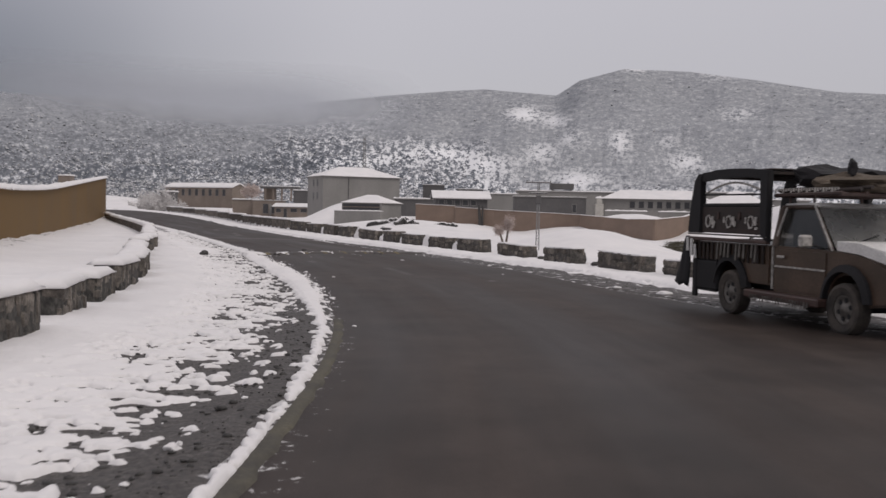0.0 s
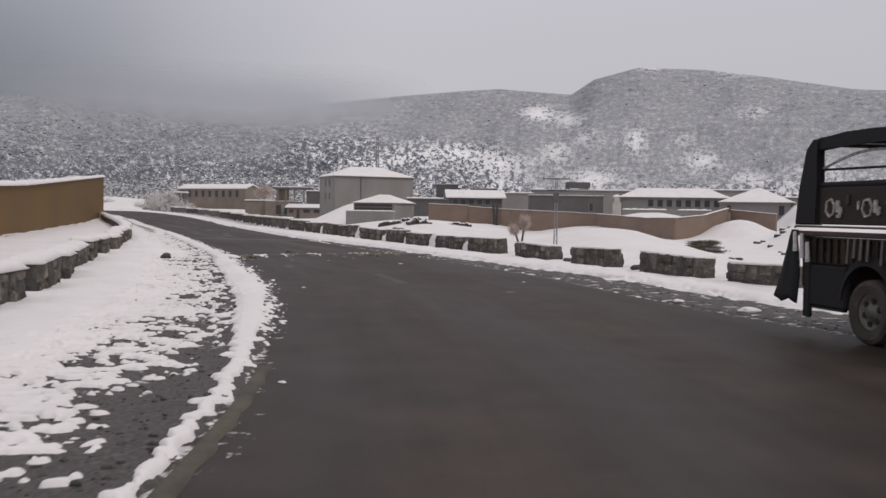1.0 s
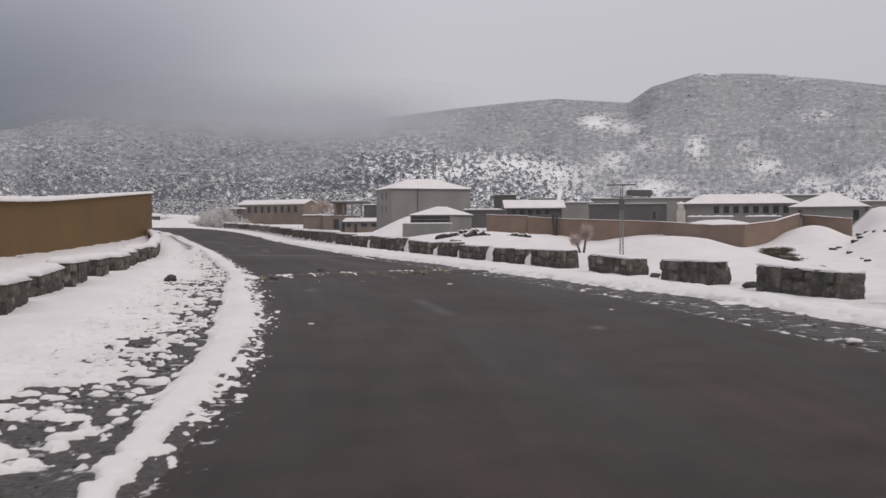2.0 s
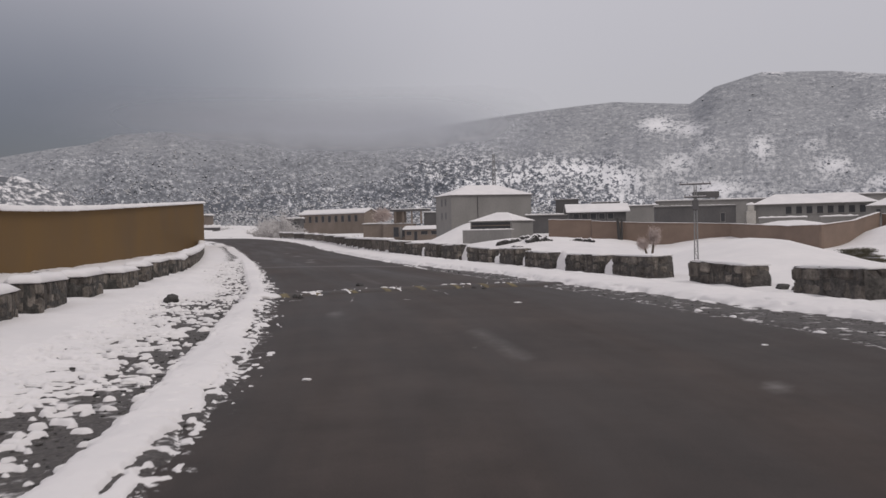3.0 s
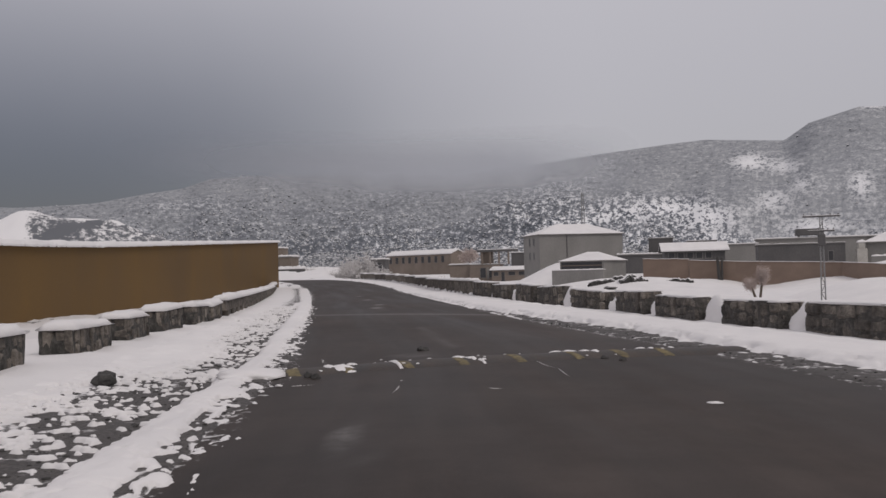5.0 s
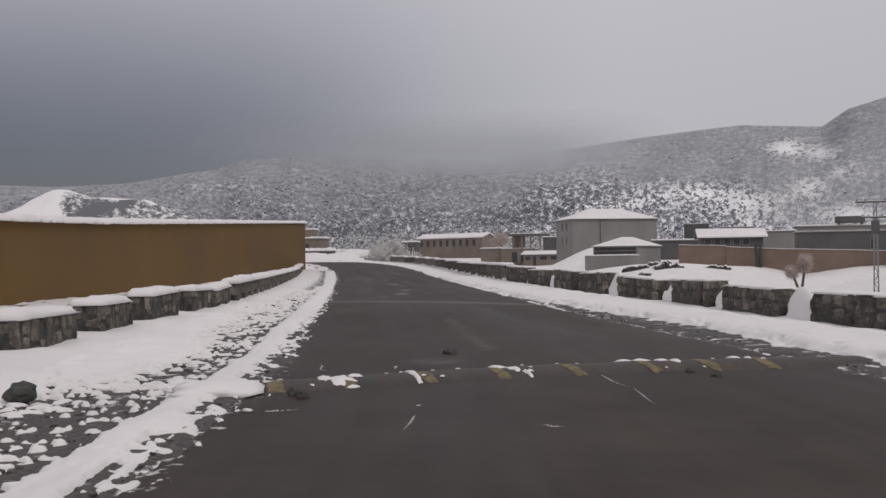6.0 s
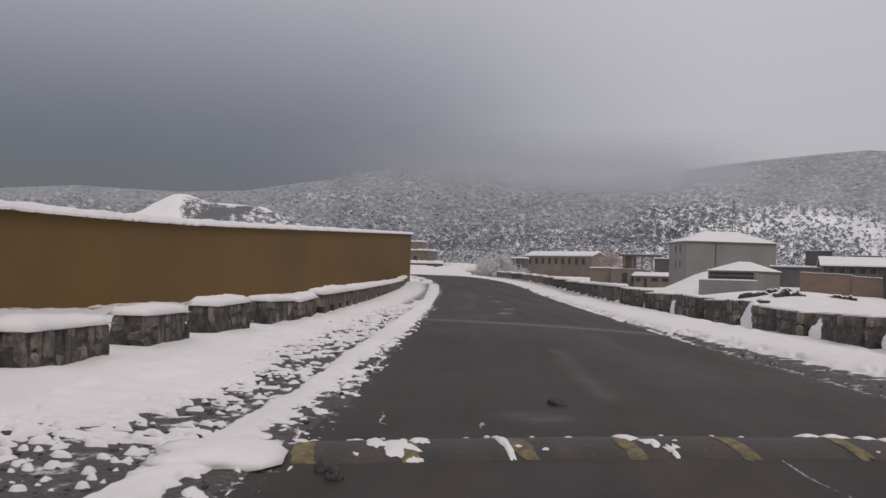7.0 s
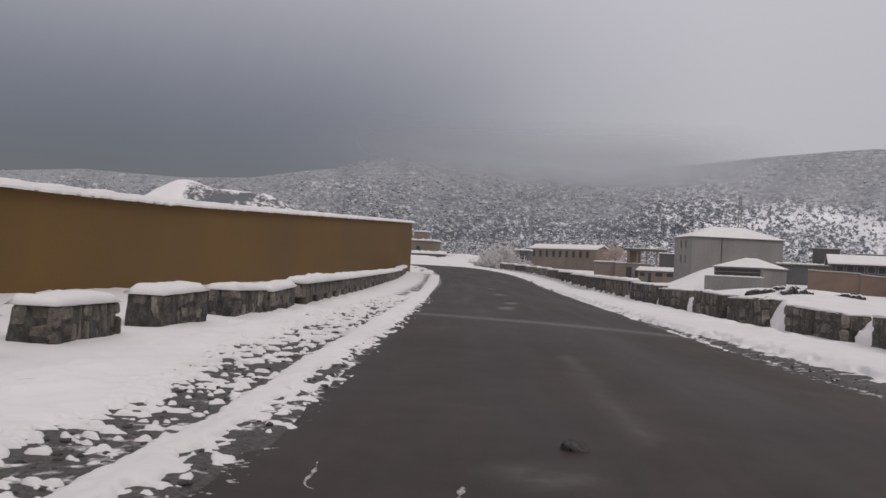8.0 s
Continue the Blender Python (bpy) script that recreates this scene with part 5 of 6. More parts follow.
def make_mast():
    t = thing("radio_mast", pose(-41, 500, 2), "thin lattice radio mast behind the grey building", "mast")
    for k in range(3):
        a = radians(120 * k)
        part("leg", tube((1.5 * math.cos(a), 1.5 * math.sin(a), 0), (0.5 * math.cos(a), 0.5 * math.sin(a), 37), 0.22, 0.18, 5), STEEL, t)
    bm = bmesh.new()
    for k in range(16):
        z = 2.3 * k
        r = 1.5 - 1.0 * z / 37
        for j in range(3):
            a, b = radians(120 * j), radians(120 * (j + 1))
            add_tube(bm, (r * math.cos(a), r * math.sin(a), z), (r * math.cos(b), r * math.sin(b), z + 2.2), 0.12, n=4)
    part("lacing", bm, STEEL, t)


make_mast()


# ---- trees and shrubs ----
def twig_tree(name, x, y, z, height, spread, seed, mat, label, trunk=0.35, twigs=520, stems=5, lean=0.0):
    """A bare tree: trunk, limbs and a loose crown of many short twigs."""
    rnd = random.Random(seed)
    t = thing(name, pose(x, y, z), label, "tree" if trunk > 0.3 else "shrub")
    wood = bmesh.new()
    fork = Vector((0.1 + lean, 0, height * (0.5 if lean else 0.34 if trunk > 0.3 else 0.02)))
    add_tube(wood, (0, 0, -0.6), fork, trunk * 0.5, trunk * 0.38, 8)
    tips = []
    for k in range(stems):
        a, r = 6.28 * k / stems + rnd.uniform(-0.4, 0.4), spread * rnd.uniform(0.35, 0.75)
        tip = Vector((r * math.cos(a) + lean * 1.3, r * math.sin(a), height * rnd.uniform(0.6, 0.9) * (1.0 if trunk > 0.3 else rnd.uniform(0.35, 1.0))))
        mid = fork.lerp(tip, 0.5) + Vector((0, 0, height * 0.04))
        add_tube(wood, fork, mid, trunk * 0.3, trunk * 0.2, 6)
        add_tube(wood, mid, tip, trunk * 0.2, trunk * 0.08, 6)
        tips += [mid, mid.lerp(tip, 0.5), tip]
    part("trunk", wood, FROST if mat is FROST else BARK, t)
    verts, faces = [], []
    for k in range(twigs):
        c = rnd.choice(tips) + Vector((rnd.gauss(0, spread * 0.24), rnd.gauss(0, spread * 0.24), rnd.gauss(0, height * 0.11)))
        d = Vector((rnd.gauss(0, 1), rnd.gauss(0, 1), rnd.gauss(0.5, 0.8))).normalized() * rnd.uniform(0.12, 0.3) * spread
        w = d.orthogonal().normalized() * spread * rnd.uniform(0.018, 0.04)
        u = d.cross(w).normalized() * w.length
        n = len(verts)
        verts += [tuple(c - w), tuple(c + w), tuple(c + u), tuple(c + d)]
        faces += [(n, n + 1, n + 3), (n + 1, n + 2, n + 3), (n + 2, n, n + 3)]
    me = bpy.data.meshes.new("crown")
    me.from_pydata(verts, [], faces)
    me.materials.append(mat)
    ob = new("crown", me)
    ob.parent = t
    return t


for x, y, h, s, lean, seed, lb in ((10.45, 165, 4.4, 1.0, 0.30, 1, "small russet tree with a knotted frosty head"), (10.15, 164.8, 2.9, 0.95, -0.75, 2, "small frosted tree leaning away from another")):
    twig_tree("small_tree", x, y, ground_height(x, y), h, s, seed, ROSY, lb, 0.40, 3200, 8, lean)
SHRUBS = ((-58.5, 200, 6.6, 3.0), (-55.5, 202, 4.8, 2.6), (-61.5, 205, 5.6, 2.9), (-64.5, 207, 4.2, 2.6), (-52.5, 206, 2.4, 2.2), (-49.0, 210, 1.9, 2.2), (-45, 214, 1.6, 2.2), (-66, 225, 2.4, 3.0), (-113, 322, 6.5, 4.2), (-106, 326, 5.2, 3.6), (-99, 330, 5.0, 3.6), (-92, 330, 4.4, 3.4), (-84, 328, 4.0, 3.4))
for k, (x, y, h, s) in enumerate(SHRUBS):
    twig_tree("frosted_shrub", x, y, ground_height(x, y) - 0.1, h, s, 20 + k, FROST, "dense bare shrub white with frost", 0.22, 1700, 9)
for k, (x, y, h, s) in enumerate(((-97, 400, 3.6, 5.5), (-104, 410, 4.0, 5.0), (-88, 405, 3.2, 5.0))):
    twig_tree("russet_shrub", x, y, ground_height(x, y) - 0.1, h, s, 50 + k, ROSY, "low tan shrub dusted with frost", 0.22, 1500, 9)
for k in range(16):
    y = 124 + 4.1 * k
    x = 29.8 + 0.235 * (y - 122) + 1.6 * math.sin(2.4 * k)
    twig_tree("dry_brush", x, y, ground_height(x, y) - 0.15, 0.32 + 0.2 * (k % 3), 1.0 + 0.3 * (k % 4), 80 + k, BRUSH, "low dry olive-brown brush in a snowy gully", 0.10, 260, 6)
twig_tree("frosted_tree", -135, 690, 3, 16, 7.5, 60, ROSY, "bare rosy tree behind the long building", 0.6, 1600, 7)


# ---- pickup truck ----
def make_truck():
    OLIVE = surface("brown_paint", (0.042, 0.028, 0.020), (0.105, 0.068, 0.048), 1.5, 0.34, 0, 30, 0.1, 0.004, (1, 1, 1), 0.35)
    MAROON = surface("faded_maroon_paint", (0.045, 0.024, 0.020), (0.085, 0.048, 0.040), 2, 0.55, 0, 25, 0.15, 0.004, (1, 1, 1), 0.35)
    CLOTH = surface("black_cloth", (0.012, 0.012, 0.014), (0.022, 0.02, 0.022), 3, 0.95, 0, 40, 0.5)
    RUBBER = surface("dirty_rubber", (0.020, 0.018, 0.017), (0.105, 0.088, 0.076), 3, 0.9, 0, 30, 0.4)
    RIM = surface("dull_steel_rim", (0.09, 0.082, 0.075), (0.20, 0.185, 0.17), 4, 0.55, 0.4, 30, 0.3)
    TRIM = surface("pale_trim", (0.20, 0.185, 0.17), (0.62, 0.59, 0.56), 14, 0.5, 0, 30, 0.1)
    PALE = surface("white_paint", (0.66, 0.645, 0.63), (0.78, 0.765, 0.75), 3, 0.5, 0, 30, 0.1)
    WOOD = surface("dark_wood", (0.016, 0.012, 0.011), (0.045, 0.030, 0.026), 3, 0.75, 0, 30, 0.3, 0.01, (0.4, 4, 4))
    LIGHT = surface("lamp_lens", (0.5, 0.48, 0.45), (0.6, 0.6, 0.58), 4, 0.15, 0, 30, 0.1)
    BRUSH = surface("brown_bundle", (0.06, 0.045, 0.035), (0.14, 0.11, 0.08), 4, 0.95, 0, 18, 0.8, 0.03)

    def glassy(nt, b, N, K):
        b.inputs["Base Color"].default_value = (0.22, 0.215, 0.20, 1)
        b.inputs["Specular IOR Level"].default_value = 0.6
        b.inputs["Roughness"].default_value = 0.08
        b.inputs["Transmission Weight"].default_value = 0.9
    GLASS = material("car_glass", glassy)

    def hazy(nt, b, N, K):
        b.inputs["Base Color"].default_value = (0.42, 0.42, 0.41, 1)
        b.inputs["Specular IOR Level"].default_value = 0.6
        b.inputs["Transmission Weight"].default_value = 0.62
        K(ramp(N, K, noise_of(N, K, coords(N, K), 3.0, 4), [(0.3, grey(0.12)), (0.7, grey(0.42))]), b.inputs["Roughness"])
    HAZY = material("dirty_windscreen", hazy)

    t = thing("pickup_truck", pose(6.175, 15.42, -0.005, 0, 0, -76.05) @ Matrix.Scale(1.045, 4), "old dark decorated pickup truck with bed frame and roof load", "truck")

    def profile(name, pts, y0, y1, mat, parent, label="", bevel=0.03):
        bm = bmesh.new()
        a = [bm.verts.new((x, y0, z)) for x, z in pts]
        b = [bm.verts.new((x, y1, z)) for x, z in pts]
        n = len(pts)
        for k in range(n):
            bm.faces.new((a[k], a[(k + 1) % n], b[(k + 1) % n], b[k]))
        bm.faces.new(a), bm.faces.new(b[::-1])
        if bevel:
            bmesh.ops.bevel(bm, geom=[e for e in bm.edges if abs(e.verts[0].co.y - e.verts[1].co.y) < 1e-4], offset=bevel, segments=2, affect="EDGES")
        bmesh.ops.triangulate(bm, faces=[f for f in bm.faces if len(f.verts) > 4])
        return part(name, bm, mat, parent, label)

    def arch(cx, r, z0, n=9):
        return [(cx + r * math.cos(math.pi - math.pi * k / n), z0 + r * math.sin(math.pi * k / n)) for k in range(n + 1)]
    FR, RE = 1.36, -1.55
    # cab and bonnet, with the front wheel arches cut out
    lower = [(-0.42, 0.42), (-0.42, 1.16), (0.98, 1.14), (1.55, 1.10), (2.0, 1.03), (2.2, 0.94), (2.26, 0.72), (2.24, 0.48)] + arch(FR, 0.44, 0.42)[::-1]
    body = profile("cab", lower, -0.80, 0.80, OLIVE, t)
    profile("bonnet_panel", [(1.06, 1.14), (1.56, 1.11), (2.0, 1.04), (2.16, 0.97), (2.20, 1.05), (2.04, 1.17), (1.56, 1.26), (1.06, 1.275)], -0.775, 0.775, PALE, body, "pale bonnet panel", 0.015)
    # greenhouse
    roof = profile("cab_roof", [(-0.40, 1.70), (0.36, 1.72), (0.46, 1.76), (0.40, 1.81), (-0.36, 1.80), (-0.44, 1.75)], -0.66, 0.66, PALE, t, "pale cab roof", 0.02)
    for y, s in ((-0.78, 1), (0.78, -1)):
        post = bmesh.new()
        add_tube(post, (0.99, y, 1.13), (0.42, y + 0.12 * s, 1.74), 0.035, 0.03, 8)
        add_tube(post, (-0.40, y, 1.14), (-0.40, y + 0.12 * s, 1.74), 0.06, 0.05, 8)
        add_tube(post, (0.36, y + 0.12 * s, 1.745), (-0.40, y + 0.12 * s, 1.74), 0.035, 0.035, 8)
        part("pillar", post, OLIVE, t)
        tr = bmesh.new()
        add_tube(tr, (1.02, y - 0.02 * s, 1.13), (0.45, y + 0.09 * s, 1.745), 0.018, 0.018, 6)
        tr2 = tube((-0.26, y + 0.09 * s, 1.74), (-0.42, y - 0.03 * s, 1.12), 0.02, 0.02, 6)
        add_tube(tr2, (-0.42, y - 0.03 * s, 1.12), (-0.42, y - 0.03 * s, 0.50), 0.02, 0.02, 6)
        part("door_trim", tr2, TRIM, t, "pale strip round the door")
        part("screen_trim", tr, TRIM, t, "pale strip along the windscreen post")
        g = bmesh.new()
        vs = [g.verts.new(c) for c in ((-0.36, y + 0.01 * s, 1.16), (0.94, y + 0.01 * s, 1.15), (0.44, y + 0.10 * s, 1.70), (-0.36, y + 0.10 * s, 1.71))]
        f = g.faces.new(vs)
        r = bmesh.ops.extrude_face_region(g, geom=[f])
        bmesh.ops.translate(g, vec=(0, 0.012 * s, 0), verts=[v for v in r["geom"] if isinstance(v, bmesh.types.BMVert)])
        part("side_window", g, GLASS, t, "dark side glass")
        door = profile("door", [(-0.36, 0.50), (0.82, 0.50), (0.90, 0.62), (0.90, 1.11), (-0.36, 1.12)], y - 0.012 * s, y - 0.035 * s, OLIVE, t, "", 0.012)
        part("door_handle", box((-0.24, y - 0.075 * s - 0.012, 0.98), (-0.06, y - 0.075 * s + 0.012, 1.02), 0.008), TRIM, door)
        part("door_crease", box((-0.34, y - 0.045 * s - 0.01, 0.84), (0.88, y - 0.045 * s + 0.01, 0.865)), TRIM, door, "thin pale line along the door")
        mir = part("wing_mirror", box((0.74, y - 0.30 * s - 0.10, 1.17), (0.84, y - 0.30 * s + 0.10, 1.35), 0.03), TRIM, t, "pale wing mirror")
        part("mirror_stalk", tube((0.80, y, 1.16), (0.79, y - 0.22 * s, 1.22), 0.014, n=6), CLOTH, mir)
        part("wheel_flare", flare(FR, y, s), CLOTH, t, "black wheel arch flare")
        part("wheel_flare", flare(RE, y * 1.04, s), CLOTH, t, "black wheel arch flare")
        part("running_board", box((-0.92, y - 0.12 * s - 0.1, 0.34), (0.98, y - 0.02 * s + 0.06, 0.46), 0.02), MAROON, t, "maroon running board")
        for k in range(22):
            x = -0.7 + 0.07 * k
            part("fringe_strip", box((x, y - 0.235 * s - 0.006, 0.33 - 0.03 * abs(math.sin(k * 2.1))), (x + 0.022 + 0.012 * math.sin(k * 1.3), y - 0.235 * s + 0.006, 0.40)), RIM, t)
        part("head_lamp", tube((2.20, y * 0.74, 0.80), (2.285, y * 0.74, 0.80), 0.10, 0.085, 14), LIGHT, t)
    ws = bmesh.new()
    vs = [ws.verts.new(c) for c in ((0.97, -0.70, 1.15), (0.97, 0.70, 1.15), (0.43, 0.60, 1.72), (0.43, -0.60, 1.72))]
    f = ws.faces.new(vs)
    r = bmesh.ops.extrude_face_region(ws, geom=[f])
    bmesh.ops.translate(ws, vec=(-0.015, 0, -0.01), verts=[v for v in r["geom"] if isinstance(v, bmesh.types.BMVert)])
    wind = part("windscreen", ws, HAZY, t, "dirty grey windscreen")
    for y in (-0.35, 0.2):
        part("wiper", tube((0.94, y, 1.25), (0.84, y + 0.42, 1.36), 0.010, n=5), CLOTH, wind)
    part("cowl", box((0.95, -0.72, 1.10), (1.06, 0.72, 1.16), 0.02), CLOTH, t, "black cowl under the windscreen")
    grille = part("grille", box((2.22, -0.46, 0.64), (2.29, 0.46, 0.90), 0.02), MAROON, t)
    for k in range(6):
        part("grille_bar", box((2.285, -0.43, 0.66 + 0.04 * k), (2.30, 0.43, 0.675 + 0.04 * k)), TRIM, grille)
    part("bumper", box((2.18, -0.84, 0.40), (2.40, 0.84, 0.58), 0.04), MAROON, t, "maroon front bumper")
    for k in range(26):
        y = -0.82 + 0.065 * k
        part("fringe_strip", box((2.39, y, 0.30), (2.402, y + 0.03, 0.40)), TRIM, t)
    seat = part("seat", box((-0.30, -0.60, 0.80), (0.05, 0.60, 1.42), 0.08), CLOTH, t)
    part("dashboard", box((0.72, -0.66, 1.0), (0.98, 0.66, 1.18), 0.05), CLOTH, t)
    # load bed
    bed = profile("bed_side", [(-2.80, 0.55), (-2.80, 1.16), (-0.46, 1.16), (-0.46, 0.55)] + arch(RE, 0.44, 0.55)[::-1], -0.84, 0.84, OLIVE, t, "dark bed of the truck", 0.02)
    for k in range(16):
        x = -2.74 + 0.14 * k
        for y in (-0.862, 0.862):
            part("bed_rib", box((x, y - 0.012, 0.86), (x + 0.055, y + 0.012, 1.14), 0.004), WOOD, bed)
    for y, s in ((-0.88, 1), (0.88, -1)):
        part("top_rail", box((-2.92, y - 0.05, 1.17), (-0.44, y + 0.04, 1.23), 0.01), MAROON, t, "maroon rail along the bed")
        part("top_rail", box((-2.92, y - 0.045, 1.27), (-0.44, y + 0.035, 1.295), 0.01), RIM, t, "dull pale rail along the bed")
        pan = part("side_board", box((-2.72, y - 0.015, 1.31), (-0.50, y + 0.015, 1.74), 0.01), WOOD, t, "painted side board")
        for k in range(3):
            x = -2.24 + 0.66 * k
            ring, inner = [], []
            bm = bmesh.new()
            for j in range(16):
                a = 6.2832 * j / 16
                w = 0.008 * math.sin(j * 2.3 + k)
                ring.append([bm.verts.new((x + (r + w) * 0.92 * math.cos(a), y - o * s, 1.50 + (r + w) * 1.12 * math.sin(a))) for r, o in ((0.070, 0.017), (0.074, 0.034), (0.094, 0.034), (0.099, 0.017))])
            for p, q in zip(ring, ring[1:] + ring[:1]):
                for n in range(3):
                    bm.faces.new((p[n], p[n + 1], q[n + 1], q[n]))
            part("ornament_ring", bm, TRIM, pan, "worn pale painted ring")
            for j, (dx, dz, w, h) in enumerate(((0.15, 0.02, 0.035, 0.07), (0.20, -0.03, 0.03, 0.045), (0.17, -0.09, 0.045, 0.02), (-0.14, 0.03, 0.02, 0.05), (0.33, 0.10, 0.03, 0.06))):
                if (j + k) % 4 != 3:
                    part("ornament_leaf", box((x + dx - w, y - 0.03 * s - 0.005, 1.50 + dz - h), (x + dx + w, y - 0.03 * s + 0.005, 1.50 + dz + h), 0.012), MAROON if j > 3 else TRIM, pan)
        for k in range(11):
            x = -1.85 + 0.115 * k + 0.02 * math.sin(k * 3.1)
            if k not in (4, 8):
                part("pendant", tube((x, y - 0.05 * s, 1.16), (x, y - 0.06 * s, 0.88 + 0.07 * abs(math.sin(k * 1.9))), 0.016, 0.026, 5), RIM, t, "hanging dull metal pendant")
        profile("rear_post", [(-2.90, 1.30), (-2.46, 1.30), (-2.46, 1.78), (-2.50, 2.12), (-2.44, 2.30), (-2.58, 2.31), (-2.70, 2.20), (-2.82, 1.70)], y - 0.06, y + 0.05, CLOTH, t, "broad black rear post of the bed frame", 0.02)
        profile("front_post", [(-0.62, 1.30), (-0.44, 1.20), (-0.42, 2.30), (-0.66, 2.30)], y - 0.05, y + 0.05, CLOTH, t, "black front post of the bed frame", 0.015)
        profile("header", [(-2.56, 2.17), (-2.0, 2.21), (-1.5, 2.22), (-1.0, 2.21), (-0.50, 2.16), (-0.44, 2.30), (-1.0, 2.35), (-1.5, 2.365), (-2.0, 2.36), (-2.56, 2.31)], y * 0.98 - 0.05, y * 0.98 + 0.05, CLOTH, t, "black bowed header of the bed frame", 0.012)
        bars = bmesh.new()
        add_tube(bars, (-2.50, y * 0.98, 1.77), (-0.60, y * 0.98, 1.77), 0.035, 0.035, 8)
        add_tube(bars, (-2.50, y * 0.97, 1.95), (-0.60, y * 0.97, 1.94), 0.014, 0.014, 6)
        part("bed_frame", bars, CLOTH, t, "black bars across the opening")
        arc = bmesh.new()
        pts = [(-2.48 + 1.86 * k / 12, y * 0.95, 1.97 + 0.17 * math.sin(math.pi * k / 12)) for k in range(13)]
        for p, q in zip(pts, pts[1:]):
            add_tube(arc, p, q, 0.018, 0.018, 5)
        part("frame_arch", arc, TRIM, t, "thin pale arch in the frame")
        flap = bmesh.new()
        rows = []
        for k in range(12):
            f = k / 11
            z = 1.24 - 0.86 * f
            w = 0.05 + 0.19 * f ** 0.8
            rows.append([flap.verts.new((-2.90 - 0.10 * f + w * u + 0.012 * math.sin(7 * f + 4 * u), y - (0.05 + 0.05 * f + 0.018 * math.sin(9 * u + 3 * f)) * s, z + 0.03 * math.sin(u * 5) * f)) for u in (-1, -0.6, -0.2, 0.2, 0.6, 1)])
        for p, q in zip(rows, rows[1:]):
            for j in range(5):
                flap.faces.new((p[j], p[j + 1], q[j + 1], q[j]))
        r = bmesh.ops.extrude_face_region(flap, geom=flap.faces[:])
        bmesh.ops.translate(flap, vec=(0.0, 0.02 * s, 0), verts=[v for v in r["geom"] if isinstance(v, bmesh.types.BMVert)])
        part("cloth_streamer", flap, CLOTH, t, "black cloth hanging at the tail", True)
        for k, (x0, z0, z1) in enumerate(((-2.86, 0.98, 1.22), (-2.72, 0.90, 1.20), (-2.60, 0.86, 1.10))):
            part("tassel", tube((x0, y - 0.07 * s, z1), (x0 + 0.02, y - 0.07 * s, z0), 0.022, 0.03, 6), PALE, t, "white tassel at the tail")
        part("mud_flap", box((-2.72, y - 0.04, 0.20), (-2.58, y + 0.02, 0.85), 0.02), CLOTH, t, "black mud flap")
        part("tail_panel", box((-2.66, y - 0.02, 0.32), (-1.90, y + 0.03, 0.86), 0.05), CLOTH, t, "black skirt behind the wheel")
    part("tailgate", box((-2.86, -0.84, 0.56), (-2.80, 0.84, 1.20), 0.01), OLIVE, t)
    hdr = bmesh.new()
    for x in (-2.60, -1.9, -1.2, -0.48):
        add_tube(hdr, (x, -0.84, 2.26), (x, 0.84, 2.26), 0.03, n=6)
    add_box(hdr, (-2.56, -0.86, 2.31), (-0.44, 0.86, 2.335), 0.01)
    part("frame_roof", hdr, WOOD, t)
    # rack and load over the cab
    rk = bmesh.new()
    for y in (-0.78, -0.40, 0, 0.40, 0.78):
        add_tube(rk, (-0.44, y, 1.92), (1.18, y, 1.94), 0.028, n=6)
    for x in (-0.40, 0.1, 0.6, 1.15):
        add_tube(rk, (x, -0.80, 1.92), (x, 0.80, 1.92), 0.03, n=6)
    for y in (-0.62, 0.62):
        add_tube(rk, (0.30, y, 1.79), (0.30, y, 1.93), 0.02, n=6)
        add_tube(rk, (-0.30, y, 1.79), (-0.30, y, 1.93), 0.02, n=6)
    rack = part("roof_rack", rk, MAROON, t, "maroon rack over the cab")
    for y in (-0.815, 0.815):
        for k in range(24):
            x = -0.40 + 0.065 * k
            part("fringe_strip", box((x, y - 0.006, 1.955 + 0.015 * (k % 3)), (x + 0.03, y + 0.006, 2.02)), TRIM, rack)
    b1 = lumpy((0.62, 0.70, 0.16), 3, 3, 0.5)
    bmesh.ops.translate(b1, vec=(0.70, 0.05, 2.08), verts=b1.verts)
    part("brushwood", b1, BRUSH, t, "brown bundle tied on the rack")
    b2 = lumpy((0.55, 0.66, 0.20), 5, 3, 0.5)
    bmesh.ops.translate(b2, vec=(-0.10, 0, 2.16), verts=b2.verts)
    part("sack", b2, CLOTH, t, "black sack on the rack")
    b3 = lumpy((0.07, 0.07, 0.14), 9, 2, 0.7)
    bmesh.ops.translate(b3, vec=(0.70, -0.3, 2.30), verts=b3.verts)
    part("load_tuft", b3, CLOTH, t, "dark tuft on the load")
    for k, y in enumerate((-0.72, -0.55, 0.5)):
        part("pole", tube((-0.42, y, 1.985 + 0.03 * k), (1.35, y + 0.1, 1.99 + 0.03 * k), 0.03, 0.025, 7), WOOD, t, "wooden pole on the rack")
    ch = bmesh.new()
    for y in (-0.42, 0.42):
        add_box(ch, (-2.78, y - 0.05, 0.42), (2.2, y + 0.05, 0.55), 0.01)
    for x in (FR, RE):
        add_tube(ch, (x, -0.70, 0.36), (x, 0.70, 0.36), 0.055, n=8)
    part("chassis", ch, CLOTH, t)
    # wheels
    for x in (FR, RE):
        for y, s in ((-0.77, 1), (0.77, -1)):
            ty = bmesh.new()
            prof = [(0.20, -0.09), (0.30, -0.115), (0.345, -0.10), (0.36, -0.05), (0.36, 0.05), (0.345, 0.10), (0.30, 0.115), (0.20, 0.09)]
            n = 30
            rings = [[ty.verts.new((x + r * math.cos(6.2832 * k / n), y + o, 0.36 + r * math.sin(6.2832 * k / n))) for r, o in prof] for k in range(n)]
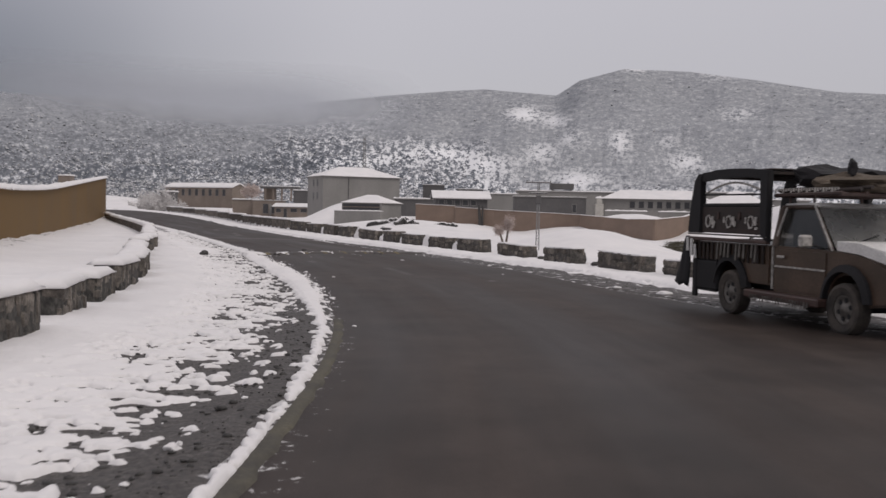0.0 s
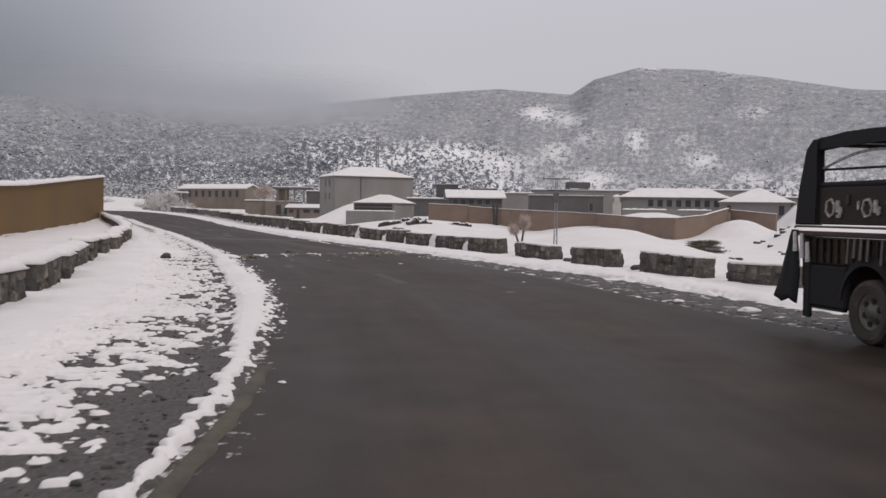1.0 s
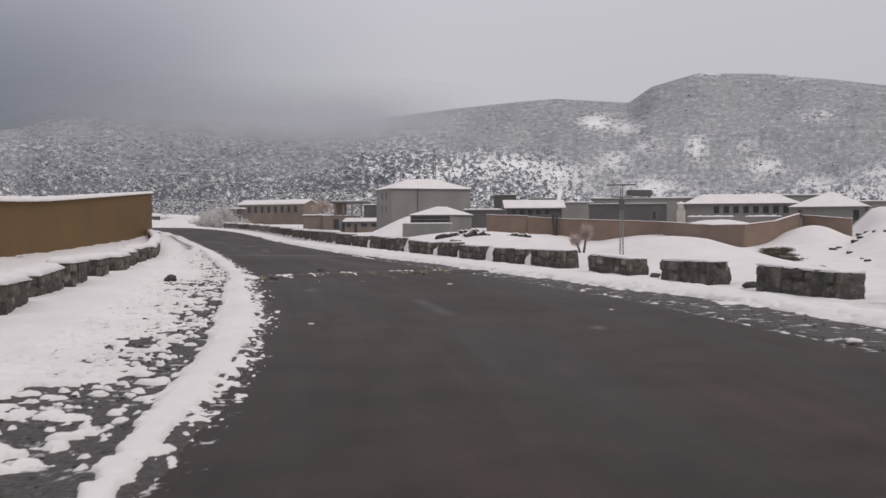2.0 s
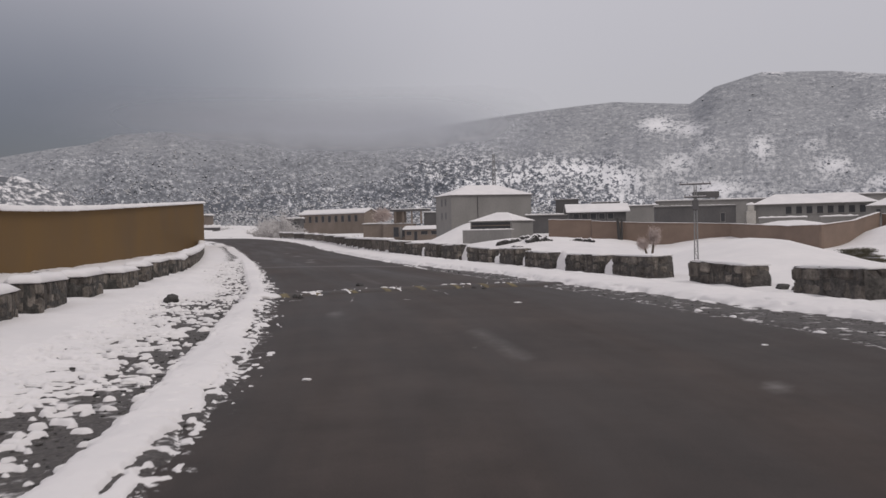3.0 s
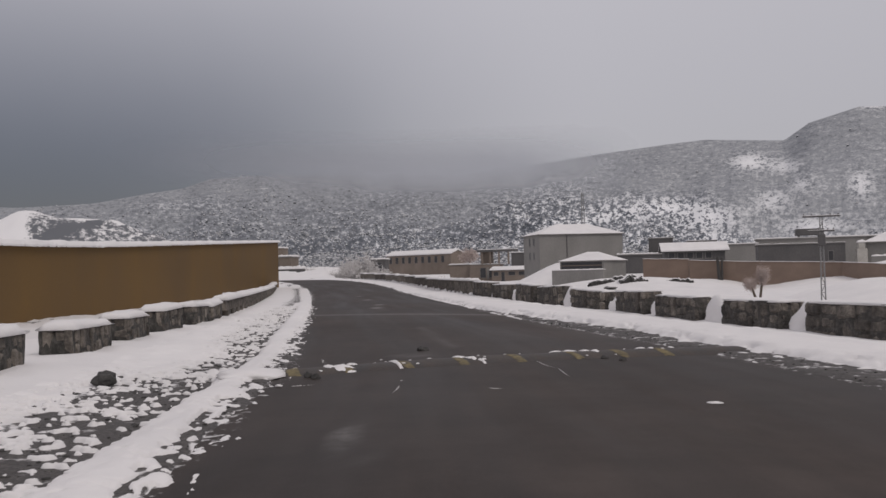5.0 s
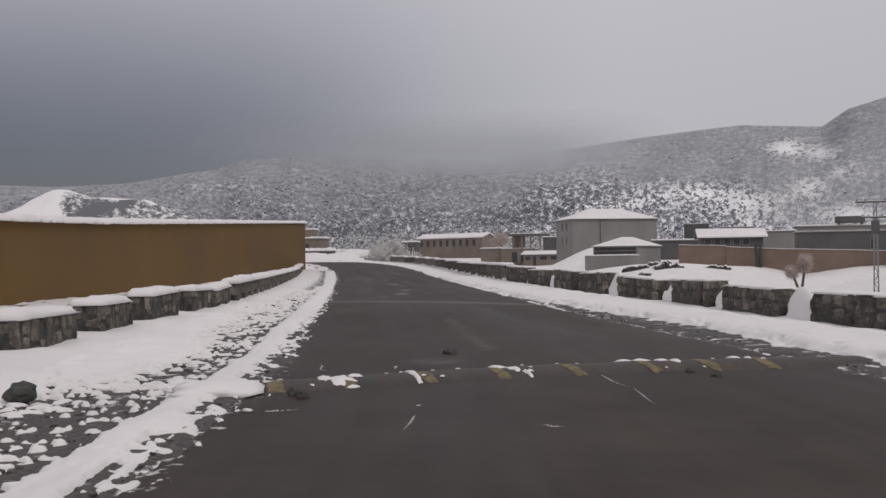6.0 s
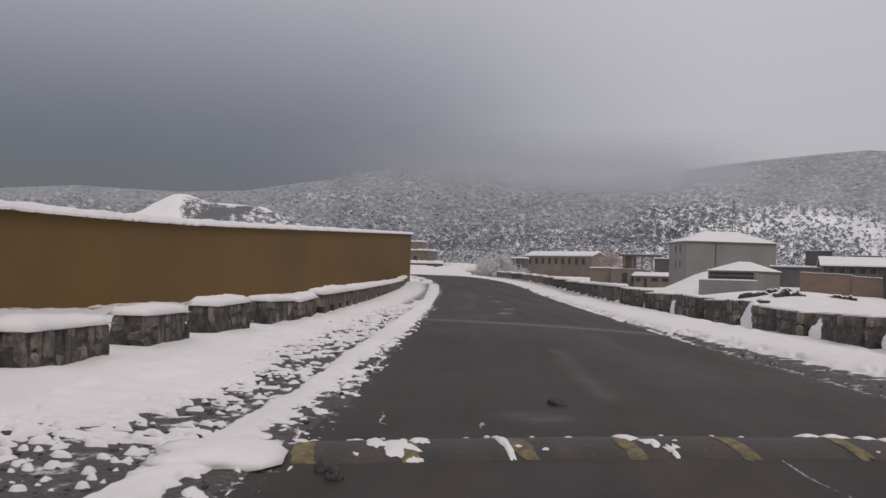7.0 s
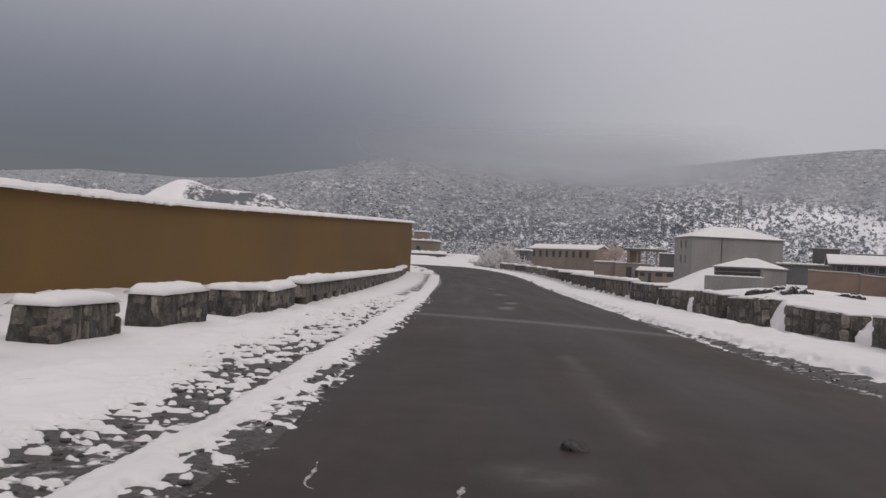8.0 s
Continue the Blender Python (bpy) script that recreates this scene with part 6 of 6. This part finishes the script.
            for k in range(n):
                for j in range(len(prof) - 1):
                    ty.faces.new((rings[k][j], rings[k][j + 1], rings[(k + 1) % n][j + 1], rings[(k + 1) % n][j]))
            w = part("wheel", ty, RUBBER, t, "muddy tyre")
            rim = bmesh.new()
            rp = [(0.205, -0.075), (0.19, -0.085), (0.16, -0.05), (0.10, -0.055), (0.07, -0.085), (0.0, -0.09)]
            rr = [[rim.verts.new((x + r * math.cos(6.2832 * k / n), y + o * s, 0.36 + r * math.sin(6.2832 * k / n))) for r, o in rp[:-1]] for k in range(n)]
            hub = rim.verts.new((x, y + rp[-1][1] * s, 0.36))
            for k in range(n):
                for j in range(len(rp) - 2):
                    rim.faces.new((rr[k][j], rr[k][j + 1], rr[(k + 1) % n][j + 1], rr[(k + 1) % n][j]))
                rim.faces.new((rr[k][-1], hub, rr[(k + 1) % n][-1]))
            wheel_rim = part("rim", rim, RIM, w, "dull steel rim", True)
            for k in range(6):
                a = 6.2832 * k / 6 + 0.3
                u = Vector((math.cos(a), 0, math.sin(a)))
                c = Vector((x, y - 0.052 * s, 0.36))
                part("rim_slot", tube(c + u * 0.128, c + u * 0.128 + Vector((0, -0.012 * s, 0)), 0.034, 0.034, 10), CLOTH, wheel_rim, "dark opening in the rim")
            part("brake_disc", tube((x, y - 0.02, 0.36), (x, y + 0.02, 0.36), 0.2, n=20), CLOTH, w)
    return t


def flare(cx, y, s):
    """A band that stands out over a wheel arch."""
    bm = bmesh.new()
    n, r0, r1 = 12, 0.43, 0.53
    rows = []
    for k in range(n + 1):
        a = math.pi * (0.02 + 0.96 * k / n)
        c, d = math.cos(a), math.sin(a)
        rows.append([bm.verts.new(v) for v in ((cx + r0 * c, y + 0.02 * s, 0.44 + r0 * d), (cx + r0 * c, y - 0.11 * s, 0.44 + r0 * d), (cx + r1 * c, y - 0.07 * s, 0.44 + r1 * d), (cx + r1 * c, y + 0.02 * s, 0.44 + r1 * d))])
    for p, q in zip(rows, rows[1:]):
        for j in range(4):
            bm.faces.new((p[j], p[(j + 1) % 4], q[(j + 1) % 4], q[j]))
    bm.faces.new(rows[0]), bm.faces.new(rows[-1])
    return bm


make_truck()


# ---- on the road ----
def make_bump():
    a, b = Vector((-6.6, 34.85, 0)), Vector((-0.4, 38.35, 0))
    d = b - a
    L = d.length
    t = thing("speed_bump", Matrix.Translation((a.x, a.y, 0.0)) @ Matrix.Rotation(math.atan2(d.y, d.x), 4, "Z"), "worn asphalt speed bump with yellow painted blocks", "speed bump")

    def height(x, v):
        h = 0.075 * max(0.0, 1 - (2 * v - 1) ** 2) * min(1, x / 0.5 + 0.2, (L - x) / 0.5 + 0.2)
        s = x / L
        return 0.0 + h + 0.05 * (1 - (2 * s - 1) ** 2) - 0.035 + 0.012 * noise.noise(Vector((x * 2, v * 2, 4)))
    bm = bmesh.new()
    rows = [[bm.verts.new((L * i / 70, -0.45 + 0.9 * j / 10, height(L * i / 70, j / 10))) for j in range(11)] for i in range(71)]
    for p, q in zip(rows, rows[1:]):
        for j in range(10):
            bm.faces.new((p[j], q[j], q[j + 1], p[j + 1]))
    part("hump", bm, BUMP_ASPHALT, t, "dark worn asphalt hump", True)

    def patch(name, x, w, v0, v1, mat, lift, label, seed, ragged):
        """A thin patch on the hump with a ragged outline round its middle."""
        q = bmesh.new()
        n, rings = 26, 4

        def place(a, k):
            r = 1 + ragged * (noise.noise(Vector((1.6 * math.cos(a), 1.6 * math.sin(a), seed * 1.9))) + 0.7 * noise.noise(Vector((4 * math.cos(a), 4 * math.sin(a), seed * 0.7))))
            c, s = math.cos(a), math.sin(a)
            b = max(abs(c), abs(s)) ** (0.0 if mat is SNOW else 1.0)
            X, V = x + 0.5 * w * r * k * c / b, (v0 + v1) / 2 + 0.5 * (v1 - v0) * r * k * s / b
            bulge = lift * (1 - k ** 3) + 0.003 + (0.5 * lift * noise.noise(Vector((X * 9, V * 7, seed))) if k < 1 else 0)
            return q.verts.new((X, -0.45 + 0.9 * V, height(X, min(1, max(0, V))) + max(bulge, 0.002)))
        mid = place(0.0, 0.0)
        loops = [[place(6.2832 * i / n, k / rings) for i in range(n)] for k in range(1, rings + 1)]
        for i in range(n):
            q.faces.new((mid, loops[0][i], loops[0][(i + 1) % n]))
            for a, b in zip(loops, loops[1:]):
                q.faces.new((a[i], b[i], b[(i + 1) % n], a[(i + 1) % n]))
        return part(name, q, mat, t, label, True)
    for k, (x, w) in enumerate(((0.33, 0.13), (1.0, 0.10), (1.75, 0.12), (2.49, 0.12), (3.25, 0.11), (4.08, 0.11), (4.74, 0.12), (5.4, 0.12))):
        patch("paint_block", x, w * 1.15, 0.02, 0.62, YELLOW, 0.004, "worn yellow paint", k + 0.4, 0.34)
    rnd = random.Random(14)
    for k in range(22):
        x, v = rnd.uniform(0.3, 5.6), rnd.uniform(0.05, 0.95)
        patch("snow_patch", x, rnd.uniform(0.015, 0.05), v, v + rnd.uniform(0.02, 0.10), SNOW, 0.008, "crumb of trampled snow", 60 + k, 0.9)
    for k, (x, w, v0, v1) in enumerate(((0.80, 0.12, 0.36, 0.70), (0.95, 0.22, 0.14, 0.62), (1.10, 0.12, 0.40, 0.66), (1.02, 0.10, 0.02, 0.12), (1.66, 0.06, 0.14, 0.80), (1.62, 0.05, 0.84, 0.96), (0.70, 0.16, 0.90, 1.08), (2.56, 0.12, 0.46, 0.72), (2.68, 0.10, 0.30, 0.50), (2.76, 0.06, 0.04, 0.34), (2.70, 0.04, -0.10, 0.02), (3.98, 0.14, 0.62, 0.82), (4.16, 0.16, 0.54, 0.80), (4.34, 0.12, 0.50, 0.70), (4.46, 0.08, 0.34, 0.54), (5.2, 0.10, 0.5, 0.66), (5.32, 0.06, 0.42, 0.52))):
        patch("snow_patch", x, w, v0, v1, SNOW, 0.018, "trampled snow left on the hump", 20 + k, 0.75)


BUMP_ASPHALT = surface("bump_asphalt", (0.015, 0.0105, 0.008), (0.072, 0.054, 0.043), 4.2, 0.62, 0, 30, 0.5, 0.012, (1.0, 0.35, 1), 0.4)
make_bump()


def loose(name, x, y, size, seed, mat, label, category, rough=0.35):
    z = max(ground_height(x, y), float(grade(y)))
    bm = lumpy(size, seed, 4 if size[0] > 0.4 else 3, rough)
    ob = mesh_object(name, bm, mat, None, label, mat is SNOW)
    ob.location = (x, y, z + size[2] * 0.45)
    return tagged(ob, label, category)


loose("stone", -8.25, 33.95, (0.14, 0.11, 0.10), 1, ROCK, "dark stone lying in the snow", "stone")
loose("rock_on_road", -5.39, 38.08, (0.085, 0.06, 0.06), 2, ROCK, "small dark rock on the asphalt", "stone")
for k, (x, y, r) in enumerate(((-1.33, 32.2, 0.055), (-2.63, 23.7, 0.03), (-1.4, 25.8, 0.04), (-1.1, 24.9, 0.028), (-3.4, 33.2, 0.03), (-4.6, 34.0, 0.03), (-5.9, 33.6, 0.03), (1.6, 26.0, 0.03), (4.6, 20.3, 0.11), (3.9, 21.9, 0.07), (-1.2, 13.5, 0.022))):
    loose("snow_lump", x, y, (r * 1.4, r, r * 0.5), 10 + k, SNOW, "small lump of snow on the asphalt", "snow")
def road_height(x, y):
    """The road's surface, with its crown."""
    xl, xr = at_y(LINE_L, y), at_y(LINE_R, y)
    k = min(1.0, max(0.0, (x - xl + 0.35) / (xr - xl + 0.7)))
    return float(grade(y)) + 0.05 * (1 - (2 * k - 1) ** 2) - 0.02


def streak(name, pts, width, height, mat, label, category, seed):
    """A low ragged ridge along a line on the road."""
    line = along(smooth_line(pts, 2), 6 + 10 * len(pts))
    tan = np.gradient(line, axis=0)
    tan /= np.linalg.norm(tan, axis=1)[:, None]
    bm, rows = bmesh.new(), []
    for k, (p, d) in enumerate(zip(line, tan)):
        f = k / (len(line) - 1)
        w = width * (0.25 + 0.75 * math.sin(math.pi * min(1, f + 0.08))) * max(0.12, 0.75 + 1.1 * noise.noise(Vector((k * 0.37, seed, 0))))
        z = road_height(p[0], p[1]) - 0.002
        rows.append([bm.verts.new((p[0] - d[1] * w * u, p[1] + d[0] * w * u, z + height * h * w / width)) for u, h in ((-1, -0.6), (-0.6, 0.5), (0, 1), (0.6, 0.6), (1, -0.6))])
    for p, q in zip(rows, rows[1:]):
        for j in range(4):
            bm.faces.new((p[j], q[j], q[j + 1], p[j + 1]))
    return tagged(mesh_object(name, bm, mat, None, label, True), label, category)


for k, (pts, w) in enumerate(((((-3.38, 36.15), (-3.3, 35.9), (-3.2, 35.58), (-3.05, 35.3)), 0.012), (((-3.0, 35.2), (-2.9, 34.75), (-2.78, 34.3)), 0.011), (((-5.76, 33.62), (-5.62, 33.66), (-5.52, 33.75)), 0.009), (((-4.5, 33.5), (-4.44, 33.2), (-4.4, 32.85)), 0.017), (((-3.5, 33.25), (-3.42, 33.15), (-3.34, 33.2)), 0.009), (((-6.62, 36.95), (-6.5, 36.7), (-6.42, 36.4), (-6.25, 36.3)), 0.018), (((-5.66, 36.75), (-5.58, 36.45)), 0.03))):
    streak("snow_streak", pts, w, 0.012, SLUSH, "thin ragged streak of snow on the wet asphalt", "snow", 3.7 * k)
loose("snow_mound", -6.66, 34.56, (0.36, 0.56, 0.095), 77, SNOW, "ploughed mound of snow at the end of the speed bump", "snow", 0.5).location.z -= 0.045
for k, (x, y) in enumerate(((-5.75, 34.35), (-5.9, 34.5), (-2.3, 36.3), (-2.55, 36.6))):
    loose("clod", x, y, (0.050, 0.042, 0.045), 50 + k, ROCK, "dark clod of earth by the speed bump", "clod")


for k, (x, y, r) in enumerate(((3.4, 34.2, 0.10), (3.6, 33.9, 0.07), (4.75, 30.4, 0.12), (7.2, 24.2, 0.12))):
    loose("rubble_stone", x, y, (r * 1.3, r, r * 0.7), 80 + k, ROCK, "dark rubble stone in a gap of the parapet", "stone")


# ---- loose stuff along the verge ----
def scatter(name, count, mat, label, category, place, size, seed, sub=1, flat=0.5):
    """Many small lumps in one mesh."""
    rnd = np.random.RandomState(seed)
    protos = []
    for k in range(6):
        bm = lumpy((1, 1, flat), seed + k * 7, sub, 0.6)
        bm.verts.ensure_lookup_table()
        protos.append((np.array([v.co[:] for v in bm.verts]), [[v.index for v in f.verts] for f in bm.faces]))
        bm.free()
    pts = place(rnd, count)
    z = np.maximum(terrain(pts[:, 0], pts[:, 1])[0], 0 * pts[:, 0] - 9)
    verts, faces, base = [], [], 0
    for (x, y), zz in zip(pts, z):
        v, f = protos[rnd.randint(6)]
        s, a = size(rnd), rnd.uniform(0, 6.28)
        c, n = math.cos(a), math.sin(a)
        w = v * s * np.array([1, rnd.uniform(0.6, 1.1), rnd.uniform(0.7, 1.2)])
        verts.append(np.stack([x + w[:, 0] * c - w[:, 1] * n, y + w[:, 0] * n + w[:, 1] * c, zz + w[:, 2] + 0.15 * s * flat], 1))
        faces += [[i + base for i in q] for q in f]
        base += len(v)
    ob = from_arrays(name, np.vstack(verts).tolist(), faces, mat, True)
    return tagged(ob, label, category, kind="stuff")


def verge_left(lo, hi, y0, y1, power=1.0):
    def place(rnd, n):
        line = along(LINE_L, 4000)
        line = line[(line[:, 1] > y0) & (line[:, 1] < y1)]
        k = (rnd.uniform(0, 1, n) ** power * (len(line) - 2)).astype(int)
        d = line[k + 1] - line[k]
        d /= np.linalg.norm(d, axis=1)[:, None]
        return line[k] + np.stack([-d[:, 1], d[:, 0]], 1) * rnd.uniform(lo, hi, n)[:, None]
    return place


def verge_right(lo, hi, y0, y1, power=1.0):
    def place(rnd, n):
        line = along(LINE_R, 4000)
        line = line[(line[:, 1] > y0) & (line[:, 1] < y1)]
        k = (rnd.uniform(0, 1, n) ** power * (len(line) - 2)).astype(int)
        d = line[k + 1] - line[k]
        d /= np.linalg.norm(d, axis=1)[:, None]
        return line[k] - np.stack([-d[:, 1], d[:, 0]], 1) * rnd.uniform(lo, hi, n)[:, None]
    return place


def bare_only(place, cover, line, side, most=-0.05):
    """Keeps the places where the snow has melted through."""
    def pick(rnd, n):
        p = place(rnd, n * 4)
        d = side * signed(p, line)
        m = cover(p[:, 0], p[:, 1], p[:, 1], d)
        return p[m < most][:n]
    return pick


scatter("gravel", 3600, ROCK, "dark wet gravel and broken stone on the verge", "gravel", bare_only(verge_left(0.05, 2.2, 3, 62, 1.1), cover_left, LINE_L, 1), lambda r: 0.008 + 0.03 * r.rand() ** 4, 5)
scatter("snow_clumps", 60, SNOW, "rounded clumps of melting snow on the gravel", "snow", bare_only(verge_left(0.3, 2.0, 4, 50, 1.2), cover_left, LINE_L, 1), lambda r: 0.025 + 0.05 * r.rand() ** 2, 6, 3, 0.5)
scatter("snow_crumbs", 120, SNOW, "crumbs of snow along the road edge", "snow", verge_left(-0.5, -0.1, 10, 70), lambda r: 0.006 + 0.016 * r.rand() ** 3, 7, 1, 0.35)
scatter("gravel", 900, ROCK, "wet grit on the slushy shoulder", "gravel", bare_only(verge_right(0.05, 1.4, 17.6, 55), cover_right, LINE_R, -1), lambda r: 0.006 + 0.018 * r.rand() ** 3, 8)


# rocks poking out of the field
for k, (x, y, s) in enumerate(((-12.3, 212.8, 0.9), (-16.6, 224, 1.1), (-17, 205, 1.2), (-24, 228, 1.0), (52.2, 177.1, 0.62), (54.7, 182.1, 0.55), (45.8, 149.7, 0.6), (46.3, 151.0, 0.42), (58.3, 185.3, 0.7), (60.1, 187.6, 0.66), (61.8, 193.5, 0.8), (63.4, 197.5, 0.6), (66.6, 203.5, 0.6), (62.1, 186.6, 0.4), (59.9, 175.2, 0.45), (40.1, 126.2, 0.45), (42.3, 134.5, 0.3), (27.4, 103.5, 0.3), (28.2, 103.7, 0.36))):
    z = ground_height(x, y)
    t = thing("boulder", pose(x, y, z + s * 0.1, 0, 0, 40 * k), "dark boulder half buried in snow", "boulder")
    part("rock", lumpy((s, s * 0.7, s * 0.5), 70 + k, 3, 0.6), ROCK, t)
    c = lumpy((s * 0.8, s * 0.55, s * 0.18), 90 + k, 2, 0.5)
    bmesh.ops.translate(c, vec=(0, 0, s * 0.46), verts=c.verts)
    part("snow_cap", c, SNOW, t, "snow", True)


def rock_ledge(x, y, length, height, angle, seed):
    """A broken step of rock across the slope, with snow lying over its top."""
    t = thing("rock_ledge", pose(x, y, ground_height(x, y), 0, 0, angle), "dark broken rock ledge under a thick cover of snow", "rock")
    n = int(length / 0.22)
    for name, mat in (("rock", ROCK), ("snow_cover", SNOW)):
        bm, rows = bmesh.new(), []
        for i in range(n + 1):
            u = i / n
            q = Vector((u * length * 0.7 + seed * 5.1, seed, 0))
            h = height * (0.15 + 0.75 * math.sin(math.pi * (0.04 + 0.92 * u)) ** 0.5) * (0.62 + 0.85 * noise.noise(q * 1.1) + 0.5 * noise.noise(q * 2.9))
            h = max(h, 0.05)
            j = 0.45 * noise.noise(q * 3.0) + 0.25 * noise.noise(q * 7.0)
            X = (u - 0.5) * length
            if mat is ROCK:
                prof = ((-0.25 + j, -0.6), (-0.30 + 1.2 * j, 0.35 * h), (0.05 + 0.5 * j, 0.62 * h), (-0.12 + j, 0.9 * h), (0.3, h), (1.6, 0.9 * h), (3.0, -0.5))
            else:
                drop = 0.34 * noise.noise(q * 2.3) + 0.16 * noise.noise(q * 6.0) - 0.10
                prof = ((0.25, 0.85 * h), (-0.10 + 1.6 * j, 0.9 * h + drop), (0.10 + 1.2 * j, h + 0.05 + 0.5 * drop), (0.7, h + 0.13), (2.2, 0.95 * h + 0.16), (6.5, -0.5))
            rows.append([bm.verts.new((X + 0.05 * noise.noise(q * 9), a, b)) for a, b in prof])
        for p, q in zip(rows, rows[1:]):
            for k in range(len(p) - 1):
                bm.faces.new((p[k], q[k], q[k + 1], p[k + 1]))
        bm.faces.new(rows[0]), bm.faces.new(rows[-1][::-1])
        part(name, bm, mat, t, "snow lying over the ledge" if mat is SNOW else "", mat is SNOW)


for k, (x, y, w, h, a) in enumerate(((-13.2, 223.0, 7.2, 0.9, 4), (-8.2, 219.5, 5.4, 1.35, 12), (0.2, 221.5, 5.8, 1.0, -4), (-12.5, 215.0, 2.6, 0.6, -8), (-9.8, 227.5, 6.0, 0.8, 0))):
    rock_ledge(x, y, w, h, a, k + 1)


# ---- scrub on the hills ----
def make_scrub():
    rnd = np.random.RandomState(11)
    n, k = HX.shape
    i, j = (2 + (n * 0.66) * rnd.rand(110000) ** 1.35).astype(int), rnd.randint(1, k - 2, 110000)
    fi, fj = rnd.rand(110000), rnd.rand(110000)

    def at(a):
        return a[i, j] * (1 - fi) * (1 - fj) + a[i + 1, j] * fi * (1 - fj) + a[i, j + 1] * (1 - fi) * fj + a[i + 1, j + 1] * fi * fj
    x, y, z = at(HX), at(HY), at(HZ)
    yaw = np.degrees(np.arctan2(-x, y))
    dens = 0.62 + 0.30 * fractal(x, y, 70, 4, 420.0)
    dens = dens * (0.03 + 0.97 * step(0.42, 0.12, i / n * (1 - 0.35 * step(1, 9, yaw) + 1.2 * step(0, -7, yaw))))
    keep = (rnd.rand(110000) < np.clip(dens, 0.02, 1)) & (yaw > -32) & (yaw < 50)
    x, y, z = x[keep], y[keep], z[keep]
    for name, mat, part_of, label in (("dark_scrub", SCRUB, rnd.rand(len(x)) < 0.8, "dark evergreen scrub with snow on the hillside"), ("frosted_scrub", FROST_SCRUB, None, "frosted scrub on the hillside")):
        sel = part_of if part_of is not None else ~last
        last = sel
        X, Y, Z = x[sel], y[sel], z[sel]
        m = len(X)
        r = rnd.uniform(0.8, 2.3, m) * (0.7 + 0.3 * np.hypot(X, Y) / 1500)
        h = r * rnd.uniform(0.9, 1.7, m)
        verts = np.zeros((m, 11, 3))
        for a in range(5):
            t = 6.2832 * a / 5
            w = rnd.uniform(0.75, 1.25, m)
            verts[:, a] = np.stack([X + r * w * math.cos(t), Y + r * w * math.sin(t), Z - 0.5 + 0 * r], 1)
            w = rnd.uniform(0.5, 0.95, m)
            verts[:, 5 + a] = np.stack([X + r * w * math.cos(t + 0.5), Y + r * w * math.sin(t + 0.5), Z + h * 0.55], 1)
        verts[:, 10] = np.stack([X + 0.3 * r, Y, Z + h], 1)
        f = []
        for a in range(5):
            b = (a + 1) % 5
            f += [(a, b, 5 + a), (b, 5 + b, 5 + a), (5 + a, 5 + b, 10)]
        faces = (np.array(f)[None] + 11 * np.arange(m)[:, None, None]).reshape(-1, 3)
        tagged(from_arrays(name, verts.reshape(-1, 3).tolist(), faces.tolist(), mat), label, "scrub", kind="stuff")


def build_scrub(nt, b, N, K):
    """Grey-green bushes that carry snow on whatever faces up."""
    v = coords(N, K)
    geo, sep = N("ShaderNodeNewGeometry"), N("ShaderNodeSeparateXYZ")
    K(geo.outputs["Normal"], sep.inputs[0])
    leaf = ramp(N, K, geo.outputs["Random Per Island"], [(0.0, (0.070, 0.080, 0.090)), (0.6, (0.16, 0.17, 0.185)), (1.0, (0.30, 0.31, 0.33))])
    s = N("ShaderNodeMath")
    s.operation, s.inputs[1].default_value = "MULTIPLY_ADD", 0.5
    K(noise_of(N, K, v, 0.9, 3), s.inputs[0])
    K(sep.outputs[2], s.inputs[2])
    f = ramp(N, K, s.outputs[0], [(0.66, grey(0)), (0.86, grey(0.9))])
    K(mixc(N, K, f, leaf, (0.74, 0.735, 0.75)), b.inputs["Base Color"])
    b.inputs["Roughness"].default_value = 0.95


SCRUB = material("snowy_scrub", build_scrub)
FROST_SCRUB = surface("frosted_scrub", (0.36, 0.37, 0.385), (0.52, 0.52, 0.53), 0.02, 0.95, 0, 0.5, 0.1)
make_scrub()
